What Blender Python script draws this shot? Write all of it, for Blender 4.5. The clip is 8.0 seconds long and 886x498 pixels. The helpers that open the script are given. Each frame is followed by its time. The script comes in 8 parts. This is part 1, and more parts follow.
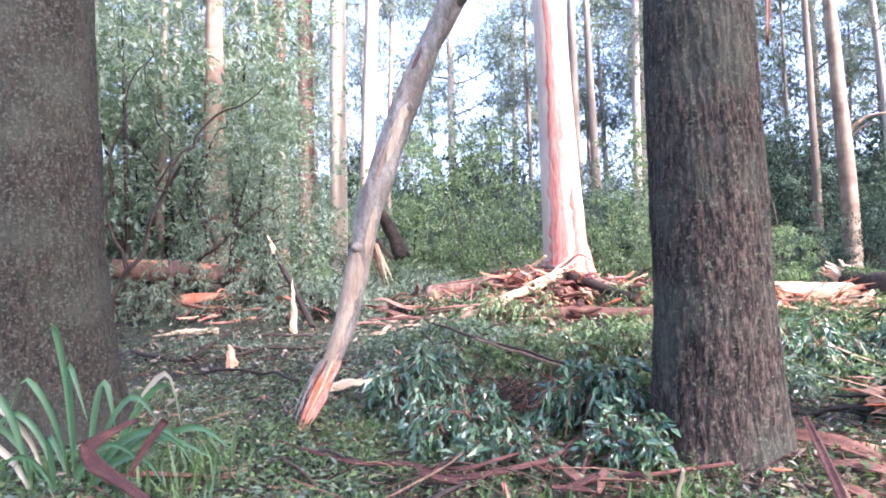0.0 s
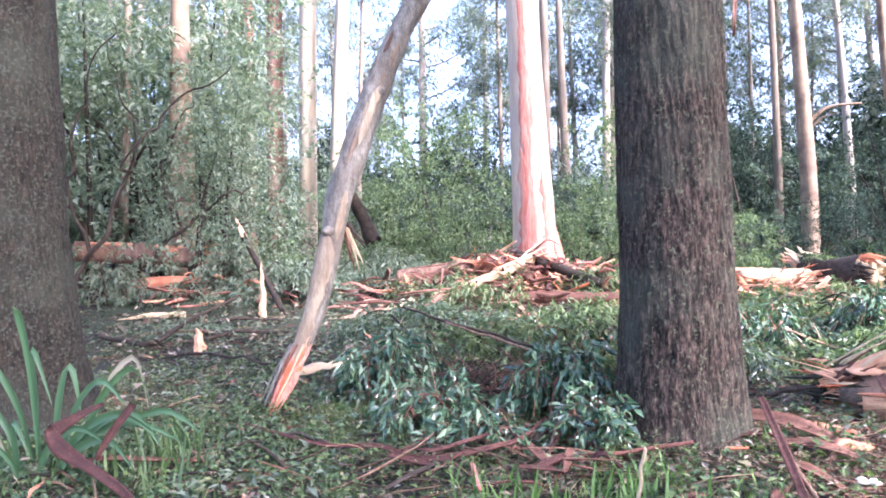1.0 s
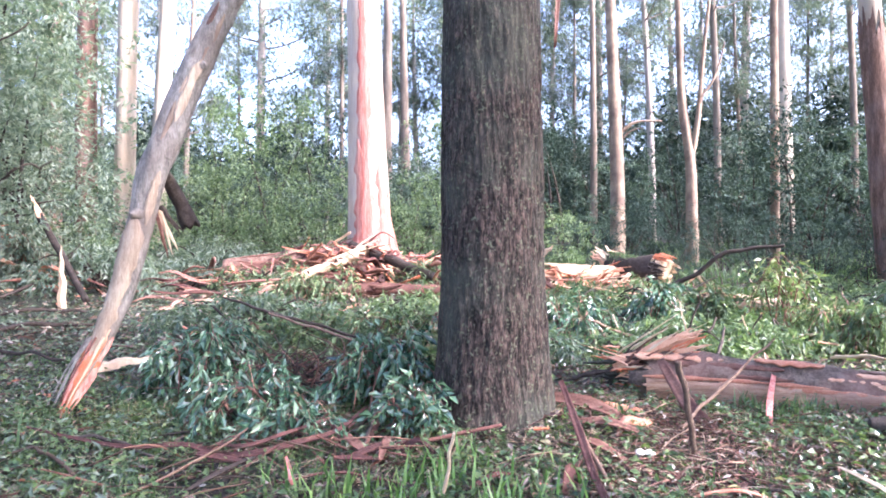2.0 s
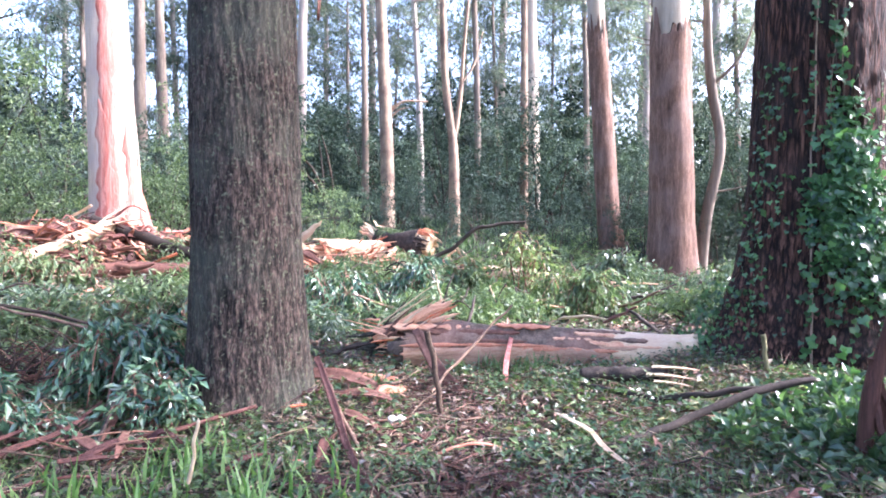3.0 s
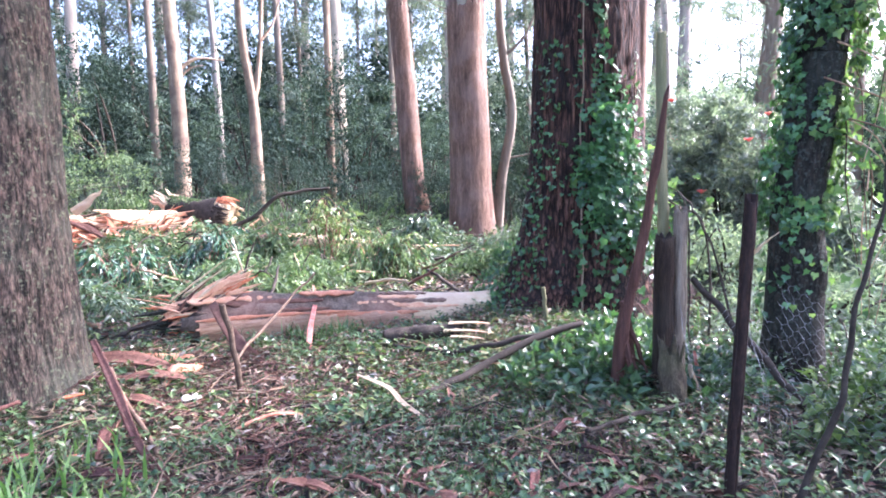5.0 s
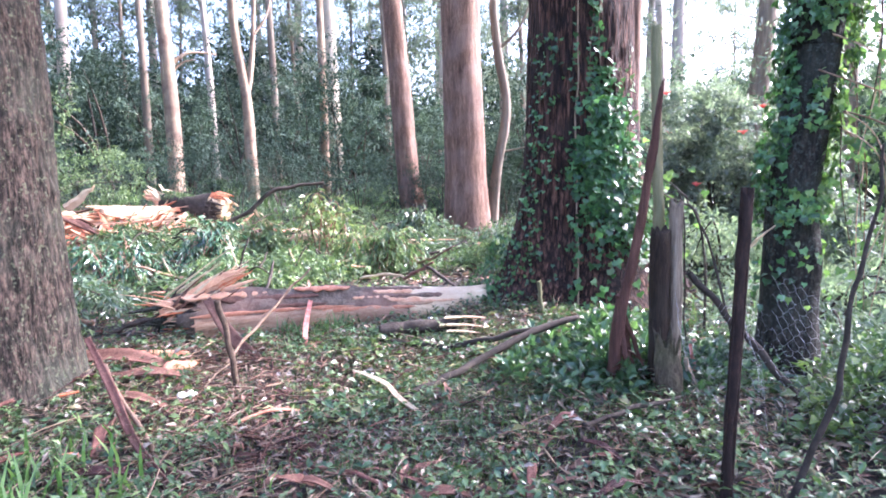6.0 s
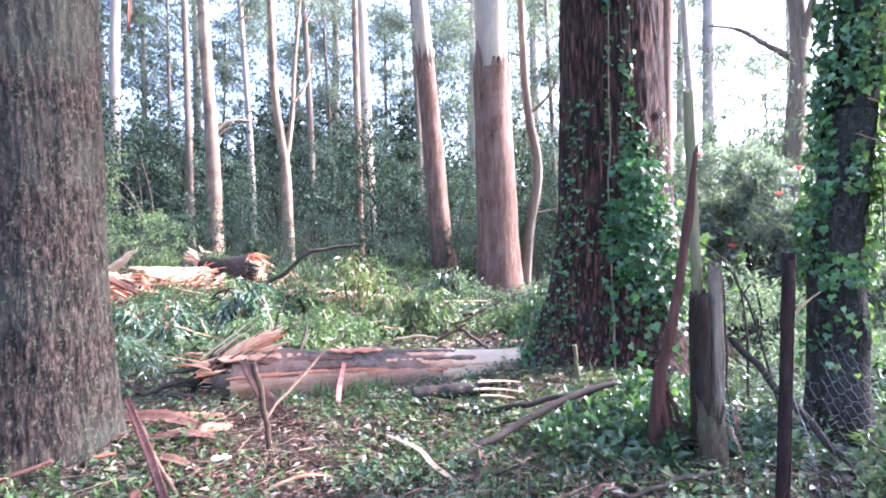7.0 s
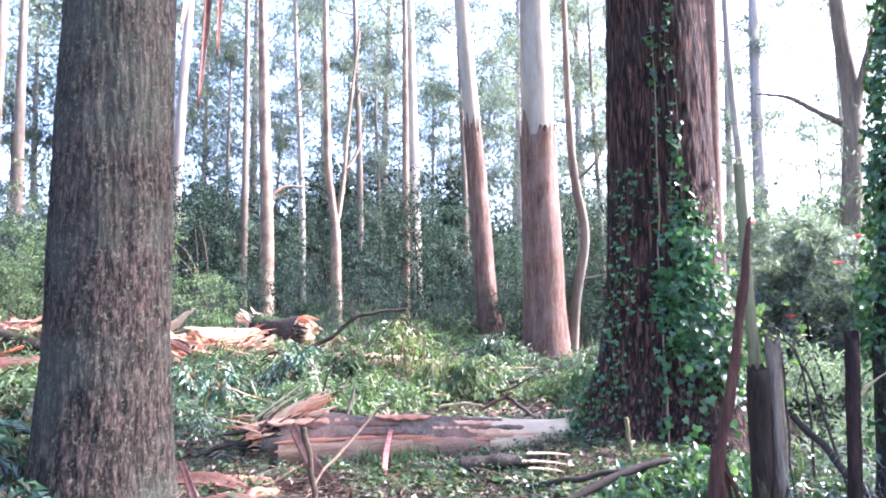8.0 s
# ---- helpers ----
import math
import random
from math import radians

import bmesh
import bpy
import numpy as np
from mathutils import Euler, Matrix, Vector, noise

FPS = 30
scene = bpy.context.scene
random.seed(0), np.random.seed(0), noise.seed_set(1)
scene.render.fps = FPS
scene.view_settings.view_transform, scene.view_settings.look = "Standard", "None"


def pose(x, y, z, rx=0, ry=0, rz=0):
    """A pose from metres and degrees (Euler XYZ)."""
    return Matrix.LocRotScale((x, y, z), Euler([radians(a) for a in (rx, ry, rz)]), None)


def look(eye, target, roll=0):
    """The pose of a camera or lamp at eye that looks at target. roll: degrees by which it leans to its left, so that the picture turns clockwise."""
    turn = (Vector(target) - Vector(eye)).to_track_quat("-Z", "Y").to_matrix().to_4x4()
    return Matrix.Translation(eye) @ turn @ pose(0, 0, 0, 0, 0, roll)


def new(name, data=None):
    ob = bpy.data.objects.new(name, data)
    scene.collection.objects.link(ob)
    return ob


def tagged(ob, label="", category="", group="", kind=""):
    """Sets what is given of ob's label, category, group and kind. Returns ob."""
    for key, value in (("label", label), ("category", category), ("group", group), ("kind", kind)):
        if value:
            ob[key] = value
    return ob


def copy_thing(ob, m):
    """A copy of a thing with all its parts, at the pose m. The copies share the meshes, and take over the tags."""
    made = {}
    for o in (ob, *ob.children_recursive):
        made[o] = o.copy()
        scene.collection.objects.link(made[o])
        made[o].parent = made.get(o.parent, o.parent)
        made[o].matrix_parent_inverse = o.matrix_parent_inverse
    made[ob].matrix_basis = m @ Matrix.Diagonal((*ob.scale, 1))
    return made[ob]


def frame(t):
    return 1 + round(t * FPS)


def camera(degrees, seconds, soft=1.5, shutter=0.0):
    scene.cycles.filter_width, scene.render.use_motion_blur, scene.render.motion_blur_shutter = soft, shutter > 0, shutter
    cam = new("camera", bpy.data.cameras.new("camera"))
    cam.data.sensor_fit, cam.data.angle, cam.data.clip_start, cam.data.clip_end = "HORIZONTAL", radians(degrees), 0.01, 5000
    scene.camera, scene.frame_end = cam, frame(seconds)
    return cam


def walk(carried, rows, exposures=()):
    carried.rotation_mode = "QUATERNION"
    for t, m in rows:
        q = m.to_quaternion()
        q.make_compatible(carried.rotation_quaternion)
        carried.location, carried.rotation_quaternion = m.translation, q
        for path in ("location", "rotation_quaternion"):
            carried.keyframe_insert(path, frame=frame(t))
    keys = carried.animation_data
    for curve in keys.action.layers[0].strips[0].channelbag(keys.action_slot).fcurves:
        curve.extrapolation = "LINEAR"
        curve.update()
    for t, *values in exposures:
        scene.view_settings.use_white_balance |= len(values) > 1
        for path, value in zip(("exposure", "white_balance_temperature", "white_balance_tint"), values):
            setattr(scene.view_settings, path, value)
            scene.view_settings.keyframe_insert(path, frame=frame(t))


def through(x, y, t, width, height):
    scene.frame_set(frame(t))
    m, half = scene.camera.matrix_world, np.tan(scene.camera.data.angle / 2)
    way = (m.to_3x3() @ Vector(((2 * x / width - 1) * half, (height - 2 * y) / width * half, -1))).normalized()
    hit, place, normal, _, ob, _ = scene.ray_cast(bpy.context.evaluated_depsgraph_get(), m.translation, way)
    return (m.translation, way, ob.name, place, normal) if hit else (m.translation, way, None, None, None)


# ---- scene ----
cam = camera(70.86, 8.0, soft=1.85, shutter=0.0)
# seconds, x, y, z, yaw, pitch, roll
PATH = [
    (0.0, 0.000, 0.000, 1.486, 0.00, 1.96, 2.02),
    (0.5, 0.007, -0.035, 1.493, -1.62, 0.59, 2.54),
    (1.0, -0.007, -0.033, 1.488, -2.75, 0.43, 1.68),
    (1.5, 0.016, -0.035, 1.488, -3.93, -0.04, 0.98),
    (1.8, 0.068, -0.032, 1.488, -11.48, -0.03, 1.00),
    (2.0, 0.109, -0.029, 1.467, -17.39, -0.47, 0.08),
    (2.2, 0.151, -0.026, 1.461, -22.99, -0.97, -0.26),
    (3.3, 0.234, -0.143, 1.498, -40.93, -3.37, -0.18),
    (3.5, 0.240, -0.151, 1.500, -42.75, -3.64, -0.31),
    (4.0, 0.264, -0.176, 1.492, -47.72, -4.19, -0.33),
    (4.5, 0.284, -0.202, 1.485, -52.32, -4.88, 0.09),
    (4.7, 0.282, -0.212, 1.487, -53.72, -5.23, 0.27),
    (5.8, 0.290, -0.198, 1.499, -55.86, -6.96, 0.57),
    (6.0, 0.290, -0.199, 1.497, -55.39, -6.59, 0.80),
    (6.5, 0.284, -0.190, 1.508, -54.36, -4.45, 0.87),
    (7.0, 0.261, -0.192, 1.520, -52.50, -1.02, 0.87),
    (7.5, 0.230, -0.216, 1.552, -50.52, 2.39, 0.52),
    (8.0, 0.184, -0.207, 1.556, -48.42, 4.80, 0.07),
]
walk(cam, [(t, pose(x, y, z, 90 + pitch, roll, yaw)) for t, x, y, z, yaw, pitch, roll in PATH],
     [(0.0, 3.2, 5620, 33), (1.5, 3.22, 5620, 33), (2.2, 3.26, 5580, 32), (3.5, 3.27, 5500, 31), (6.0, 3.46, 5500, 32), (8.0, 3.46, 5420, 32)])

# ---- light ----
SUN_AZ, SUN_EL = radians(128), radians(34)
world = bpy.data.worlds.new("sky")
world.use_nodes = True
scene.world = world
wn = world.node_tree
sky = wn.nodes.new("ShaderNodeTexSky")
sky.sky_type = "NISHITA"
sky.sun_disc = False
sky.sun_elevation, sky.sun_rotation = SUN_EL, SUN_AZ
sky.air_density, sky.dust_density, sky.ozone_density = 1.0, 4.0, 1.0
wn.links.new(sky.outputs[0], wn.nodes["Background"].inputs[0])
wn.nodes["Background"].inputs[1].default_value = 0.138
sun_data = bpy.data.lights.new("sun", "SUN")
sun_data.energy, sun_data.angle, sun_data.color = 2.9, radians(9), (1.0, 0.95, 0.88)
sun = new("sun", sun_data)
sun.matrix_world = look((0, 0, 0), (-math.sin(SUN_AZ) * math.cos(SUN_EL), -math.cos(SUN_AZ) * math.cos(SUN_EL), -math.sin(SUN_EL)))


# ---- small numeric helpers ----
def vnoise(p, seed=0):
    """Smooth value noise, 0 to 1, at points p of shape (n, 3)."""
    p = np.asarray(p, float)
    i = np.floor(p).astype(np.int64)
    f = p - i
    f = f * f * (3 - 2 * f)
    out = np.zeros(len(p))
    for dx in (0, 1):
        for dy in (0, 1):
            for dz in (0, 1):
                k = ((i[:, 0] + dx) * 374761393 + (i[:, 1] + dy) * 668265263 + (i[:, 2] + dz) * 2147483647 + seed * 144269) & 0xFFFFFFFF
                k = ((k ^ (k >> 13)) * 1274126177) & 0xFFFFFFFF
                k = (k ^ (k >> 16)) & 0xFFFF
                w = (f[:, 0] if dx else 1 - f[:, 0]) * (f[:, 1] if dy else 1 - f[:, 1]) * (f[:, 2] if dz else 1 - f[:, 2])
                out += w * (k / 65535.0)
    return out


MOUNDS = [(2.4, 12.6, 1.9, 0.5), (0.4, 5.7, 0.9, 0.12), (5.2, 1.7, 0.9, 0.12), 
          (-5.2, 13.0, 2.2, 0.4), (7.0, 2.6, 1.3, 0.15), (1.9, 4.5, 0.8, 0.08)]


def height(x, y):
    """The forest floor: level near the path, rising gently to the back."""
    x, y = np.asarray(x, float), np.asarray(y, float)
    u = y - 5.5
    rise = 0.0375 * (u + np.sqrt(u * u + 4))
    far = np.hypot(x, y)
    z = rise * np.where(y > 30, 30 / np.maximum(y, 1), 1.0) + 0 * x
    for mx, my, r, a in MOUNDS:
        z = z + a * np.exp(-((x - mx) ** 2 + (y - my) ** 2) / (r * r))
    p = np.stack([x.ravel(), y.ravel(), np.zeros(x.size)], 1)
    bump = (vnoise(p * 0.7, 3) - 0.5) * 0.10 + (vnoise(p * 2.6, 4) - 0.5) * 0.045
    return z + bump.reshape(x.shape) * np.clip(far / 2.5, 0.2, 1)


def gz(x, y):
    return float(height(np.array([x]), np.array([y]))[0])


def to_mesh(name, verts, faces, smooth=True):
    """A mesh from arrays; faces: a list of arrays (n, k)."""
    me = bpy.data.meshes.new(name)
    verts = np.asarray(verts, np.float32)
    faces = [np.asarray(f, np.int32) for f in faces if len(f)]
    me.vertices.add(len(verts))
    me.vertices.foreach_set("co", verts.ravel())
    loops = np.concatenate([f.ravel() for f in faces])
    totals = np.concatenate([np.full(len(f), f.shape[1], np.int32) for f in faces])
    starts = np.concatenate([[0], np.cumsum(totals)[:-1]]).astype(np.int32)
    me.loops.add(len(loops))
    me.loops.foreach_set("vertex_index", loops)
    me.polygons.add(len(totals))
    me.polygons.foreach_set("loop_start", starts)
    me.polygons.foreach_set("loop_total", totals)
    me.polygons.foreach_set("use_smooth", np.full(len(totals), smooth))
    me.update(calc_edges=True)
    return me


def part(name, mesh, material, parent=None, label=""):
    ob = new(name, mesh)
    if mesh.materials:
        mesh.materials[0] = material
    else:
        mesh.materials.append(material)
    if parent is not None:
        ob.parent = parent
    return tagged(ob, label)


def thing(name, at, label, category, group="", kind=""):
    ob = new(name)
    ob.empty_display_size = 0.1
    ob.location = at
    return tagged(ob, label, category, group, kind)


class Soup:
    """Collects verts and faces of several pieces into one mesh."""

    def __init__(self):
        self.v, self.f, self.n = [], {}, 0

    def add(self, v, faces):
        for f in faces:
            f = np.asarray(f)
            if len(f):
                self.f.setdefault(f.shape[1], []).append(f + self.n)
        self.v.append(np.asarray(v, float))
        self.n += len(v)

    def mesh(self, name, smooth=True):
        return to_mesh(name, np.concatenate(self.v), [np.concatenate(a) for a in self.f.values()], smooth)


def resample(path, n):
    path = np.asarray(path, float)
    m = len(path)
    t = np.linspace(0, m - 1, n)
    i = np.clip(t.astype(int), 0, m - 2)
    u = (t - i)[:, None]
    p0, p1, p2, p3 = path[np.maximum(i - 1, 0)], path[i], path[i + 1], path[np.minimum(i + 2, m - 1)]
    return 0.5 * (2 * p1 + (p2 - p0) * u + (2 * p0 - 5 * p1 + 4 * p2 - p3) * u ** 2 + (3 * p1 - p0 - 3 * p2 + p3) * u ** 3)


def tube(path, radii, sides=8, rings=None, rough=0.0, grain=None, jag=0.0, seed=0, caps=True):
    """A tapered tube along a path. radii go with the path's points; rough: uneven radius; grain(theta, along, r): added radius; jag: broken far end."""
    path = np.asarray(path, float)
    rings = rings or max(2, 2 * len(path))
    pts = resample(path, rings)
    rad = np.interp(np.linspace(0, 1, rings), np.linspace(0, 1, len(radii)), radii)
    tang = np.gradient(pts, axis=0)
    tang /= np.linalg.norm(tang, axis=1)[:, None] + 1e-9
    ref = np.array([1.0, 0, 0]) if abs(tang[:, 0]).mean() < 0.8 else np.array([0, 1.0, 0])
    a = np.cross(tang, ref)
    a /= np.linalg.norm(a, axis=1)[:, None] + 1e-9
    b = np.cross(tang, a)
    th = np.arange(sides) / sides * 2 * np.pi
    along = np.concatenate([[0], np.cumsum(np.linalg.norm(np.diff(pts, axis=0), axis=1))])
    T, S = np.meshgrid(th, along)
    R = np.repeat(rad[:, None], sides, 1)
    if rough:
        q = np.stack([np.cos(T).ravel() * 1.3, np.sin(T).ravel() * 1.3, S.ravel() * 1.2 / max(0.15, rad.max() * 2)], 1)
        R = R * (1 + rough * (vnoise(q + 7.1 * seed, seed) - 0.5).reshape(R.shape) * 2)
    if grain:
        R = R + grain(T, S, R)
    v = pts[:, None, :] + R[..., None] * (np.cos(T)[..., None] * a[:, None, :] + np.sin(T)[..., None] * b[:, None, :])
    if jag:
        rs = np.random.RandomState(seed + 5)
        for k in range(1, min(3, rings)):
            v[-k] += tang[-k] * (rs.rand(sides, 1) - 0.3) * jag * (1.0 if k == 1 else 0.35)
    v = v.reshape(-1, 3)
    i = np.arange(rings - 1)[:, None] * sides
    j = np.arange(sides)[None, :]
    k = (j + 1) % sides
    quads = np.stack([i + j, i + k, i + sides + k, i + sides + j], -1).reshape(-1, 4)[:, ::-1]
    faces = [quads]
    if caps:
        n = len(v)
        v = np.concatenate([v, [pts[0]], [pts[-1]]])
        j = np.arange(sides)
        k = (j + 1) % sides
        last = (rings - 1) * sides
        faces.append(np.concatenate([np.stack([np.full(sides, n), k, j], 1)[:, ::-1], np.stack([np.full(sides, n + 1), last + j, last + k], 1)[:, ::-1]]))
    return v, faces


def leaves(c, along, up, length, width, fold=0.25, curl=0.15):
    """Folded leaves: base at c, growing along, face towards up. All (n, 3); length, width (n,). Six points each."""
    n = len(c)
    along = along / (np.linalg.norm(along, axis=1)[:, None] + 1e-9)
    side = np.cross(along, up)
    side /= np.linalg.norm(side, axis=1)[:, None] + 1e-9
    nor = np.cross(side, along)
    L, W = length[:, None], width[:, None]
    mid = c + along * L * 0.45 + nor * L * curl * 0.4
    tip = c + along * L
    l = c + along * L * 0.42 - side * W * 0.5 + nor * (L * curl * 0.4 + W * fold)
    r = c + along * L * 0.42 + side * W * 0.5 + nor * (L * curl * 0.4 + W * fold)
    v = np.stack([c, l, mid, r, tip], 1).reshape(-1, 3)
    k = np.arange(n)[:, None] * 5
    f = np.concatenate([k + np.array([[0, 2, 1]]), k + np.array([[0, 3, 2]]), k + np.array([[1, 2, 4]]), k + np.array([[2, 3, 4]])])
    return v, [f]


def cheap_leaves(c, along, up, length, width, fold=0.3):
    n = len(c)
    along = along / (np.linalg.norm(along, axis=1)[:, None] + 1e-9)
    side = np.cross(along, up)
    side /= np.linalg.norm(side, axis=1)[:, None] + 1e-9
    nor = np.cross(side, along)
    L, W = length[:, None], width[:, None]
    v = np.stack([c, c + along * L * 0.45 - side * W * 0.5 + nor * W * fold, c + along * L, c + along * L * 0.45 + side * W * 0.5 + nor * W * fold], 1).reshape(-1, 3)
    k = np.arange(n)[:, None] * 4
    return v, [np.concatenate([k + np.array([[0, 2, 1]]), k + np.array([[0, 3, 2]])])]


def far_leaves(c, along, up, length, width, fold=0.0):
    """The smallest leaf, for foliage far off: one long triangle."""
    n = len(c)
    along = along / (np.linalg.norm(along, axis=1)[:, None] + 1e-9)
    side = np.cross(along, up)
    side /= np.linalg.norm(side, axis=1)[:, None] + 1e-9
    L, W = length[:, None], width[:, None]
    v = np.stack([c - side * W * 0.55, c + along * L, c + side * W * 0.55], 1).reshape(-1, 3)
    return v, [np.arange(3 * n).reshape(-1, 3)]


def unit(rs, n):
    v = rs.normal(size=(n, 3))
    return v / np.linalg.norm(v, axis=1)[:, None]


def clumps(rs, centers, spread, per, length, droop=0.3, ratio=0.3, cheap=True, far=False):
    """Leaf sprays round centres."""
    c = np.repeat(centers, per, 0)
    n = len(c)
    off = unit(rs, n) * (rs.rand(n, 1) ** 0.5) * spread * np.array([1, 1, 0.75])
    d = off / (np.linalg.norm(off, axis=1)[:, None] + 1e-6) * 0.8 + unit(rs, n) * 0.6 + np.array([0, 0, -droop])
    up = np.array([0, 0, 1.0]) + unit(rs, n) * 0.7
    L = length * (0.6 + 0.8 * rs.rand(n))
    fn = far_leaves if far else (cheap_leaves if cheap else leaves)
    return fn(c + off, d, up, L, L * ratio * (0.8 + 0.4 * rs.rand(n)))


def ribbon(path, widths, normal, thick=0.0, cup=0.0, twist=0.0):
    """A strip along a path: a strap leaf or a curl of bark. cup: how far the edges stand up."""
    n = max(4, len(path) * 3)
    p = resample(path, n)
    w = np.interp(np.linspace(0, 1, n), np.linspace(0, 1, len(widths)), widths)[:, None]
    t = np.gradient(p, axis=0)
    t /= np.linalg.norm(t, axis=1)[:, None] + 1e-9
    s = np.cross(t, np.asarray(normal, float))
    s /= np.linalg.norm(s, axis=1)[:, None] + 1e-9
    m = np.cross(s, t)
    a = np.linspace(0, twist, n)[:, None]
    s, m = s * np.cos(a) + m * np.sin(a), m * np.cos(a) - s * np.sin(a)
    cols = [-1, -0.5, 0, 0.5, 1]
    top = np.stack([p + s * w * 0.5 * c + m * w * cup * c * c for c in cols], 1)
    k = len(cols)
    i = np.arange(n - 1)[:, None] * k
    j = np.arange(k - 1)[None, :]
    q = np.stack([i + j, i + j + 1, i + k + j + 1, i + k + j], -1).reshape(-1, 4)
    v = top.reshape(-1, 3)
    if thick <= 0:
        return v, [q]
    low = (top - m[:, None, :] * thick).reshape(-1, 3)
    m0 = len(v)
    faces = [q, q[:, ::-1] + m0]
    e = np.arange(n - 1) * k
    faces.append(np.stack([e + k, e, e + m0, e + k + m0], 1)[:, ::-1])
    e = e + k - 1
    faces.append(np.stack([e, e + k, e + k + m0, e + m0], 1)[:, ::-1])
    for base in (0, (n - 1) * k):
        j = np.arange(k - 1) + base
        faces.append(np.stack([j, j + 1, j + 1 + m0, j + m0], 1))
    return np.concatenate([v, low]), faces


def sliver(a, b, w, t, rs, n=7, fray=0.3, bend=0.03, face=(0.13, 0.27, 0.95)):
    """A torn splinter of wood from a to b, uneven in width, pointed at b."""
    a, b = np.asarray(a, float), np.asarray(b, float)
    d = b - a
    L = np.linalg.norm(d)
    d /= L
    s = np.cross(d, face)
    s /= np.linalg.norm(s)
    m = np.cross(s, d)
    u = np.linspace(0, 1, n)
    wid = w * (1 - u ** 2 * 0.9) * (1 + fray * (rs.rand(n) - 0.5))
    cen = a + d * (u * L)[:, None] + m * (np.sin(u * 3.1) * L * bend)[:, None] + s * ((rs.rand(n) - 0.5) * w * fray)[:, None]
    rows = []
    for k in range(n):
        tk = t * (1 - 0.7 * u[k]) * (0.7 + 0.6 * rs.rand())
        rows.append([cen[k] - s * wid[k] / 2, cen[k] - s * wid[k] * 0.1 + m * tk, cen[k] + s * wid[k] / 2, cen[k] - m * tk * 0.8])
    v = np.array(rows).reshape(-1, 3)
    i = np.arange(n - 1)[:, None] * 4
    j = np.arange(4)[None, :]
    k = (j + 1) % 4
    q = np.stack([i + j, i + k, i + 4 + k, i + 4 + j], -1).reshape(-1, 4)
    return v, [q, np.array([[3, 2, 1, 0], [4 * n - 4, 4 * n - 3, 4 * n - 2, 4 * n - 1]])]


def hanging_leaves(rs, paths, twigs, per, leaf, ratio, droop=0.9, twig_len=0.3):
    """Twigs off each path, with single leaves hanging from them. Gives (leaf verts, faces) and a Soup of twigs."""
    st = Soup()
    C, A, U, N = [], [], [], []
    for p, r in paths:
        p = np.asarray(p, float)
        st.add(*tube(p, [r, r * 0.7, r * 0.3], 5, 4 * len(p), 0.15, seed=rs.randint(99)))
        q = resample(p, 40)
        for k in range(twigs):
            i = int(39 * (0.15 + 0.85 * rs.rand()))
            d = unit(rs, 1)[0] * [1, 1, 0.5] + (q[min(i + 1, 39)] - q[max(i - 1, 0)]) / (np.linalg.norm(q[min(i + 1, 39)] - q[max(i - 1, 0)]) + 1e-9) * 0.6
            d /= np.linalg.norm(d)
            L = twig_len * (0.5 + 0.8 * rs.rand())
            a, b = q[i], q[i] + d * L * 0.6 + [0, 0, 0.04]
            c = q[i] + d * L + [0, 0, -0.35 * L]
            st.add(*tube([a, b, c], [0.004, 0.003, 0.0015], 3, 5, caps=False))
            t = resample([a, b, c], per)
            C.append(t + rs.normal(size=(per, 3)) * 0.012)
            A.append(d * 0.45 + unit(rs, per) * 0.55 + [0, 0, -droop])
            U.append(unit(rs, per) + [0, 0, 0.3])
    C, A, U = np.concatenate(C), np.concatenate(A), np.concatenate(U)
    L = leaf * (0.6 + 0.7 * rs.rand(len(C)))
    return leaves(C, A, U, L, L * ratio * (0.8 + 0.4 * rs.rand(len(C)))), st


# ---- materials ----
def node_mat(name):
    m = bpy.data.materials.new(name)
    m.use_nodes = True
    return m, m.node_tree.nodes, m.node_tree.links, m.node_tree.nodes["Principled BSDF"]


def ramp(nodes, stops):
    r = nodes.new("ShaderNodeValToRGB")
    el = r.color_ramp.elements
    while len(el) < len(stops):
        el.new(0.5)
    for e, (p, c) in zip(el, stops):
        e.position, e.color = p, (*c, 1)
    return r


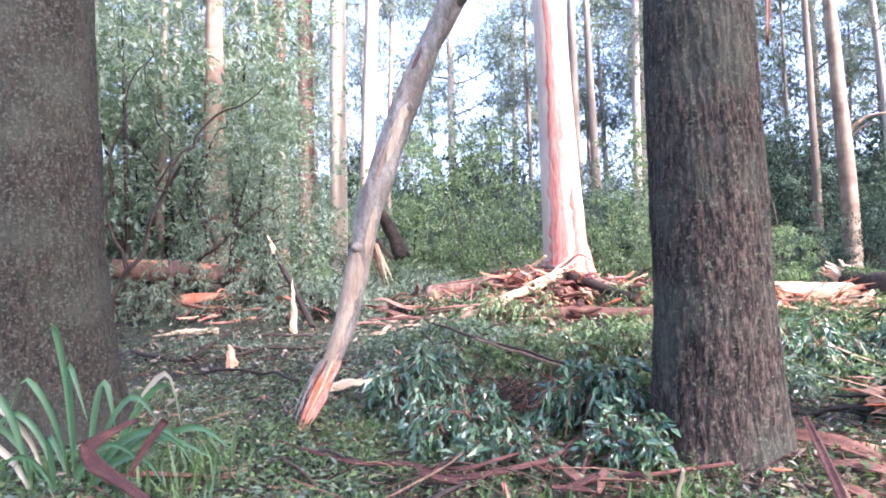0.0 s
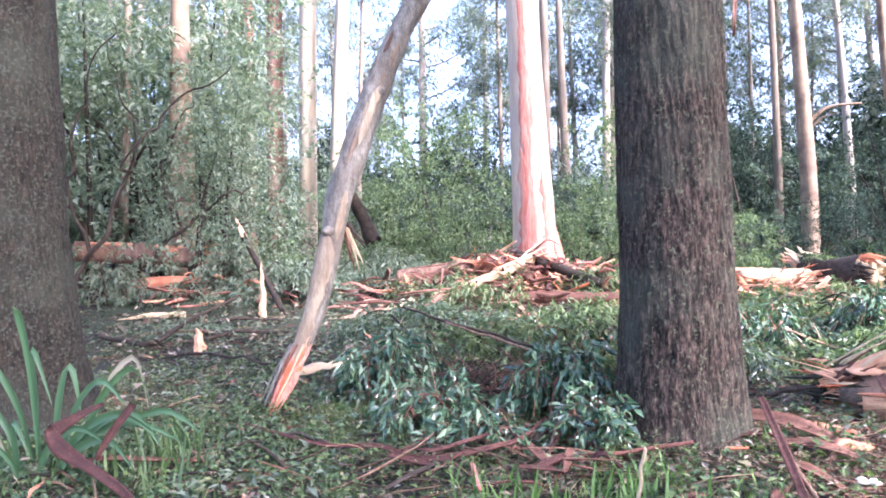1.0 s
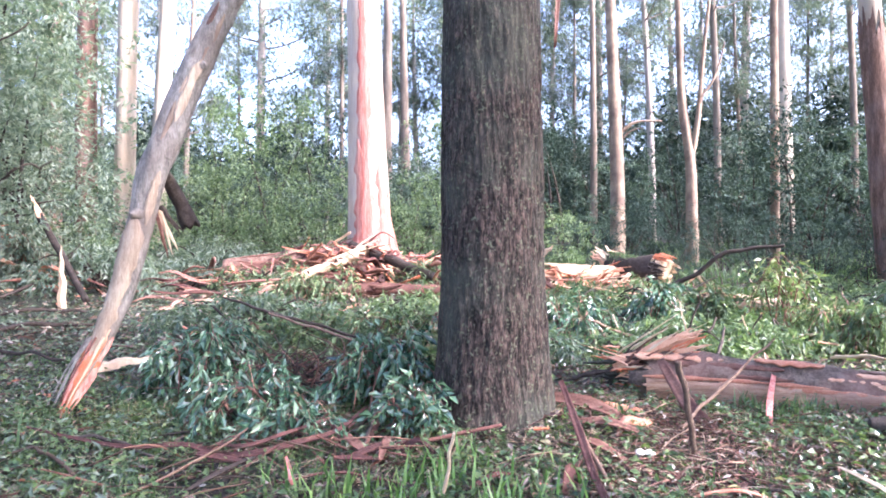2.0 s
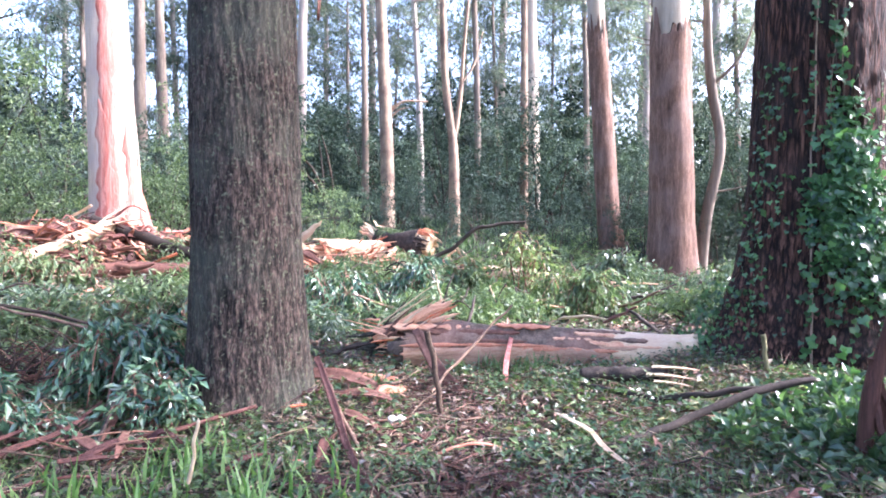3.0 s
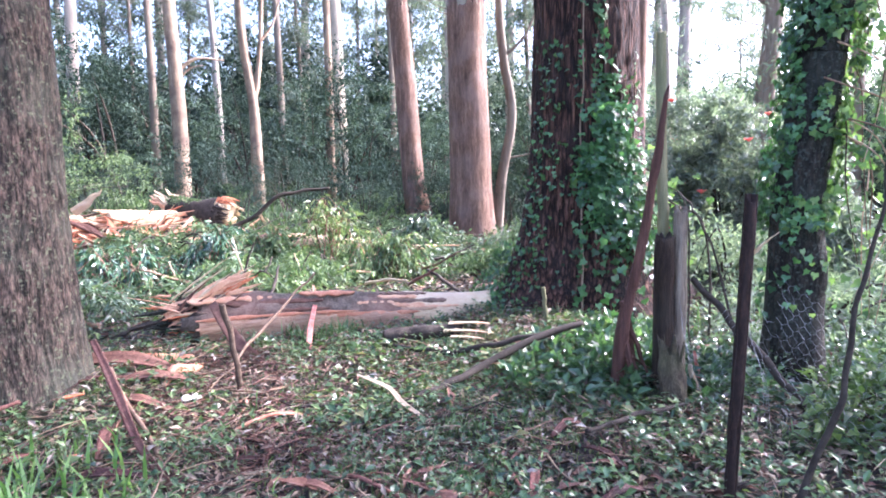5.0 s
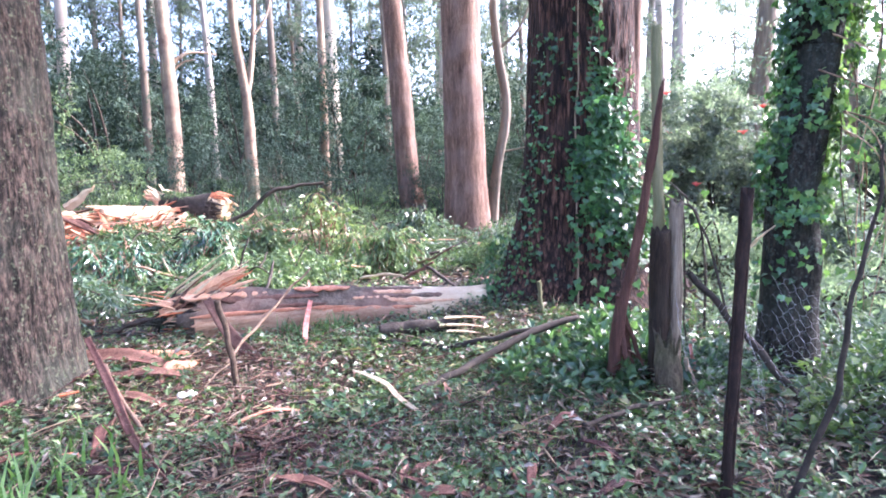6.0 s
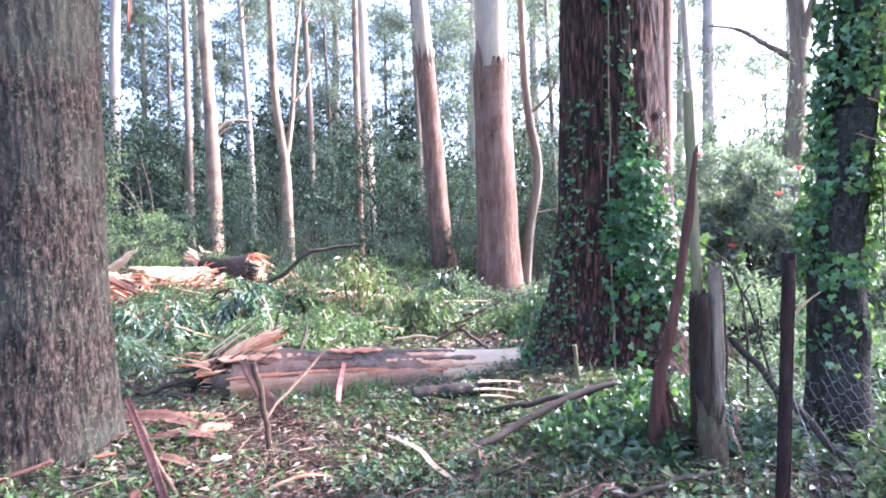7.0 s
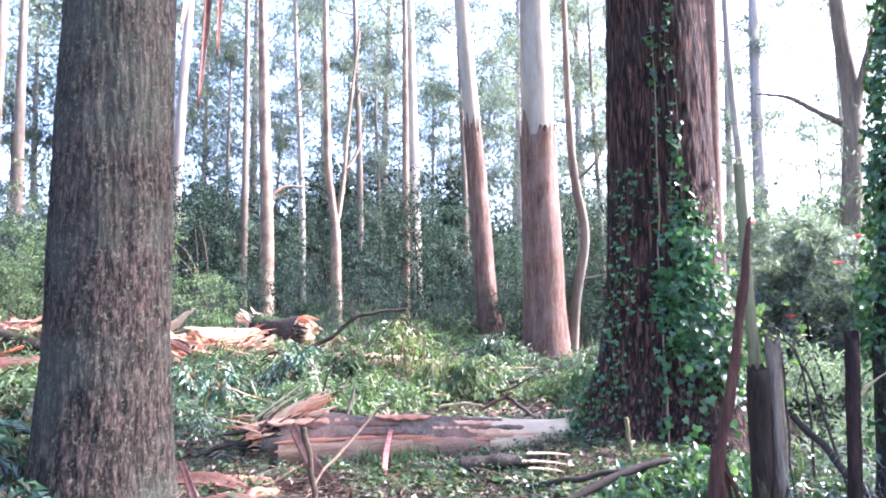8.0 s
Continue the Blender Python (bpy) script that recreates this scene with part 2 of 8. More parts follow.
def wood_mat(name, stops, scale=(8, 8, 0.8), rough=0.9, bump=0.5, stain=None, stain_amount=0.5, fine=6.0, dist=0.02, island=0.0, plates=0.0, lichen=None, lichen_at=0.56):
    """Bark or wood with grain along the object's z, two scales of streaks, stains and bump."""
    stops = [(at, (c[0], c[1] * 0.98, c[2] * 0.84)) for at, c in stops]
    m, n, l, b = node_mat(name)
    co = n.new("ShaderNodeTexCoord")
    mp = n.new("ShaderNodeMapping")
    mp.inputs["Scale"].default_value = scale
    l.new(co.outputs["Object"], mp.inputs["Vector"])
    big = n.new("ShaderNodeTexNoise")
    big.inputs["Scale"].default_value, big.inputs["Detail"].default_value, big.inputs["Roughness"].default_value = 1.0, 8, 0.65
    l.new(mp.outputs[0], big.inputs["Vector"])
    small = n.new("ShaderNodeTexNoise")
    small.inputs["Scale"].default_value, small.inputs["Detail"].default_value, small.inputs["Roughness"].default_value = fine, 6, 0.7
    l.new(mp.outputs[0], small.inputs["Vector"])
    mix = n.new("ShaderNodeMix")
    mix.data_type = "FLOAT"
    mix.inputs[0].default_value = 0.45
    l.new(big.outputs["Fac"], mix.inputs[2])
    l.new(small.outputs["Fac"], mix.inputs[3])
    cr = ramp(n, stops)
    fac = mix.outputs[0]
    relief = fac
    if plates:
        warp = n.new("ShaderNodeVectorMath")
        warp.operation = "MULTIPLY_ADD"
        l.new(big.outputs["Color"], warp.inputs[0])
        warp.inputs[1].default_value = (1.4, 1.4, 1.4)
        l.new(mp.outputs[0], warp.inputs[2])
        vo = n.new("ShaderNodeTexVoronoi")
        vo.feature = "DISTANCE_TO_EDGE"
        vo.inputs["Scale"].default_value = 1.0
        l.new(warp.outputs[0], vo.inputs["Vector"])
        vr = ramp(n, [(0.0, (0, 0, 0)), (0.22, (1, 1, 1))])
        l.new(vo.outputs["Distance"], vr.inputs[0])
        pm = n.new("ShaderNodeMath")
        pm.operation = "MULTIPLY_ADD"
        pm.inputs[1].default_value, pm.inputs[2].default_value = plates, -plates * 0.72
        l.new(vr.outputs[0], pm.inputs[0])
        pa = n.new("ShaderNodeMath")
        l.new(pm.outputs[0], pa.inputs[0])
        l.new(fac, pa.inputs[1])
        fac = relief = pa.outputs[0]
    if island:
        geo = n.new("ShaderNodeNewGeometry")
        add = n.new("ShaderNodeMath")
        add.operation = "MULTIPLY_ADD"
        add.inputs[1].default_value, add.inputs[2].default_value = island, -island / 2
        l.new(geo.outputs["Random Per Island"], add.inputs[0])
        add2 = n.new("ShaderNodeMath")
        l.new(add.outputs[0], add2.inputs[0])
        l.new(fac, add2.inputs[1])
        fac = add2.outputs[0]
    l.new(fac, cr.inputs[0])
    col = cr.outputs[0]
    if stain:
        sn = n.new("ShaderNodeTexNoise")
        sn.inputs["Scale"].default_value, sn.inputs["Detail"].default_value = 1.7, 5
        l.new(co.outputs["Object"], sn.inputs["Vector"])
        sr = ramp(n, [(0.45, (0, 0, 0)), (0.65, (1, 1, 1))])
        l.new(sn.outputs["Fac"], sr.inputs[0])
        ml = n.new("ShaderNodeMath")
        ml.operation = "MULTIPLY"
        ml.inputs[1].default_value = stain_amount
        l.new(sr.outputs[0], ml.inputs[0])
        mc = n.new("ShaderNodeMix")
        mc.data_type = "RGBA"
        l.new(ml.outputs[0], mc.inputs[0])
        l.new(col, mc.inputs[6])
        mc.inputs[7].default_value = (*stain, 1)
        col = mc.outputs[2]
    if lichen:
        ln = n.new("ShaderNodeTexNoise")
        ln.inputs["Scale"].default_value, ln.inputs["Detail"].default_value, ln.inputs["Roughness"].default_value = 34, 4, 0.7
        l.new(co.outputs["Object"], ln.inputs["Vector"])
        lr = ramp(n, [(lichen_at, (0, 0, 0)), (lichen_at + 0.07, (1, 1, 1))])
        l.new(ln.outputs["Fac"], lr.inputs[0])
        lc = n.new("ShaderNodeMix")
        lc.data_type = "RGBA"
        l.new(lr.outputs[0], lc.inputs[0])
        l.new(col, lc.inputs[6])
        lc.inputs[7].default_value = (*lichen, 1)
        col = lc.outputs[2]
    l.new(col, b.inputs["Base Color"])
    b.inputs["Roughness"].default_value = rough
    b.inputs["Specular IOR Level"].default_value = 0.25
    bp = n.new("ShaderNodeBump")
    bp.inputs["Strength"].default_value, bp.inputs["Distance"].default_value = bump, dist
    l.new(relief, bp.inputs["Height"])
    l.new(bp.outputs[0], b.inputs["Normal"])
    return m


def leaf_mat(name, stops, rough=0.4, through=0.35, spec=0.5, grey=0.22):
    """Leaves: colour varies leaf by leaf; light shines through them."""
    m, n, l, b = node_mat(name)
    stops = [(at, tuple(v * (1 - grey) + grey * sum(c) / 2.7 for v in c)) for at, c in stops]
    geo = n.new("ShaderNodeNewGeometry")
    co = n.new("ShaderNodeTexCoord")
    nz = n.new("ShaderNodeTexNoise")
    nz.inputs["Scale"].default_value, nz.inputs["Detail"].default_value = 0.9, 3
    l.new(co.outputs["Object"], nz.inputs["Vector"])
    mix = n.new("ShaderNodeMix")
    mix.data_type = "FLOAT"
    mix.inputs[0].default_value = 0.35
    l.new(geo.outputs["Random Per Island"], mix.inputs[2])
    l.new(nz.outputs["Fac"], mix.inputs[3])
    cr = ramp(n, stops)
    l.new(mix.outputs[0], cr.inputs[0])
    l.new(cr.outputs[0], b.inputs["Base Color"])
    b.inputs["Roughness"].default_value = rough
    b.inputs["Specular IOR Level"].default_value = spec
    tr = n.new("ShaderNodeBsdfTranslucent")
    bright = n.new("ShaderNodeMix")
    bright.data_type, bright.blend_type = "RGBA", "MULTIPLY"
    bright.inputs[0].default_value = 1.0
    bright.inputs[7].default_value = (1.2, 1.35, 0.75, 1)
    l.new(cr.outputs[0], bright.inputs[6])
    l.new(bright.outputs[2], tr.inputs[0])
    ms = n.new("ShaderNodeMixShader")
    ms.inputs[0].default_value = through
    l.new(b.outputs[0], ms.inputs[1])
    l.new(tr.outputs[0], ms.inputs[2])
    l.new(ms.outputs[0], n["Material Output"].inputs[0])
    return m


M_STRINGY = wood_mat("stringybark", [(0.38, (0.005, 0.004, 0.003)), (0.47, (0.014, 0.012, 0.0095)), (0.55, (0.029, 0.024, 0.019)), (0.66, (0.065, 0.05, 0.039))],
                     scale=(26, 26, 8), plates=0.06, lichen=(0.05, 0.06, 0.044), lichen_at=0.54, bump=1.0, stain=(0.04, 0.046, 0.032), stain_amount=0.5, dist=0.03, fine=3.0)
M_STRINGY_BROWN = wood_mat("brown_stringybark", [(0.41, (0.005, 0.0038, 0.003)), (0.47, (0.021, 0.0155, 0.013)), (0.54, (0.057, 0.042, 0.036)), (0.65, (0.145, 0.1, 0.087))],
                           scale=(26, 26, 7.5), plates=0.06, lichen=(0.095, 0.105, 0.062), lichen_at=0.57, bump=1.0, stain=(0.062, 0.072, 0.05), stain_amount=0.55, dist=0.03, fine=3.0)
M_STRINGY_RED = wood_mat("red_stringybark", [(0.34, (0.006, 0.0036, 0.0028)), (0.47, (0.032, 0.0165, 0.0125)), (0.58, (0.1, 0.05, 0.037)), (0.72, (0.25, 0.135, 0.1))],
                         scale=(20, 20, 1.8), plates=0.2, bump=1.0, stain=(0.035, 0.028, 0.024), stain_amount=0.5, dist=0.03, fine=3.0)
M_GUM_PALE = wood_mat("pale_gum_bark", [(0.3, (0.17, 0.14, 0.11)), (0.5, (0.31, 0.275, 0.235)), (0.7, (0.45, 0.42, 0.375))], scale=(3, 3, 0.5), rough=0.7, bump=0.2,
                      stain=(0.38, 0.3, 0.2), stain_amount=0.6)
M_TORN = wood_mat("torn_orange_wood", [(0.25, (0.22, 0.05, 0.025)), (0.5, (0.42, 0.125, 0.06)), (0.78, (0.58, 0.27, 0.16))], scale=(16, 16, 16), rough=0.7, bump=0.4, island=0.5)
M_MAROON = wood_mat("maroon_bark", [(0.34, (0.014, 0.006, 0.006)), (0.5, (0.042, 0.015, 0.014)), (0.66, (0.12, 0.05, 0.042))], scale=(14, 14, 14), rough=0.42, bump=0.8)
M_GUM_PINK = wood_mat("pink_gum_bark", [(0.3, (0.3, 0.21, 0.18)), (0.5, (0.5, 0.41, 0.36)), (0.72, (0.68, 0.62, 0.57))], scale=(4, 4, 0.4), rough=0.7, bump=0.25,
                      stain=(0.4, 0.33, 0.29), stain_amount=0.5)
M_GUM_TAN = wood_mat("tan_gum_bark", [(0.3, (0.1, 0.068, 0.05)), (0.5, (0.24, 0.18, 0.138)), (0.7, (0.4, 0.33, 0.265))], scale=(9, 9, 1.2), rough=0.85, bump=0.5, stain=(0.1, 0.066, 0.05), stain_amount=0.85)
M_BARE_TAN = wood_mat("bare_tan_wood", [(0.34, (0.13, 0.092, 0.066)), (0.48, (0.3, 0.245, 0.19)), (0.66, (0.47, 0.41, 0.335))], scale=(26, 26, 2.2), rough=0.8, bump=0.5, stain=(0.13, 0.085, 0.06), stain_amount=0.6)
M_GUM_BROWN = wood_mat("brown_gum_bark", [(0.34, (0.03, 0.017, 0.013)), (0.48, (0.115, 0.068, 0.053)), (0.68, (0.29, 0.195, 0.155))], scale=(10, 10, 1.4), rough=0.9, bump=0.9,
                       stain=(0.2, 0.145, 0.12), stain_amount=0.45)
M_GUM_FAR = wood_mat("grey_gum_bark", [(0.3, (0.07, 0.053, 0.045)), (0.5, (0.16, 0.13, 0.11)), (0.7, (0.3, 0.26, 0.225))], scale=(3, 3, 0.35), rough=0.85, bump=0.2)
# distant gum bark: haze is put into the paler lilac-grey
M_GUM_HAZY = wood_mat("gum_bark_with_haze", [(0.3, (0.16, 0.135, 0.125)), (0.5, (0.3, 0.265, 0.25)), (0.7, (0.44, 0.4, 0.375))], scale=(3, 3, 0.35), rough=0.85, bump=0.2)
M_RED_WOOD = wood_mat("stripped_red_wood", [(0.34, (0.23, 0.055, 0.047)), (0.48, (0.42, 0.14, 0.118)), (0.66, (0.62, 0.37, 0.33))], scale=(10, 10, 0.7), rough=0.75, bump=0.5, island=0.3)
M_FRESH = wood_mat("fresh_split_wood", [(0.25, (0.34, 0.12, 0.07)), (0.48, (0.56, 0.29, 0.19)), (0.72, (0.7, 0.49, 0.36))], scale=(14, 14, 14), rough=0.75, bump=0.5, island=0.5)
M_CREAM = wood_mat("cream_split_wood", [(0.25, (0.28, 0.18, 0.11)), (0.48, (0.5, 0.39, 0.27)), (0.74, (0.68, 0.59, 0.46))], scale=(14, 14, 14), rough=0.75, bump=0.5, island=0.35, stain=(0.36, 0.2, 0.13), stain_amount=0.5)
M_BARK_SHEET = wood_mat("red_bark_sheet", [(0.25, (0.03, 0.013, 0.011)), (0.5, (0.11, 0.05, 0.038)), (0.75, (0.24, 0.135, 0.105))], scale=(9, 9, 9), rough=0.75, bump=0.6, island=0.5)
M_BARK_ORANGE = wood_mat("orange_bark_sheet", [(0.25, (0.2, 0.07, 0.045)), (0.5, (0.42, 0.17, 0.11)), (0.75, (0.62, 0.36, 0.26))], scale=(9, 9, 9), rough=0.75, bump=0.4, island=0.5)
M_BARK_RED = wood_mat("red_brown_bark", [(0.25, (0.035, 0.014, 0.012)), (0.5, (0.11, 0.046, 0.038)), (0.75, (0.25, 0.13, 0.105))], scale=(20, 20, 20), rough=0.7, bump=0.5, island=0.4)
M_DEAD = wood_mat("dead_grey_wood", [(0.25, (0.012, 0.0095, 0.0085)), (0.5, (0.036, 0.028, 0.024)), (0.75, (0.11, 0.088, 0.076))], scale=(12, 12, 12), rough=0.9, bump=0.6, island=0.4)
M_BARE_PALE = wood_mat("bare_pale_wood", [(0.34, (0.42, 0.27, 0.17)), (0.48, (0.66, 0.5, 0.35)), (0.66, (0.78, 0.66, 0.5))], scale=(5, 5, 18), rough=0.75, bump=0.4, stain=(0.5, 0.34, 0.25), stain_amount=0.5)
M_SPLIT_TAN = wood_mat("split_tan_wood", [(0.34, (0.15, 0.08, 0.055)), (0.48, (0.36, 0.225, 0.16)), (0.66, (0.54, 0.4, 0.31))], scale=(3, 3, 22), rough=0.8, bump=0.6, stain=(0.24, 0.14, 0.1), stain_amount=0.5)
M_LOG_GREY = wood_mat("smooth_log_bark", [(0.36, (0.03, 0.023, 0.019)), (0.48, (0.105, 0.08, 0.068)), (0.64, (0.25, 0.2, 0.172))], scale=(9, 9, 9), rough=0.8, bump=0.8, stain=(0.28, 0.14, 0.095), stain_amount=0.45)
M_SMOOTH_BRANCH = wood_mat("smooth_gum_branch", [(0.34, (0.05, 0.045, 0.041)), (0.47, (0.155, 0.146, 0.138)), (0.64, (0.33, 0.315, 0.3))], scale=(14, 14, 4), rough=0.85, bump=0.9,
                           stain=(0.15, 0.115, 0.085), stain_amount=0.6)
M_POST = wood_mat("weathered_post", [(0.36, (0.04, 0.03, 0.022)), (0.48, (0.18, 0.142, 0.112)), (0.66, (0.36, 0.3, 0.245))], scale=(30, 30, 1.6), rough=0.9, bump=1.0, stain=(0.04, 0.026, 0.021), stain_amount=0.7)
M_POST_DARK = wood_mat("rotting_post", [(0.36, (0.008, 0.005, 0.004)), (0.5, (0.028, 0.018, 0.013)), (0.7, (0.08, 0.055, 0.04))], scale=(26, 26, 1.8), rough=0.95, bump=1.0, stain=(0.06, 0.06, 0.042), stain_amount=0.5)
M_POLE = wood_mat("pale_green_pole", [(0.3, (0.085, 0.08, 0.045)), (0.5, (0.17, 0.16, 0.092)), (0.7, (0.28, 0.255, 0.165))], scale=(14, 14, 1.5), rough=0.9, bump=0.5, stain=(0.11, 0.125, 0.06))
M_PICKET = wood_mat("rusty_dark_picket", [(0.3, (0.006, 0.004, 0.003)), (0.5, (0.018, 0.01, 0.008)), (0.72, (0.06, 0.03, 0.021))], scale=(18, 18, 5), rough=0.8, bump=0.5)
M_TWIG = wood_mat("twig", [(0.25, (0.045, 0.03, 0.024)), (0.5, (0.12, 0.075, 0.055)), (0.78, (0.32, 0.23, 0.17))], scale=(15, 15, 15), rough=0.85, bump=0.2, island=0.6)
M_FLAKE = wood_mat("bark_flake", [(0.25, (0.007, 0.0056, 0.0046)), (0.45, (0.024, 0.019, 0.0155)), (0.6, (0.054, 0.042, 0.035)), (0.85, (0.14, 0.1, 0.085))], scale=(30, 30, 12), rough=0.95, bump=0.4, island=0.25, stain=(0.075, 0.08, 0.056), stain_amount=0.5)
M_FLAKE_GREY = wood_mat("grey_bark_flake", [(0.25, (0.006, 0.006, 0.005)), (0.48, (0.016, 0.016, 0.013)), (0.68, (0.03, 0.03, 0.024)), (0.95, (0.08, 0.085, 0.065))], scale=(30, 30, 14), rough=0.95, bump=0.4, island=0.55, stain=(0.045, 0.06, 0.04), stain_amount=0.7)
M_FLAKE_RED = wood_mat("red_bark_flake", [(0.2, (0.008, 0.0045, 0.0035)), (0.5, (0.034, 0.0165, 0.0115)), (0.8, (0.11, 0.053, 0.036))], scale=(20, 20, 4), rough=0.9, bump=0.3, island=0.8)
M_STEM = wood_mat("dark_stem", [(0.25, (0.012, 0.009, 0.008)), (0.5, (0.032, 0.025, 0.021)), (0.78, (0.08, 0.062, 0.05))], scale=(12, 12, 12), rough=0.9, bump=0.2, island=0.4)
M_LITTER = wood_mat("dead_leaf", [(0.2, (0.03, 0.019, 0.014)), (0.45, (0.11, 0.068, 0.05)), (0.68, (0.21, 0.145, 0.11)), (0.95, (0.38, 0.32, 0.26))], scale=(5, 5, 5), rough=0.6, bump=0.1, island=0.8)

M_LITTER_PALE = wood_mat("silvery_dead_leaf", [(0.2, (0.07, 0.05, 0.042)), (0.5, (0.17, 0.135, 0.12)), (0.85, (0.34, 0.31, 0.29))], scale=(9, 9, 9), rough=0.35, bump=0.1, island=0.8)

M_STRAW = wood_mat("pale_straw", [(0.2, (0.13, 0.095, 0.06)), (0.5, (0.27, 0.21, 0.14)), (0.8, (0.44, 0.37, 0.26))], scale=(9, 9, 9), rough=0.6, bump=0.1, island=0.8)
M_LEAF_GUM = leaf_mat("gum_leaf", [(0.1, (0.035, 0.068, 0.036)), (0.45, (0.08, 0.135, 0.07)), (0.75, (0.135, 0.2, 0.1)), (0.95, (0.26, 0.29, 0.17))], rough=0.25, spec=0.8)
M_LEAF_DARK = leaf_mat("understorey_leaf", [(0.1, (0.04, 0.068, 0.048)), (0.5, (0.08, 0.12, 0.085)), (0.9, (0.125, 0.175, 0.12))], rough=0.9, spec=0.06, through=0.25, grey=0.1)
# darker copy of the understorey leaf: canopy shade is put into the colour
M_LEAF_SHADE = leaf_mat("shade_coloured_leaf", [(0.1, (0.02, 0.036, 0.028)), (0.5, (0.04, 0.064, 0.05)), (0.9, (0.07, 0.1, 0.078))], rough=0.9, spec=0.05, through=0.2, grey=0.05)
M_LEAF_BUSH = leaf_mat("bush_leaf", [(0.1, (0.035, 0.066, 0.03)), (0.5, (0.105, 0.168, 0.068)), (0.85, (0.21, 0.28, 0.115)), (0.97, (0.32, 0.28, 0.16))], rough=0.45, spec=0.4, grey=0.1)
M_LEAF_BLUE = leaf_mat("bluish_leaf", [(0.1, (0.068, 0.112, 0.08)), (0.5, (0.15, 0.212, 0.148)), (0.9, (0.265, 0.32, 0.225))], rough=0.5, spec=0.2, through=0.45)
M_LEAF_FALLEN = leaf_mat("blown_down_leaf", [(0.08, (0.015, 0.025, 0.013)), (0.38, (0.042, 0.065, 0.031)), (0.66, (0.085, 0.115, 0.053)), (0.82, (0.15, 0.15, 0.078)), (0.92, (0.16, 0.095, 0.055))], rough=0.5, spec=0.2, through=0.2, grey=0.1)
M_LEAF_RHODO = leaf_mat("leathery_leaf", [(0.1, (0.06, 0.088, 0.075)), (0.5, (0.13, 0.172, 0.143)), (0.9, (0.22, 0.27, 0.225))], rough=0.5, spec=0.4, through=0.45)
# paled and greyed so that far crowns carry haze in their colour
M_LEAF_CROWN = leaf_mat("crown_leaf", [(0.1, (0.075, 0.105, 0.09)), (0.5, (0.13, 0.172, 0.147)), (0.9, (0.19, 0.235, 0.2))], rough=0.6, spec=0.3, through=0.45, grey=0.35)
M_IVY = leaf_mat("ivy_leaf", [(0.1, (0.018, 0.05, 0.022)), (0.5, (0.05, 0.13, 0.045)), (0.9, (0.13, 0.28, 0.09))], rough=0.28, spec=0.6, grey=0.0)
# lit copy of the ivy leaf: sunlight is put into its yellower green
M_IVY_SUNLIT = leaf_mat("sunlit_ivy_leaf", [(0.1, (0.035, 0.09, 0.022)), (0.5, (0.1, 0.2, 0.045)), (0.9, (0.2, 0.33, 0.075))], rough=0.5, spec=0.3, through=0.45)
M_GRASS = leaf_mat("grass_blade", [(0.1, (0.03, 0.07, 0.02)), (0.5, (0.075, 0.16, 0.04)), (0.85, (0.15, 0.24, 0.075)), (0.97, (0.28, 0.25, 0.13))], rough=0.45)
M_GRASS_BRIGHT = leaf_mat("fresh_grass_blade", [(0.1, (0.05, 0.12, 0.03)), (0.5, (0.12, 0.24, 0.06)), (0.9, (0.25, 0.38, 0.12))], rough=0.35, through=0.45, grey=0.03)
M_STRAP = leaf_mat("strap_leaf", [(0.1, (0.025, 0.07, 0.034)), (0.5, (0.06, 0.14, 0.065)), (0.9, (0.13, 0.24, 0.13))], rough=0.4, spec=0.35, grey=0.05)
M_STRAP_PALE = leaf_mat("withered_strap_leaf", [(0.1, (0.2, 0.17, 0.1)), (0.5, (0.33, 0.29, 0.19)), (0.9, (0.45, 0.42, 0.32))], rough=0.5)
M_HERB = leaf_mat("herb_leaf", [(0.1, (0.022, 0.048, 0.014)), (0.5, (0.072, 0.125, 0.036)), (0.8, (0.17, 0.24, 0.075)), (0.96, (0.3, 0.34, 0.14))], rough=0.35, spec=0.5, grey=0.06)
M_WEED = leaf_mat("glossy_weed_leaf", [(0.1, (0.02, 0.05, 0.018)), (0.45, (0.055, 0.115, 0.036)), (0.75, (0.11, 0.19, 0.06)), (0.95, (0.22, 0.31, 0.12))], rough=0.28, spec=0.7, through=0.3, grey=0.05)
M_FLOWER = leaf_mat("red_petal", [(0.2, (0.5, 0.03, 0.05)), (0.8, (0.7, 0.08, 0.12))], rough=0.6)
M_YELLOW = leaf_mat("yellowing_leaf", [(0.2, (0.2, 0.19, 0.06)), (0.8, (0.42, 0.36, 0.12))], rough=0.5)


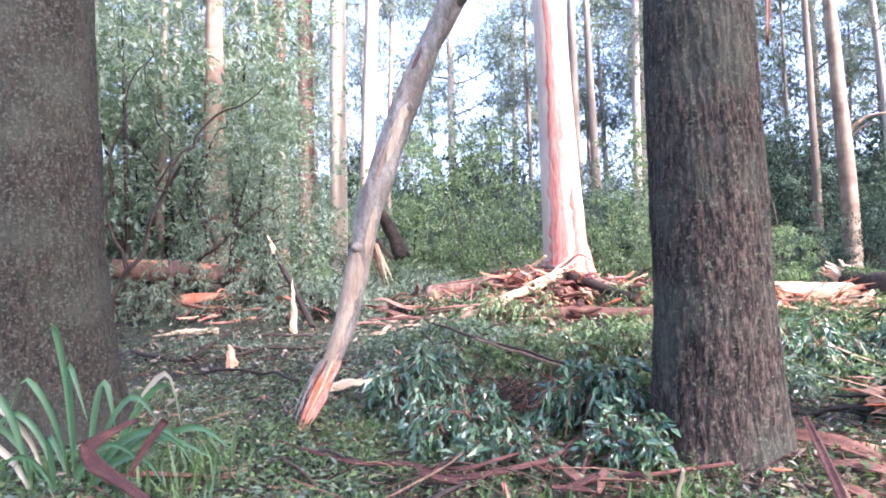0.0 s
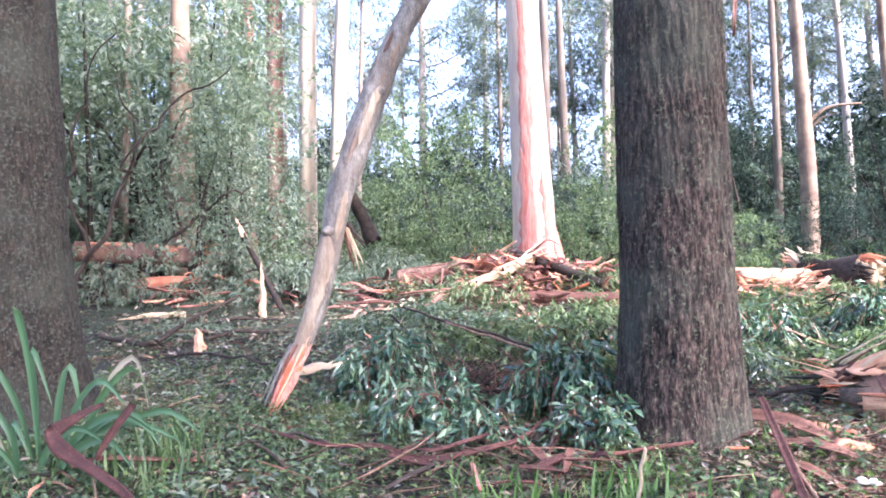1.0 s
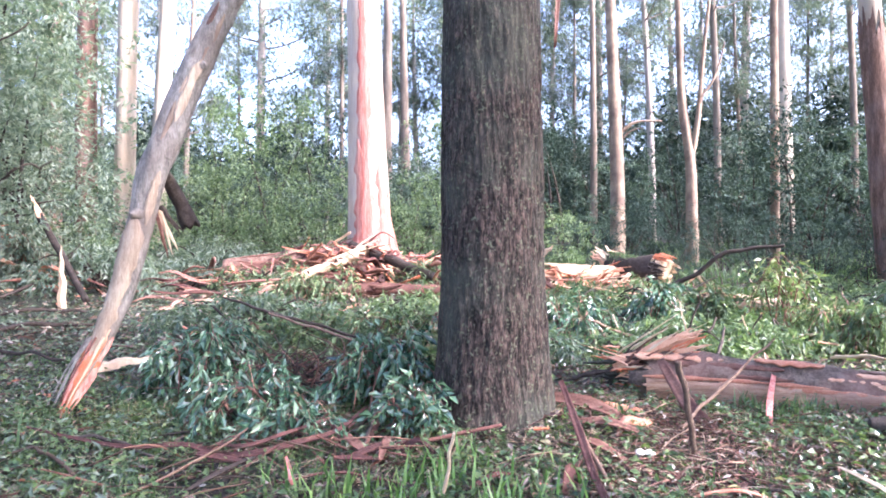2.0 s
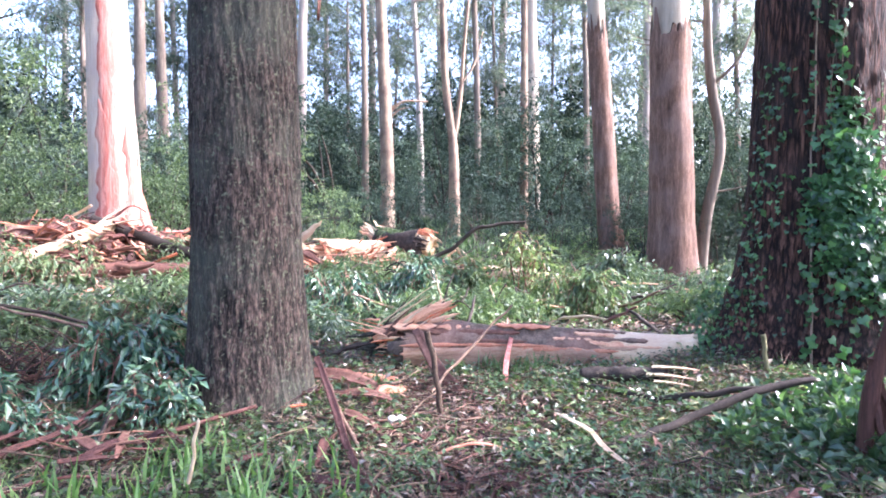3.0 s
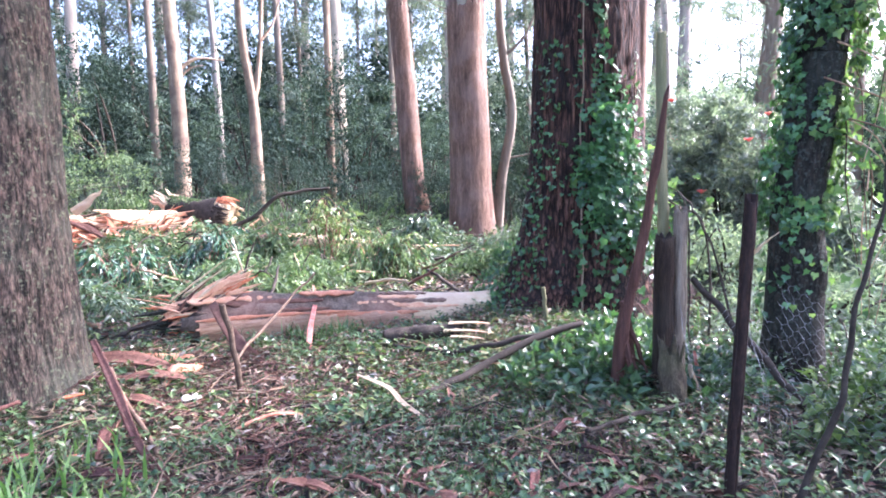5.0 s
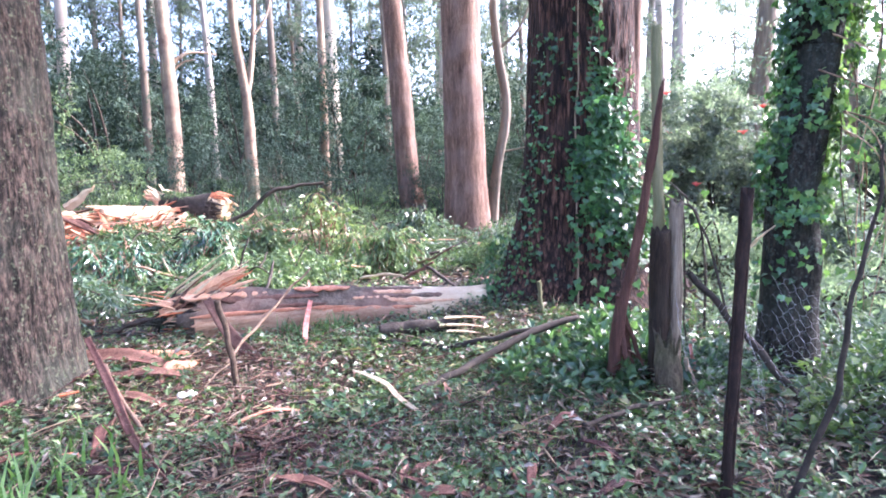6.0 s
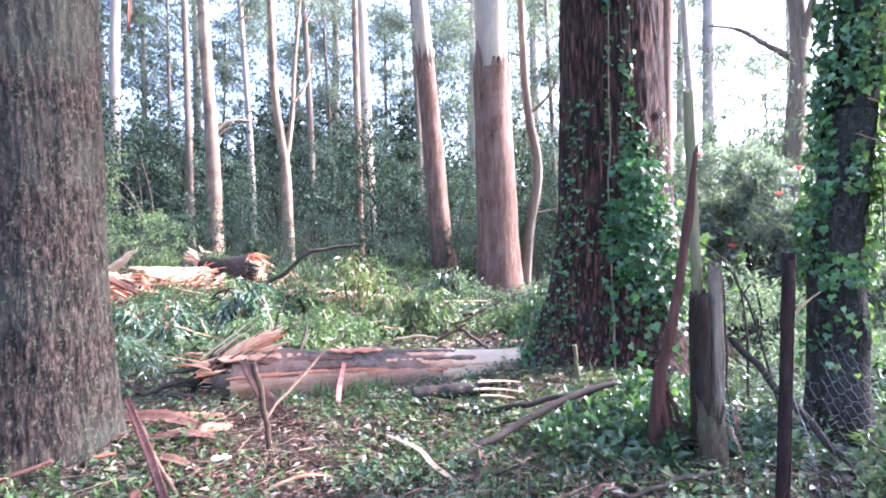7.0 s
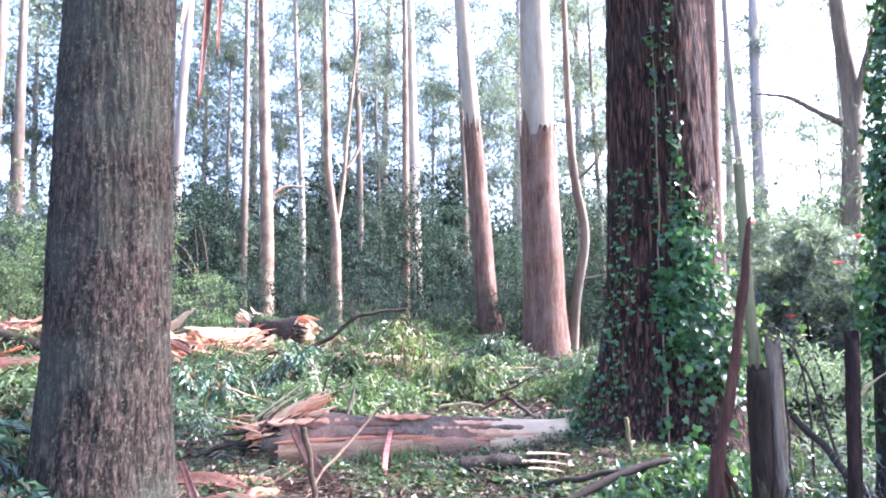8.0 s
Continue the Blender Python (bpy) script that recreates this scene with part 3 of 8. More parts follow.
def ground_mat():
    m, n, l, b = node_mat("forest_floor")
    co = n.new("ShaderNodeTexCoord")
    a = n.new("ShaderNodeTexNoise")
    a.inputs["Scale"].default_value, a.inputs["Detail"].default_value, a.inputs["Roughness"].default_value = 0.6, 6, 0.6
    c = n.new("ShaderNodeTexNoise")
    c.inputs["Scale"].default_value, c.inputs["Detail"].default_value, c.inputs["Roughness"].default_value = 14, 8, 0.75
    l.new(co.outputs["Object"], a.inputs["Vector"])
    l.new(co.outputs["Object"], c.inputs["Vector"])
    soil = ramp(n, [(0.3, (0.005, 0.0038, 0.003)), (0.5, (0.018, 0.0135, 0.01)), (0.72, (0.055, 0.04, 0.03))])
    moss = ramp(n, [(0.3, (0.006, 0.01, 0.004)), (0.5, (0.02, 0.03, 0.011)), (0.75, (0.06, 0.078, 0.03))])
    l.new(c.outputs["Fac"], soil.inputs[0])
    l.new(c.outputs["Fac"], moss.inputs[0])
    pick = ramp(n, [(0.42, (0, 0, 0)), (0.58, (1, 1, 1))])
    l.new(a.outputs["Fac"], pick.inputs[0])
    mc = n.new("ShaderNodeMix")
    mc.data_type = "RGBA"
    l.new(pick.outputs[0], mc.inputs[0])
    l.new(soil.outputs[0], mc.inputs[6])
    l.new(moss.outputs[0], mc.inputs[7])
    l.new(mc.outputs[2], b.inputs["Base Color"])
    b.inputs["Roughness"].default_value = 0.85
    bp = n.new("ShaderNodeBump")
    bp.inputs["Strength"].default_value, bp.inputs["Distance"].default_value = 0.9, 0.05
    l.new(c.outputs["Fac"], bp.inputs["Height"])
    l.new(bp.outputs[0], b.inputs["Normal"])
    return m


def metal_mat(name, color, rough):
    m, n, l, b = node_mat(name)
    nz = n.new("ShaderNodeTexNoise")
    nz.inputs["Scale"].default_value = 30
    cr = ramp(n, [(0.35, tuple(0.5 * v for v in color)), (0.65, color)])
    l.new(nz.outputs["Fac"], cr.inputs[0])
    l.new(cr.outputs[0], b.inputs["Base Color"])
    b.inputs["Metallic"].default_value, b.inputs["Roughness"].default_value = 0.7, rough
    return m


M_GROUND = ground_mat()
M_WIRE = metal_mat("galvanised_wire", (0.5, 0.5, 0.5), 0.5)

# ---- ground ----
def build_ground():
    def axis(lo, hi):
        near = np.arange(lo, hi, 0.18)
        out = np.geomspace(1, 600, 28)
        return np.concatenate([lo - out[::-1], near, hi - 0.18 + out])
    xs, ys = axis(-9, 16), axis(-4, 18)
    X, Y = np.meshgrid(xs, ys)
    v = np.stack([X.ravel(), Y.ravel(), height(X, Y).ravel()], 1)
    nx = len(xs)
    i = np.arange(len(ys) - 1)[:, None] * nx
    j = np.arange(nx - 1)[None, :]
    q = np.stack([i + j, i + j + 1, i + nx + j + 1, i + nx + j], -1).reshape(-1, 4)
    tagged(part("ground", to_mesh("ground", v, [q]), M_GROUND), "damp forest floor of soil, moss and storm litter", "ground", kind="structure")


build_ground()


# ---- big trunks ----
def stringy(seed, amount, cells=26.0, vert=4.5):
    """Fibrous ridges that run up a trunk."""
    def g(T, S, R):
        lean = S * 0.12
        q = np.stack([np.cos(T + lean).ravel() * cells / 6.28, np.sin(T + lean).ravel() * cells / 6.28, S.ravel() * vert], 1)
        a = vnoise(q, seed)
        b = vnoise(q * np.array([2.3, 2.3, 2.6]) + 3.7, seed + 1)
        c = vnoise(q * np.array([0.35, 0.35, 0.3]) + 9.2, seed + 2)
        ridge = 1 - np.abs(2 * a - 1)
        return (amount * (ridge * 0.9 + b * 0.7 - 0.8) + amount * 1.6 * (c - 0.5)).reshape(R.shape)
    return g


def flared(base, top, r_mid, r_base, n=9, flare_h=1.0, lobes=()):
    base, top = np.asarray(base, float), np.asarray(top, float)
    L = np.linalg.norm(top - base)
    u = np.concatenate([np.linspace(0, flare_h / L, 5)[:-1], np.linspace(flare_h / L, 1, n)])
    rad = r_mid * (1 - 0.25 * u) + (r_base - r_mid) * np.exp(-(u * L / flare_h) ** 1.2 * 3.0)
    return base + (top - base) * u[:, None], rad, u * L


def even(path, rad, along, n):
    s = along[-1] * np.linspace(0, 1, n) ** 1.5
    p = np.stack([np.interp(s, along, path[:, k]) for k in range(3)], 1)
    return p, np.interp(s, along, rad)


def lobed(grain, lobes, height_of, amount):
    """Root lobes that spread at the foot of a trunk."""
    def g(T, S, R):
        out = grain(T, S, R)
        for a, w, k in lobes:
            d = (T - a + np.pi) % (2 * np.pi) - np.pi
            out = out + amount * k * np.exp(-(d / w) ** 2) * np.exp(-S / height_of)
        return out
    return g


CROWN_CACHE = {}


def crown_mesh(key, seed, spread, count, per, leaf, flat=0.6, gum=True):
    """A crown of sprays held in a few boughs, with gaps between them."""
    if key in CROWN_CACHE:
        return CROWN_CACHE[key]
    rs = np.random.RandomState(seed)
    boughs = unit(rs, 9) * (0.35 + 0.65 * rs.rand(9, 1)) * spread * np.array([1, 1, flat])
    c = boughs[rs.randint(0, 9, count)] + rs.normal(size=(count, 3)) * spread * np.array([0.26, 0.26, 0.2])
    me = to_mesh(key, *clumps(rs, c, spread * 0.11, per, leaf, 0.7, 0.22), smooth=False)
    CROWN_CACHE[key] = me
    return me


def big_tree(name, label, base, top, r_mid, r_base, mat, seed, sides=160, rings=240, cells=26.0, amount=0.02, flare=1.0, lobes=(), crown=None, flakes=0, flake=0.1, flake_mat=None, broad=1.0):
    base = np.array([base[0], base[1], gz(base[0], base[1]) - 0.15])
    top = np.array(top, float)
    t = thing(name, base, label, "tree", "trees")
    path, rad, along = flared(base * 0, top - base, r_mid, r_base, flare_h=flare)
    p, r = even(path, rad, along, rings)
    g = stringy(seed, amount, cells)
    if lobes:
        g = lobed(g, lobes, flare * 0.55, r_base - r_mid)
    v, f = tube(p, r, sides, rings, 0.03, g, seed=seed)
    stem = part("trunk", to_mesh("trunk", v, f), mat, t)
    if flakes:
        rs = np.random.RandomState(seed + 80)
        grid = v[:rings * sides].reshape(rings, sides, 3)
        mid = grid.mean(1)
        z = 0.15 + 6.5 * rs.rand(flakes)
        i = np.clip(np.searchsorted(mid[:, 2], z), 1, rings - 2)
        j = rs.randint(0, sides, flakes)
        c = grid[i, j]
        nor = c - mid[i]
        nor[:, 2] = 0
        nor /= np.linalg.norm(nor, axis=1)[:, None]
        down = grid[i - 1, j] - grid[i + 1, j]
        down /= np.linalg.norm(down, axis=1)[:, None]
        d = down * np.where(rs.rand(flakes, 1) < 0.7, 1, -1) + nor * 0.1 * (rs.rand(flakes, 1) - 0.1) + np.cross(nor, down) * 0.08 * rs.normal(size=(flakes, 1))
        Lf = flake * (0.4 + 1.0 * rs.rand(flakes))
        ob = part("shaggy_bark", to_mesh("shaggy_bark", *leaves(c - nor * 0.004, d, nor + 0.25 * unit(rs, flakes), Lf, Lf * broad * (0.06 + 0.1 * rs.rand(flakes)), -0.2, 0.03), smooth=False), flake_mat, stem, "fibrous bark flakes")
        tagged(ob, kind="stuff")
    if crown:
        rs = np.random.RandomState(seed + 40)
        limb = Soup()
        tip = top - base
        for k in range(5):
            a = rs.rand() * 6.28
            st = tip * (0.75 + 0.05 * k)
            e = st + np.array([np.cos(a) * 2.2, np.sin(a) * 2.2, 2.4])
            limb.add(*tube([st, st * 0.5 + e * 0.5 + [0, 0, -0.2], e], [0.14, 0.09, 0.03], 7, 8, 0.2, seed=k))
        tagged(part("limb", limb.mesh("limb"), mat, t), kind="stuff")
        c = part("crown", crown, M_LEAF_CROWN, t)
        c.location = tip
        c.scale = (1.8, 1.8, 1.2)
    return t


CROWN_A = crown_mesh("crown_broad", 11, 3.4, 420, 9, 0.2)
CROWN_B = crown_mesh("crown_tall", 12, 2.8, 380, 9, 0.19, 1.1)
CROWN_C = crown_mesh("crown_sparse", 13, 3.0, 230, 9, 0.19, 0.9)

big_tree("stringybark_tree", "rough dark brown stringybark trunk with pinkish ridges and moss", (1.92, 4.49), (1.93, 4.5, 11.0), 0.40, 0.475, M_STRINGY_BROWN, 3,
         240, 330, 64, 0.019, 1.5, ((0.6, 0.5, 0.5), (2.4, 0.4, 0.6), (4.1, 0.5, 0.7), (5.4, 0.4, 0.6)), CROWN_B, 14000, 0.065, M_FLAKE, 1.7)
big_tree("stringybark_tree", "wide dark grey stringybark trunk with lichen, behind strap grass", (-3.72, 5.72), (-3.95, 5.85, 11.0), 0.60, 0.82, M_STRINGY, 5,
         150, 240, 70, 0.026, 1.6, ((0.3, 0.5, 0.6), (2.0, 0.4, 0.5), (4.6, 0.5, 0.7)), CROWN_A, 13000, 0.05, M_FLAKE_GREY, 2.0)
IVY_BASE, IVY_TOP = np.array([7.08, 2.62, 0.0]), np.array([7.0, 2.55, 14.0])
big_tree("ivy_clad_tree", "massive reddish brown trunk with flared roots, ivy climbing it", IVY_BASE, IVY_TOP, 0.585, 1.02, M_STRINGY_RED, 8,
         170, 230, 60, 0.026, 1.9, ((1.2, 0.35, 0.9), (2.6, 0.4, 0.7), (3.6, 0.35, 1.1), (4.5, 0.35, 0.8), (5.6, 0.4, 0.9)), CROWN_A, 7000, 0.16, M_FLAKE_RED, 0.7)


# ---- smaller standing trees ----
def plain_tree(name, label, pts, radii, mat, seed, sides=20, rough=0.06, crown=None, limbs=(), crown_at=None, group="trees"):
    """A tree from points up its stem; the first stands on the ground."""
    base = np.array([pts[0][0], pts[0][1], gz(pts[0][0], pts[0][1]) - 0.1])
    pts = np.array([base] + [np.array(q, float) for q in pts[1:]]) - base
    t = thing(name, base, label, "tree", group)
    part("trunk", to_mesh("trunk", *tube(pts, radii, sides, 8 * len(pts), rough, stringy(seed, radii[0] * 0.05, 16, 0.6), seed=seed)), mat, t)
    for k, (path, r0) in enumerate(limbs):
        path = np.array(path, float) - base
        part("limb", to_mesh("limb", *tube(path, np.linspace(r0, r0 * 0.3, len(path)), 8, 5 * len(path), 0.2, seed=seed + k)), mat, t)
    if crown:
        c = part("crown", crown, M_LEAF_CROWN, t)
        c.location = pts[-1] if crown_at is None else np.array(crown_at) - base
    return t


def tall(x, y, zx, zy, z0, z1, top):
    """Carry a stem's line on to a height."""
    return (x + (zx - x) * (top - z0) / (z1 - z0), y + (zy - y) * (top - z0) / (z1 - z0), top)


# the storm-stripped red gum
g0 = gz


def red_gum():
    x, y = 2.58, 12.95
    base = np.array([x, y, gz(x, y) - 0.3])
    t = thing("stripped_gum_tree", base, "pink-white gum with a long red strip torn from its bark", "tree", "trees")
    pts = np.array([(x, y, base[2]), (x - 0.02, y, 1.7), (x - 0.08, y, 4.0), (x - 0.14, y, 6.5), (x - 0.3, y + 0.1, 16.0)]) - base
    rad = [0.62, 0.46, 0.385, 0.345, 0.22]
    stem = part("trunk", to_mesh("trunk", *tube(pts, rad, 64, 80, 0.04, stringy(21, 0.012, 14, 0.5), seed=21)), M_GUM_PINK, t)
    for k, (dx, dy) in enumerate([(-0.5, -0.3), (0.5, -0.32), (0.7, 0.1), (-0.24, -0.6), (0.16, -0.62)]):
        f = np.array([dx, dy, g0(x + dx, y + dy) - base[2]])
        part("root", to_mesh("root", *tube([(dx * 0.28, dy * 0.28, 1.9), (dx * 0.45, dy * 0.45, 1.05), f * [0.8, 0.8, 1] + [0, 0, 0.2], f * [1.15, 1.15, 1] - [0, 0, 0.1]], [0.1, 0.17, 0.15, 0.08], 14, 24, 0.15, seed=k)), M_RED_WOOD, stem)
    rs = np.random.RandomState(4)
    for k, (a, w, z0, z1) in enumerate([(-1.95, 0.36, 0.4, 14.0), (-1.25, 0.3, 0.2, 2.5), (-0.75, 0.16, 0.2, 1.9), (-2.2, 0.4, 0.2, 2.9)]):
        n = 40 + int(9 * (z1 - z0))
        zs = np.linspace(z0, z1, n)
        cx, cy = np.interp(zs, pts[:, 2], pts[:, 0]), np.interp(zs, pts[:, 2], pts[:, 1])
        rr = np.interp(zs, pts[:, 2], rad)
        rows = []
        for i in range(n):
            taper = min(1, (n - i) / 14)
            half = w * taper * (0.3 + 0.8 * vnoise([[zs[i] * 0.9, k * 5.0, 0]], 9)[0] + 0.55 * vnoise([[zs[i] * 7.0, k * 5.0, 2.0]], 9)[0])
            mid = a + 0.4 * (vnoise([[zs[i] * 0.6, k, 3.0]], 8)[0] - 0.5) + 0.12 * (vnoise([[zs[i] * 5.0, k, 3.0]], 8)[0] - 0.5)
            for c in np.linspace(-1, 1, 7):
                ang = mid + half * c
                lift = rr[i] * (1.035 if abs(c) < 0.99 else 0.95) + 0.01
                rows.append((cx[i] + np.cos(ang) * lift, cy[i] + np.sin(ang) * lift, zs[i]))
        q = [(i * 7 + j, i * 7 + j + 1, i * 7 + 8 + j, i * 7 + 7 + j) for i in range(n - 1) for j in range(6)]
        part("stripped_wood", to_mesh("stripped_wood", rows, [np.array(q)]), M_RED_WOOD, stem, "bare red wood where bark tore off")
    c = part("crown", CROWN_A, M_LEAF_CROWN, t)
    c.location = pts[-1]


red_gum()

# the two-toned gum: dark rough sleeve of bark below, smooth white above
def sleeve_gum(label, pts, radii, cut, seed):
    base = np.array([pts[0][0], pts[0][1], gz(pts[0][0], pts[0][1]) - 0.15])
    t = thing("gum_tree", base, label, "tree", "trees")
    P = np.array([base] + [np.array(q, float) for q in pts[1:]]) - base
    part("trunk", to_mesh("trunk", *tube(P, radii, 32, 60, 0.03, seed=seed)), M_GUM_PALE, t)
    zs = P[:, 2]
    low = np.linspace(0, cut - base[2], 9)
    Q = np.stack([np.interp(low, zs, P[:, 0]), np.interp(low, zs, P[:, 1]), low], 1)
    R = np.interp(low, zs, radii) * 1.06 + 0.015
    part("bark_sleeve", to_mesh("bark_sleeve", *tube(Q, R, 48, 70, 0.05, stringy(seed, 0.016, 18, 0.7), jag=0.9, seed=seed, caps=False)), M_GUM_BROWN, t, "brown rough bark with a ragged upper edge")
    c = part("crown", CROWN_C, M_LEAF_CROWN, t)
    c.location = P[-1]


sleeve_gum("large gum, brown sleeve of bark below a white stem", [(13.36, 8.1), (13.33, 8.1, 1.2), (13.25, 8.15, 4.0), (13.2, 8.2, 8.0), (13.1, 8.3, 15.0)], [0.6, 0.47, 0.41, 0.38, 0.26], 5.7, 31)
sleeve_gum("slender leaning gum, brown bark below a pale stem", [(13.8, 10.05), (13.72, 10.2, 1.5), (13.6, 10.4, 4.6), (13.42, 10.6, 8.0), (13.0, 11.0, 14.0)], [0.33, 0.27, 0.24, 0.21, 0.14], 6.2, 32)

plain_tree("gum_tree", "slim pale gum with a broken side branch and hanging bark", [(11.0, 16.72), (11.0, 16.72, 3.5), (10.86, 16.8, 7.4), (10.6, 17.0, 16.0)], [0.25, 0.21, 0.17, 0.08], M_GUM_TAN, 41, crown=CROWN_C,
           limbs=[([(10.95, 16.75, 4.7), (11.5, 16.6, 5.2), (12.3, 16.3, 5.25)], 0.07), ([(10.95, 16.75, 4.5), (11.3, 16.5, 4.9), (11.6, 16.3, 5.0)], 0.04)])
plain_tree("gum_tree", "slim forked grey gum with pale bark", [(12.76, 15.46), (12.7, 15.5, 3.8), (12.52, 15.62, 5.5), (12.45, 15.69, 7.5), (12.3, 15.8, 15.0)], [0.2, 0.15, 0.13, 0.11, 0.06], M_GUM_TAN, 42, crown=CROWN_C,
           limbs=[([(12.7, 15.5, 3.9), (12.85, 15.35, 5.2), (13.0, 15.25, 7.5), (13.3, 15.1, 10.5)], 0.1), ([(12.9, 15.3, 5.8), (13.25, 15.1, 6.4), (13.5, 15.0, 7.4)], 0.05)])
plain_tree("gum_tree", "very slim brown gum in dark woods", [(17.22, 16.81), (17.2, 16.82, 5.0), (17.18, 16.85, 9.4), (17.1, 16.9, 17.0)], [0.17, 0.14, 0.12, 0.06], M_GUM_TAN, 43, crown=CROWN_C)
plain_tree("gum_tree", "pale gum with a dark hollow at its foot", [(21.8, 20.7), (21.75, 20.75, 5.0), (21.64, 20.88, 11.3), (21.5, 21.0, 20.0)], [0.36, 0.3, 0.26, 0.16], M_GUM_PALE, 44, crown=CROWN_C)
plain_tree("gum_tree", "thin crooked grey gum with bare twigs", [(14.1, 7.84), (14.16, 7.72, 1.6), (14.3, 7.5, 3.2), (14.2, 7.7, 4.6), (14.12, 7.81, 6.5), (14.0, 7.9, 12.0)], [0.16, 0.13, 0.11, 0.11, 0.09, 0.05], M_GUM_FAR, 45, crown=CROWN_A,
           limbs=[([(14.18, 7.7, 2.1), (14.5, 7.2, 2.2), (14.8, 6.7, 2.4)], 0.03), ([(14.2, 7.7, 4.6), (14.5, 7.2, 5.2), (14.7, 6.9, 6.2)], 0.05)])
for lab, pts, rad, mat, cr in [
    ("tall straight white gum among shrubs", [(-3.3, 19.73), (-3.26, 19.73, 2.77), (-3.09, 19.76, 10.3), (-3.0, 19.8, 16.5)], [0.307, 0.28, 0.253, 0.167], M_GUM_PALE, CROWN_B),
    ("tall straight white gum behind shrubs", [(-2.34, 18.85), (-2.2, 18.88, 4.64), (-1.9, 18.91, 9.9), (-1.68, 18.93, 15.75)], [0.248, 0.219, 0.197, 0.117], M_GUM_PALE, CROWN_B),
    ("brown-barked gum behind shrubs", [(-4.42, 20.55), (-4.39, 20.54, 5.92), (-4.3, 20.56, 10.72), (-4.2, 20.62, 16.88)], [0.3, 0.27, 0.232, 0.15], M_GUM_BROWN, CROWN_C),
    ("brown-barked gum in the distance", [(-5.75, 22.23), (-5.69, 22.29, 7.25), (-5.63, 22.31, 11.85), (-5.6, 22.39, 17.22)], [0.276, 0.245, 0.215, 0.123], M_GUM_BROWN, CROWN_C),
    ("pinkish gum half hidden by leaves", [(-5.12, 14.06), (-5.09, 14.11, 3.56), (-5.06, 14.12, 6.56), (-5.0, 14.19, 11.81)], [0.344, 0.263, 0.206, 0.125], M_GUM_TAN, CROWN_C),
    ("slim pale sapling in the shrubs", [(-6.62, 14.57), (-6.6, 14.57, 2.5), (-6.48, 14.63, 5.45), (-6.4, 14.7, 10)], [0.12, 0.1, 0.09, 0.05], M_GUM_FAR, CROWN_C),
    ("distant grey gum among far trees", [(7.5, 34.2), (7.54, 34.2, 8.0), (7.6, 34.15, 14.0), (7.7, 34.2, 22)], [0.34, 0.28, 0.24, 0.14], M_GUM_FAR, CROWN_C),
    ("distant grey gum among far trees", [(8.6, 33.9), (8.55, 33.95, 7.0), (8.45, 33.95, 12.0), (8.4, 34.0, 20)], [0.3, 0.24, 0.2, 0.1], M_GUM_FAR, CROWN_C),
    ("distant brown gum among far trees", [(12.5, 20.6), (12.47, 20.55, 4.0), (12.4, 20.5, 8.0), (12.3, 20.5, 16)], [0.17, 0.13, 0.11, 0.06], M_GUM_FAR, CROWN_C),
    ("red-brown gum behind the ivy tree", [(11.7, 3.55), (11.69, 3.53, 2.0), (11.7, 3.5, 4.9), (11.7, 3.4, 12.5)], [0.2, 0.17, 0.15, 0.1], M_GUM_BROWN, CROWN_A),
    # the next two wear the bark that has haze in its colour
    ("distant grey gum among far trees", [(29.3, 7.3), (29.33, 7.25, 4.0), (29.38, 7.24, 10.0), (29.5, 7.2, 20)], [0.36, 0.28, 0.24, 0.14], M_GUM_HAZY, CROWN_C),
    ("thin gum standing behind the fence, haze put into its pale bark", [(19.6, 5.0), (19.52, 5.24, 5.4), (19.47, 5.42, 8.8), (19.4, 5.6, 16)], [0.14, 0.11, 0.09, 0.05], M_GUM_HAZY, CROWN_C),
]:
    plain_tree("gum_tree", lab, pts, rad, mat, int(abs(pts[0][0]) * 10) % 97, crown=cr)


plain_tree("gum_tree", "hazy grey-brown gum with spreading limbs and low foliage", [(18.12, 2.4), (18.1, 2.4, 3.0), (18.14, 2.2, 6.0), (18.17, 2.4, 8.6), (18.2, 2.6, 13)], [0.3, 0.25, 0.2, 0.16, 0.08], M_GUM_FAR, 87, crown=CROWN_C, crown_at=(18.6, 2.0, 5.2),
           limbs=[([(18.1, 2.3, 5.6), (18.05, 1.9, 7.2), (17.98, 1.5, 8.8), (17.9, 1.2, 10.5)], 0.13), ([(18.12, 2.35, 5.9), (18.2, 3.0, 6.4), (18.25, 3.6, 6.9), (18.3, 4.4, 7.2)], 0.09)])


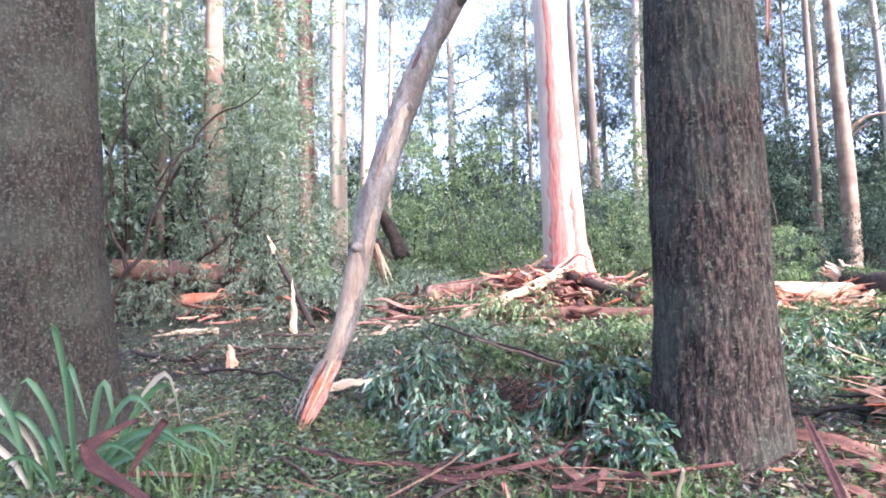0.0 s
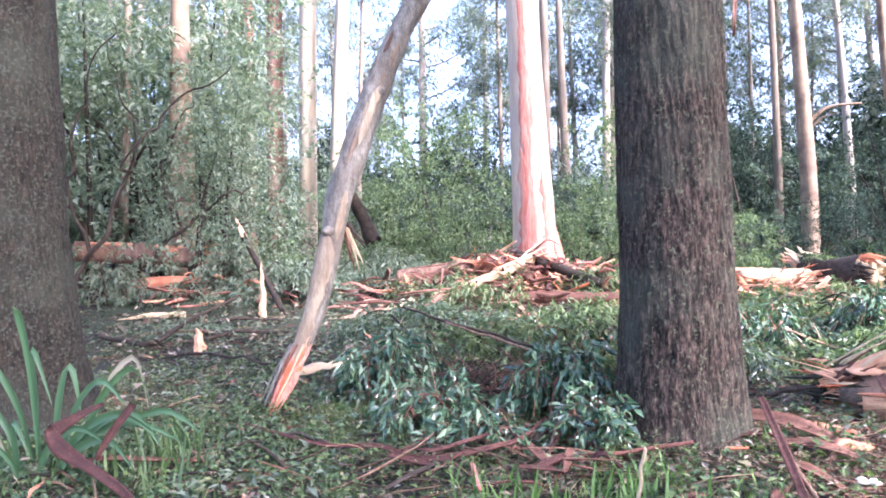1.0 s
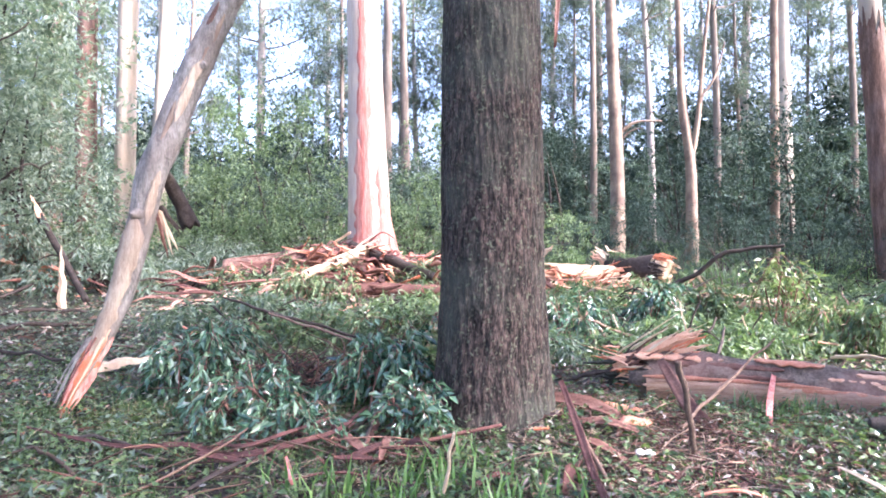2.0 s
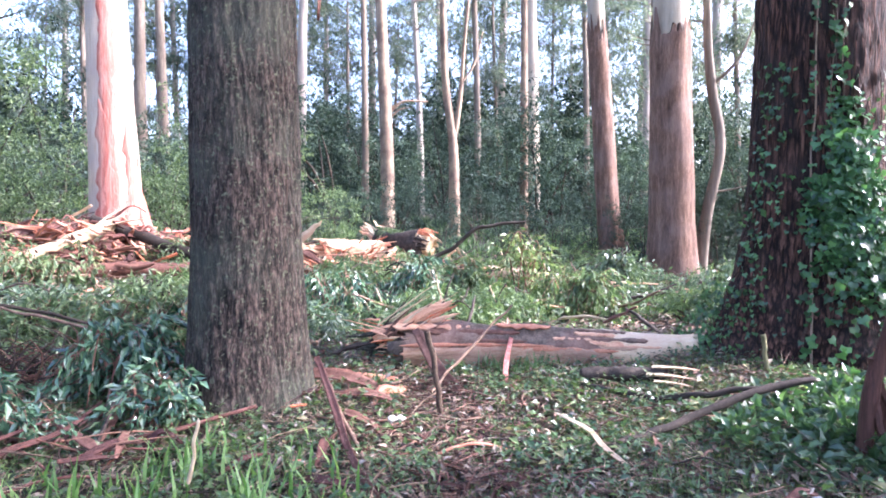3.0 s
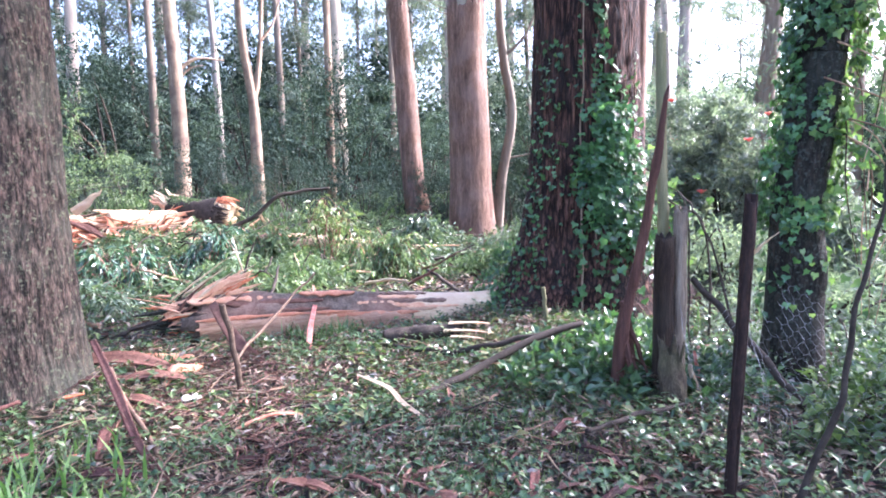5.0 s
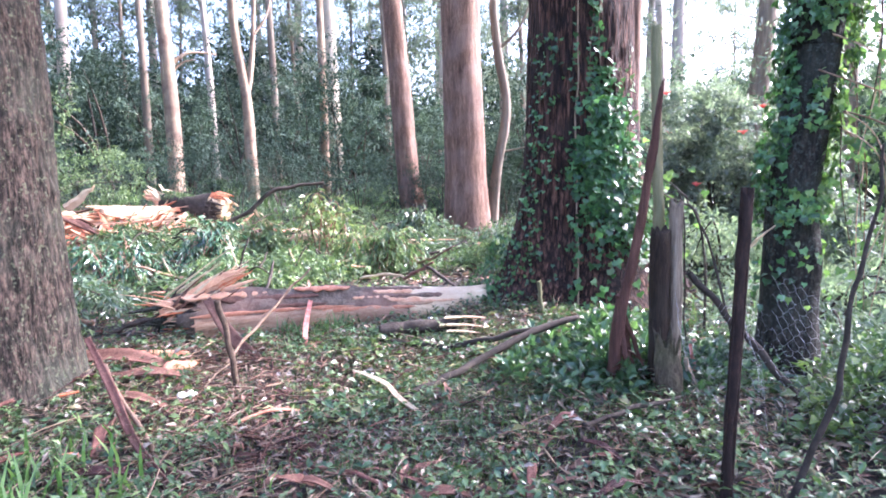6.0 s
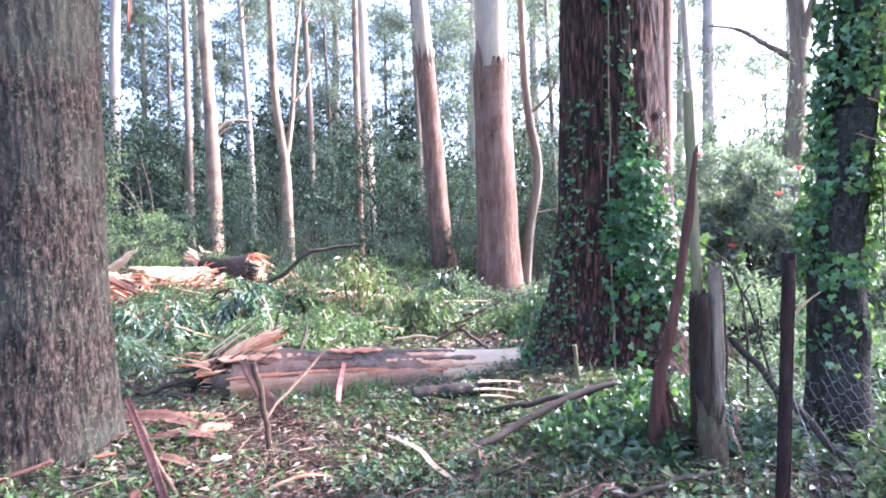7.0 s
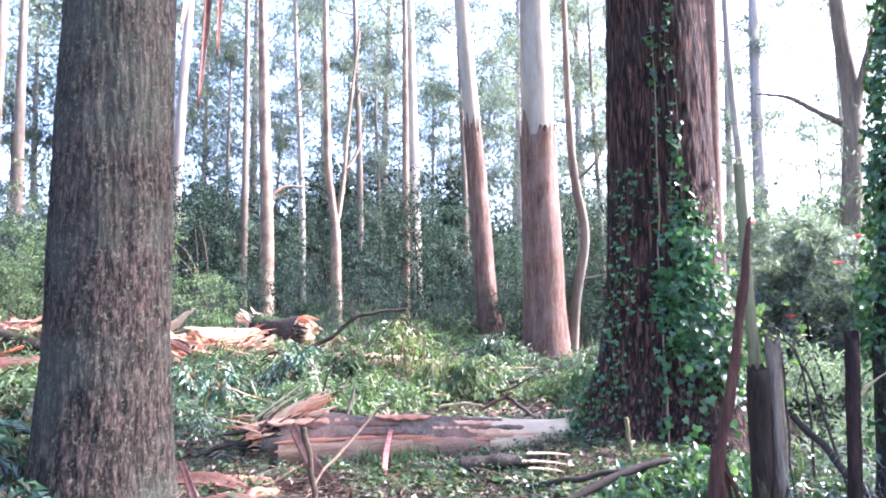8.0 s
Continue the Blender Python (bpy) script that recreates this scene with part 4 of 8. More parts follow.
# ---- far woods ----
def forest_tree(name, seed, h, r, spread, bare, leaf=0.19, per=54, puff=0.55, bark=None):
    """A free-standing gum: stem, boughs and sprays from mid height up. Built at the origin."""
    rs = np.random.RandomState(seed)
    t = thing(name, (0, 0, 0), "tall slender gum with a loose grey-green crown", "tree", "far trees")
    bend = rs.normal(size=2) * 0.4
    stem = [(0, 0, -0.3), (bend[0] * 0.2, bend[1] * 0.2, h * 0.3), (bend[0] * 0.7, bend[1] * 0.7, h * 0.65), (bend[0], bend[1], h)]
    part("trunk", to_mesh("trunk", *tube(stem, [r * 1.25, r, r * 0.8, r * 0.3], 10, 16, 0.08, seed=seed)), bark or M_GUM_FAR, t)
    limb, cen = Soup(), []
    for k in range(18):
        z = h * (bare + (1 - bare) * (k + rs.rand()) / 18)
        a = rs.rand() * 6.28
        L = spread * (0.5 + 0.7 * rs.rand()) * (1.1 - 0.5 * z / h)
        s = np.array([np.interp(z, [0, h], [0, bend[0]]), np.interp(z, [0, h], [0, bend[1]]), z])
        e = s + np.array([np.cos(a) * L, np.sin(a) * L, 0.5 * L])
        limb.add(*tube([s, s * 0.5 + e * 0.5 + [0, 0, -0.1 * L], e], [r * 0.3, r * 0.2, 0.02], 4, 4, caps=False))
        for j in range(7):
            u = 0.45 + 0.6 * rs.rand()
            cen.append(s + (e - s) * u + rs.normal(size=3) * [0.4, 0.4, 0.22] * puff + [0, 0, -0.2 * rs.rand()])
    tagged(part("limb", limb.mesh("limb"), M_GUM_FAR, t), kind="stuff")
    part("crown", to_mesh("crown", *clumps(rs, np.array(cen), puff, per, leaf, 0.7, 0.27, far=True), smooth=False), M_LEAF_CROWN, t)
    return t


# HAZY bark stands in for the haze before far trunks
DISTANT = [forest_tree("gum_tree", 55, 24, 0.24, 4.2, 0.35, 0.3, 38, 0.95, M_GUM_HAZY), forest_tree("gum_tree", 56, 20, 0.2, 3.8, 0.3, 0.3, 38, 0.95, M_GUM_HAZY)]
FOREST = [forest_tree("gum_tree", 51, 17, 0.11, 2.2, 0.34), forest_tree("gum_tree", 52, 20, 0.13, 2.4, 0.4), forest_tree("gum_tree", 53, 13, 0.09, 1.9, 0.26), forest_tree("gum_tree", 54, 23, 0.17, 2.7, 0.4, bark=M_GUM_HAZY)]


def bush(name, seed, w, h, n, mat, leaf, label, per=26, ratio=0.4, stems=7, group="shrubs", hollow=0.0, far=False):
    """A shrub: forked stems and many leaf sprays with an uneven outline. Built at the origin."""
    rs = np.random.RandomState(seed)
    t = thing(name, (0, 0, 0), label, "shrub", group)
    st, cen = Soup(), []
    lobes = [(rs.normal(size=3) * [w * 0.42, w * 0.42, h * 0.12] + [0, 0, h * (0.12 + 0.62 * rs.rand())], (0.3 + 0.35 * rs.rand())) for _ in range(9)]
    for k in range(stems):
        e = lobes[k % len(lobes)][0]
        b = rs.normal(size=3) * [0.12 * w, 0.12 * w, 0]
        st.add(*tube([b - [0, 0, 0.15], b * 0.6 + e * 0.4 + [0, 0, 0.1 * h], e], [0.02 * h ** 0.5, 0.013 * h ** 0.5, 0.005], 6, 8, 0.15, seed=k))
    for k in range(n):
        c, s = lobes[rs.randint(len(lobes))]
        q = c + unit(rs, 1)[0] * (hollow + (1 - hollow) * rs.rand() ** 0.5) * np.array([w * s, w * s, h * s * 0.75])
        if q[2] < 0.06 * h:
            q[2] = 0.06 * h + rs.rand() * 0.2 * h
        cen.append(q)
    tagged(part("stem", st.mesh("stem"), M_STEM, t), kind="stuff")
    part("foliage", to_mesh("foliage", *clumps(rs, np.array(cen), 0.16 * max(0.6, w * 0.5), per, leaf, 0.35, ratio, far=far), smooth=False), mat, t)
    return t


SHRUBS = [
    bush("shrub", 61, 2.2, 3.6, 200, M_LEAF_DARK, 0.11, "dense dark green understorey shrub"),
    bush("shrub", 62, 2.6, 2.6, 190, M_LEAF_DARK, 0.1, "low spreading dark green understorey shrub"),
    bush("shrub", 63, 2.0, 4.6, 200, M_LEAF_BUSH, 0.11, "tall mid-green understorey shrub", hollow=0.5),
    bush("shrub", 64, 2.4, 3.0, 170, M_LEAF_BUSH, 0.1, "bushy mid-green understorey shrub", hollow=0.5),
    bush("shrub", 65, 2.2, 5.0, 260, M_LEAF_BLUE, 0.095, "tall blue-green leafy shrub with bare dark stems", 26, 0.45, hollow=0.4),
]


FAR_SHRUBS = [
    bush("shrub", 66, 2.6, 4.4, 200, M_LEAF_SHADE, 0.13, "dense shrub in the far woods, shade put into its dark green", 25, 0.3, far=True),
    bush("shrub", 67, 2.4, 5.6, 210, M_LEAF_SHADE, 0.13, "tall shrub in the far woods, shade put into its dark green", 25, 0.3, far=True),
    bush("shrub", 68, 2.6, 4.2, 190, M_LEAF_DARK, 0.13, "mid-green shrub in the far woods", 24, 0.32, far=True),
]
for k, ob in enumerate(FOREST + SHRUBS + FAR_SHRUBS + DISTANT):
    ob.location = (-14 - 2.2 * k, -12 - 3.0 * (k % 3), 0)


def put(ob, x, y, scale=1.0, turn=0.0, sink=0.0, tilt=0.0):
    c = copy_thing(ob, Matrix.Identity(4))
    c.matrix_basis = pose(x, y, gz(x, y) - sink, tilt, 0, turn) @ Matrix.Diagonal((scale, scale, scale, 1))
    return c


def bearing(az, d):
    a = radians(az)
    return math.sin(a) * d, math.cos(a) * d


def far_woods():
    rs = np.random.RandomState(77)
    # a ring of trees round the clearing, denser where the view goes
    spots = []
    for k in range(62):
        az = -50 + 150 * (k + rs.rand()) / 62
        d = (26 if az < 12 else 23) + 30 * rs.rand() ** 1.1
        spots.append((az, d))
    for k in range(10):
        spots.append((105 + 200 * (k + rs.rand()) / 10, 14 + 16 * rs.rand()))
    for k, (az, d) in enumerate(spots):
        x, y = bearing(az, d)
        if ((62 < az < 100 or -14 < az < 13) and k % 2) or (18 < az < 62 and k % 3 == 0):
            continue
        put(FOREST[k % 4], x, y, 0.85 + 0.4 * rs.rand(), 360 * rs.rand())
    for k in range(46):
        az = -44 + 142 * (k + rs.rand()) / 46
        if (az > 66 or -14 < az < 13) and k % 2:
            continue
        x, y = bearing(az, 44 + 26 * rs.rand())
        put(DISTANT[k % 2], x, y, 0.9 + 0.5 * rs.rand(), 360 * rs.rand())
    for k in range(82):
        az = -46 + 148 * (k + rs.rand()) / 82
        if az < 8:
            d = 17.5 + 16 * rs.rand()
        elif az < 36:
            d = 20 + 16 * rs.rand()
        else:
            d = 17 + 18 * rs.rand()
        x, y = bearing(az, d)
        kind = (0, 1, 0, 1, 2)[k % 5] if az > 22 else (2, 2, 0)[k % 3]
        if -15 < az < -1:
            x, y = bearing(az, 23 + 10 * rs.rand())
            put(FAR_SHRUBS[2], x, y, 0.7 + 0.3 * rs.rand(), 360 * rs.rand())
            continue
        if az > 66:
            put(FAR_SHRUBS[kind], x, y, 0.85 + 0.4 * rs.rand(), 360 * rs.rand())
            continue
        put(FAR_SHRUBS[kind], x, y, (0.75 + 0.45 * rs.rand()) * (0.9 if d < 23 else 1.1), 360 * rs.rand())
    # the depth of the woods behind everything, its shade put into dark leaf colour
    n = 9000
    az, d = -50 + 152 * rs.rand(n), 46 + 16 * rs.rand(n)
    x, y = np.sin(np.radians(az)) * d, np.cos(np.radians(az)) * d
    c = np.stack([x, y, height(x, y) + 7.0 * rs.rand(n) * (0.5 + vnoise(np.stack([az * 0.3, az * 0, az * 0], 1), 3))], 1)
    m = 7000
    az, d, z = -50 + 122 * rs.rand(m), 40 + 22 * rs.rand(m), 4 + 27 * rs.rand(m)
    keep = vnoise(np.stack([az * 0.36, z * 0.27, d * 0.02], 1), 17) * 0.72 + vnoise(np.stack([az * 1.1, z * 0.8, d * 0.2], 1), 18) * 0.28 > np.where(az < 14, 0.44, 0.375) + 0.004 * np.maximum(z - 18, 0) + 0.02 * np.maximum(az - 62, 0)
    az, d, z = az[keep], d[keep], z[keep]
    x, y = np.sin(np.radians(az)) * d, np.cos(np.radians(az)) * d
    c2 = np.stack([x, y, z], 1)
    tagged(part("far_canopy", to_mesh("far_canopy", *clumps(rs, c2, 1.3, 44, 0.36, 0.4, 0.34, far=True), smooth=False), M_LEAF_CROWN), "canopy of the far woods, haze put into its grey-green", "woods", kind="stuff")
    tagged(part("far_woods", to_mesh("far_woods", *clumps(rs, c, 1.6, 20, 0.56, 0.3, 0.42, far=True), smooth=False), M_LEAF_SHADE), "green depth of the far woods, shade put into its leaf colour", "woods", kind="stuff")
    for k in range(7):
        x, y = bearing(110 + 195 * k / 7, 12 + 8 * rs.rand())
        put(FAR_SHRUBS[k % 3], x, y, 1, 360 * rs.rand())


far_woods()
rk = np.random.RandomState(404)
for k in range(22):
    x, y = bearing(19 + 44 * (k + rk.rand()) / 22, 15.5 + 5 * rk.rand())
    put(FAR_SHRUBS[k % 2 if k % 5 else 2], x, y, 0.28 + 0.2 * rk.rand(), 360 * rk.rand())

# added trees beyond the fence, mostly out of view, to shade the near floor
for k, (x, y, s) in enumerate([(12.6, -2.4, 1.0), (9.6, -4.6, 1.0), (16.5, 0.3, 1.0), (7.0, -7.0, 1.0), (14.5, -4.6, 1.1), (20.0, 1.4, 1.0), (10.5, -8.6, 1.1), (11.4, -5.8, 1.0), (12.8, -6.9, 1.1), (8.8, -6.2, 1.0)]):
    put(FOREST[(1, 0, 1, 0, 1, 1, 0, 0, 2, 2)[k]], x, y, s, 70 * k)
    put(FAR_SHRUBS[k % 3], x + 0.8, y - 1.0, 1.1, 50 * k)

# the leafy thicket of blue-green shrubs beside the wide trunk
for x, y, s, turn in [(-7.4, 14.4, 1.65, 20), (-5.4, 14.8, 1.5, 140), (-9.6, 13.6, 1.8, 60), (-6.9, 17.0, 1.9, 310), (-10.8, 16.0, 1.9, 190), (-4.5, 15.4, 0.95, 30), (-8.6, 12.2, 1.0, 200), (-6.4, 15.6, 1.8, 75), (-4.5, 12.8, 1.0, 100)]:
    put(SHRUBS[4], x, y, s, turn)
for x, y, s, turn, k in [(-0.4, 17.0, 0.85, 0, 2), (0.9, 18.4, 1.0, 90, 2), (-1.6, 15.6, 0.75, 45, 3), (4.6, 15.8, 1.05, 200, 3), (5.8, 17.5, 0.95, 150, 2), (1.2, 15.4, 0.9, 10, 3), (-2.6, 13.6, 0.5, 10, 3), (4.2, 14.6, 0.75, 70, 3), (-0.2, 14.8, 0.7, 120, 3), (-3.3, 15.6, 0.6, 220, 3), (-2.2, 16.8, 0.7, 320, 1), (7.2, 16.4, 0.8, 40, 3)]:
    put(SHRUBS[k], x, y, s, turn)


# paler blue-green shrubs, their colour standing in for haze on the right
for az, d, sc, turn in [(70, 21, 1.0, 10), (75, 22, 1.0, 80), (81, 20, 0.9, 150), (87, 20, 1.0, 250), (93, 18, 1.0, 300)]:
    bx, by = bearing(az, d)
    put(SHRUBS[4], bx, by, sc, turn)


def bare_sapling(label, paths, radii):
    """A dark, nearly leafless sapling with crooked limbs."""
    x, y = paths[0][0][:2]
    o = np.array([x, y, gz(x, y) - 0.05])
    t = thing("bare_sapling", o, label, "tree", "trees")
    for k, (p, r) in enumerate(zip(paths, radii)):
        p = np.array(p, float)
        if k == 0:
            p[0, 2] = o[2]
        rs = np.random.RandomState(77 + k)
        p = resample(p, 4 * len(p))
        p[1:-1] += rs.normal(size=p[1:-1].shape) * 0.07
        part("trunk" if k == 0 else "limb", to_mesh("limb", *tube(p - o, [r, r * 0.7, r * 0.25], 7, 3 * len(p), 0.2, seed=k)), M_STEM, t)


bare_sapling("dark crooked sapling with long bare limbs", [[(-6.1, 11.0, 0), (-5.6, 11.1, 1.6), (-4.9, 11.2, 3.1), (-4.3, 11.3, 4.2), (-3.2, 11.4, 5.0)],
             [(-5.6, 11.1, 1.6), (-5.9, 11.0, 2.8), (-5.6, 10.9, 4.2), (-5.0, 10.8, 5.6)], [(-4.9, 11.2, 3.1), (-4.9, 11.1, 4.2), (-5.3, 11.0, 5.4)]], [0.045, 0.035, 0.022])
bare_sapling("dark crooked sapling leaning through the leaves", [[(-5.4, 12.4, 0), (-4.6, 12.3, 2.0), (-3.7, 12.2, 2.6), (-3.1, 12.2, 2.9)], [(-4.6, 12.3, 2.0), (-4.8, 12.3, 3.4), (-4.2, 12.3, 4.6)]], [0.05, 0.035])


# ---- leaning snapped branch ----
def leaning_branch():
    base = np.array([-1.34, 5.66, gz(-1.34, 5.66)])
    t = thing("snapped_branch", base, "long smooth grey gum branch, snapped and leaning with splintered orange foot", "branch")
    pts = np.array([(-1.13, 5.64, 0.44), (-0.99, 5.68, 0.8), (-0.88, 5.71, 1.1), (-0.74, 5.77, 1.71), (-0.64, 5.81, 2.15), (-0.34, 5.91, 3.0), (-0.1, 5.98, 3.57), (0.19, 6.02, 4.13), (0.62, 6.08, 5.0), (1.0, 6.15, 7.0)]) - base
    rad = [0.06, 0.085, 0.1, 0.108, 0.132, 0.124, 0.108, 0.126, 0.1, 0.07]
    stem = part("stem", to_mesh("stem", *tube(pts[::-1], rad[::-1], 40, 130, 0.2, stringy(71, 0.008, 9, 1.6), jag=0.1, seed=71)), M_SMOOTH_BRANCH, t)
    rs = np.random.RandomState(9)
    axis = (pts[1] - pts[0]) / np.linalg.norm(pts[1] - pts[0])
    floor_z = gz(-1.34, 5.63) - base[2]
    for k in range(22):
        a = -1.57 + 0.95 * rs.normal()
        o = np.array([np.cos(a), np.sin(a), 0.0])
        head = pts[0] + axis * (0.05 + 0.4 * rs.rand()) + o * 0.075
        foot = np.array([0.02, -0.06, floor_z - 0.03]) + o * (0.015 + 0.05 * rs.rand()) + axis * 0.3 * rs.rand() ** 2
        part("splinter", to_mesh("splinter", *sliver(head, foot, 0.05 + 0.03 * rs.rand(), 0.014, rs, 9, 0.6, face=o), smooth=False), (M_TORN, M_BARK_RED, M_FRESH, M_RED_WOOD, M_TORN, M_BARK_RED, M_RED_WOOD)[k % 7], t, "torn orange wood")
    for k, (a, drop, w, mt, lab) in enumerate([(-2.5, 0.02, 0.06, M_SMOOTH_BRANCH, "grey bark still clinging to the torn foot"), (-2.85, 0.1, 0.05, M_SMOOTH_BRANCH, "grey bark still clinging to the torn foot"), (-1.35, 0.03, 0.022, M_CREAM, "pale sliver down the torn foot"), (-1.9, 0.05, 0.018, M_BARK_RED, "dark red sliver down the torn foot"), (-0.9, 0.08, 0.02, M_BARE_TAN, "tan sliver down the torn foot")]):
        o = np.array([math.cos(a), math.sin(a), 0.0])
        head = pts[0] + axis * 0.3 + o * 0.105
        foot = np.array([0.02, -0.06, floor_z + drop]) + o * 0.085
        part("splinter", to_mesh("splinter", *sliver(head, foot, w, 0.012, rs, 9, 0.5, face=o), smooth=False), mt, t, lab)
    for k, (i0, u0, ln, ang, w, mt) in enumerate([(1, 0.5, 1.6, -1.9, 0.1, M_GUM_TAN), (2, 0.6, 0.6, -1.3, 0.06, M_GUM_TAN), (3, 0.4, 0.5, -2.1, 0.08, M_GUM_TAN), (4, 0.2, 0.7, -1.7, 0.05, M_GUM_TAN), (5, 0.1, 0.8, -1.2, 0.06, M_GUM_TAN), (5, 0.6, 0.5, -2.0, 0.05, M_GUM_BROWN), (1, 0.3, 0.5, -1.2, 0.06, M_TORN)]):
        q = [pts[i0] + (pts[i0 + 1] - pts[i0]) * (u0 + ln * s / 3) + np.array([math.cos(ang), math.sin(ang), 0]) * (rad[i0] * 1.04) for s in range(4)]
        part("bark_patch", to_mesh("bark_patch", *ribbon(q, [0.01, w, w * 0.8, 0.01], (math.cos(ang), math.sin(ang), 0.0), 0.006, -0.12)), mt, stem, "patch where the bark peeled away")
    for z0, side in [(4, (0.1, -0.1, 0.05)), (5, (0.09, -0.11, 0.03)), (7, (0.13, -0.12, 0.0)), (3, (-0.05, -0.14, 0))]:
        c = pts[z0] + np.array(side)
        part("knot", to_mesh("knot", *tube([c - np.array(side) * 0.5, c - np.array(side) * 0.05, c + np.array(side) * 0.15], [0.075, 0.045, 0.012], 12, 10, 0.35, jag=0.03, seed=z0)), M_SMOOTH_BRANCH, stem, "healed knot")
    # where the bark came away, the tan wood shows
    Q, Rq = resample(pts, 200), np.interp(np.linspace(0, 9, 200), np.arange(10), rad)
    for k, (z0, z1, ang, w) in enumerate([(0.5, 1.75, -1.95, 0.8), (1.6, 2.1, -1.1, 0.3), (2.5, 3.1, -1.3, 0.35)]):
        idx = np.where((Q[:, 2] + base[2] > z0) & (Q[:, 2] + base[2] < z1))[0]
        rows = []
        for n_i, i in enumerate(idx):
            u = n_i / (len(idx) - 1)
            half = w * min(1, 6 * u + 0.1, 6 * (1 - u) + 0.1) * (0.55 + 0.7 * vnoise([[u * 9, k, 0]], 12)[0] + 0.3 * vnoise([[u * 30, k, 4]], 12)[0])
            for c in np.linspace(-1, 1, 9):
                a = ang + half * c
                rr = Rq[i] * (0.95 if abs(c) > 0.99 else 1.1) + 0.012
                rows.append(Q[i] + np.array([math.cos(a), math.sin(a), 0.0]) * rr)
        q = [(i * 9 + j, i * 9 + j + 1, i * 9 + 10 + j, i * 9 + 9 + j) for i in range(len(idx) - 1) for j in range(8)]
        part("bare_wood", to_mesh("bare_wood", rows, [np.array(q)]), M_BARE_TAN, stem, "tan wood laid bare")
    limb = np.array([(-0.62, 5.9, 2.16), (-0.55, 6.03, 2.0), (-0.5, 6.08, 1.9), (-0.405, 6.14, 1.65)]) - base
    part("broken_limb", to_mesh("broken_limb", *tube(limb, [0.05, 0.06, 0.065, 0.075], 14, 22, 0.25, jag=0.08, seed=5)), M_DEAD, t, "short dark broken limb stub")
    for k in range(6):
        a = np.array([-0.66 + 0.05 * rs.rand(), 5.86, 1.72 + 0.1 * rs.rand()]) - base
        part("bark_strip", to_mesh("bark_strip", *sliver(a, a + np.array([0.06 + 0.14 * rs.rand(), 0.05, -0.2 - 0.25 * rs.rand()]), 0.025 + 0.02 * rs.rand(), 0.008, rs, face=(0, -1, 0.2)), smooth=False), (M_BARK_SHEET, M_DEAD, M_CREAM)[k % 3], t, "loose hanging bark shred")


leaning_branch()

# ---- fallen logs ----
def log(name, label, a, b, ra, rb, mat, seed, split_a=0, split_b=0, wood=None, bark=None, strips=0, rough=0.1):
    a, b = np.asarray(a, float), np.asarray(b, float)
    t = thing(name, (a + b) / 2 - [0, 0, 0], label, "log", "fallen timber")
    o = (a + b) / 2
    mid = (a + b) / 2 + [0, 0, 0.02]
    part("stem", to_mesh("stem", *tube(np.array([a, a * 0.6 + b * 0.4, mid, a * 0.3 + b * 0.7, b]) - o, np.linspace(ra, rb, 5), 26, 40, rough, jag=0.12, seed=seed)), mat, t)
    rs = np.random.RandomState(seed)
    d = (b - a) / np.linalg.norm(b - a)
    for end, dirn, r, n in ((a, -d, ra, split_a), (b, d, rb, split_b)):
        for k in range(n):
            off = rs.normal(size=3) * r * 0.45
            L = 0.2 + 0.5 * rs.rand()
            part("splinter", to_mesh("splinter", *sliver(end - o - dirn * 0.15 + off, end - o + dirn * L + off * 1.2 + rs.normal(size=3) * 0.06 + [0, 0, 0.05 * rs.rand()], 0.06 + 0.08 * rs.rand(), 0.025, rs), smooth=False), wood or M_FRESH, t, "torn pale wood")
    up = np.array([0, 0, 1.0])
    s = np.cross(d, up)
    for k in range(strips):
        u0, u1 = sorted(rs.rand(2))
        u1 = max(u1, u0 + 0.15)
        ang = -1.2 + 2.6 * rs.rand()
        off = (s * math.sin(ang) + up * math.cos(ang))
        p0 = a + (b - a) * u0 + off * (ra + (rb - ra) * u0) * 1.02 - o
        p1 = a + (b - a) * min(u1, 1) + off * (ra + (rb - ra) * u1) * 1.02 - o
        part("bark_strip", to_mesh("bark_strip", *ribbon([p0, (p0 + p1) / 2 + off * 0.015, p1], [0.03, 0.1 + 0.06 * rs.rand(), 0.02], off, 0.01, -0.15)), bark or M_BARK_ORANGE, t, "peeling reddish bark")
    return t


g = gz


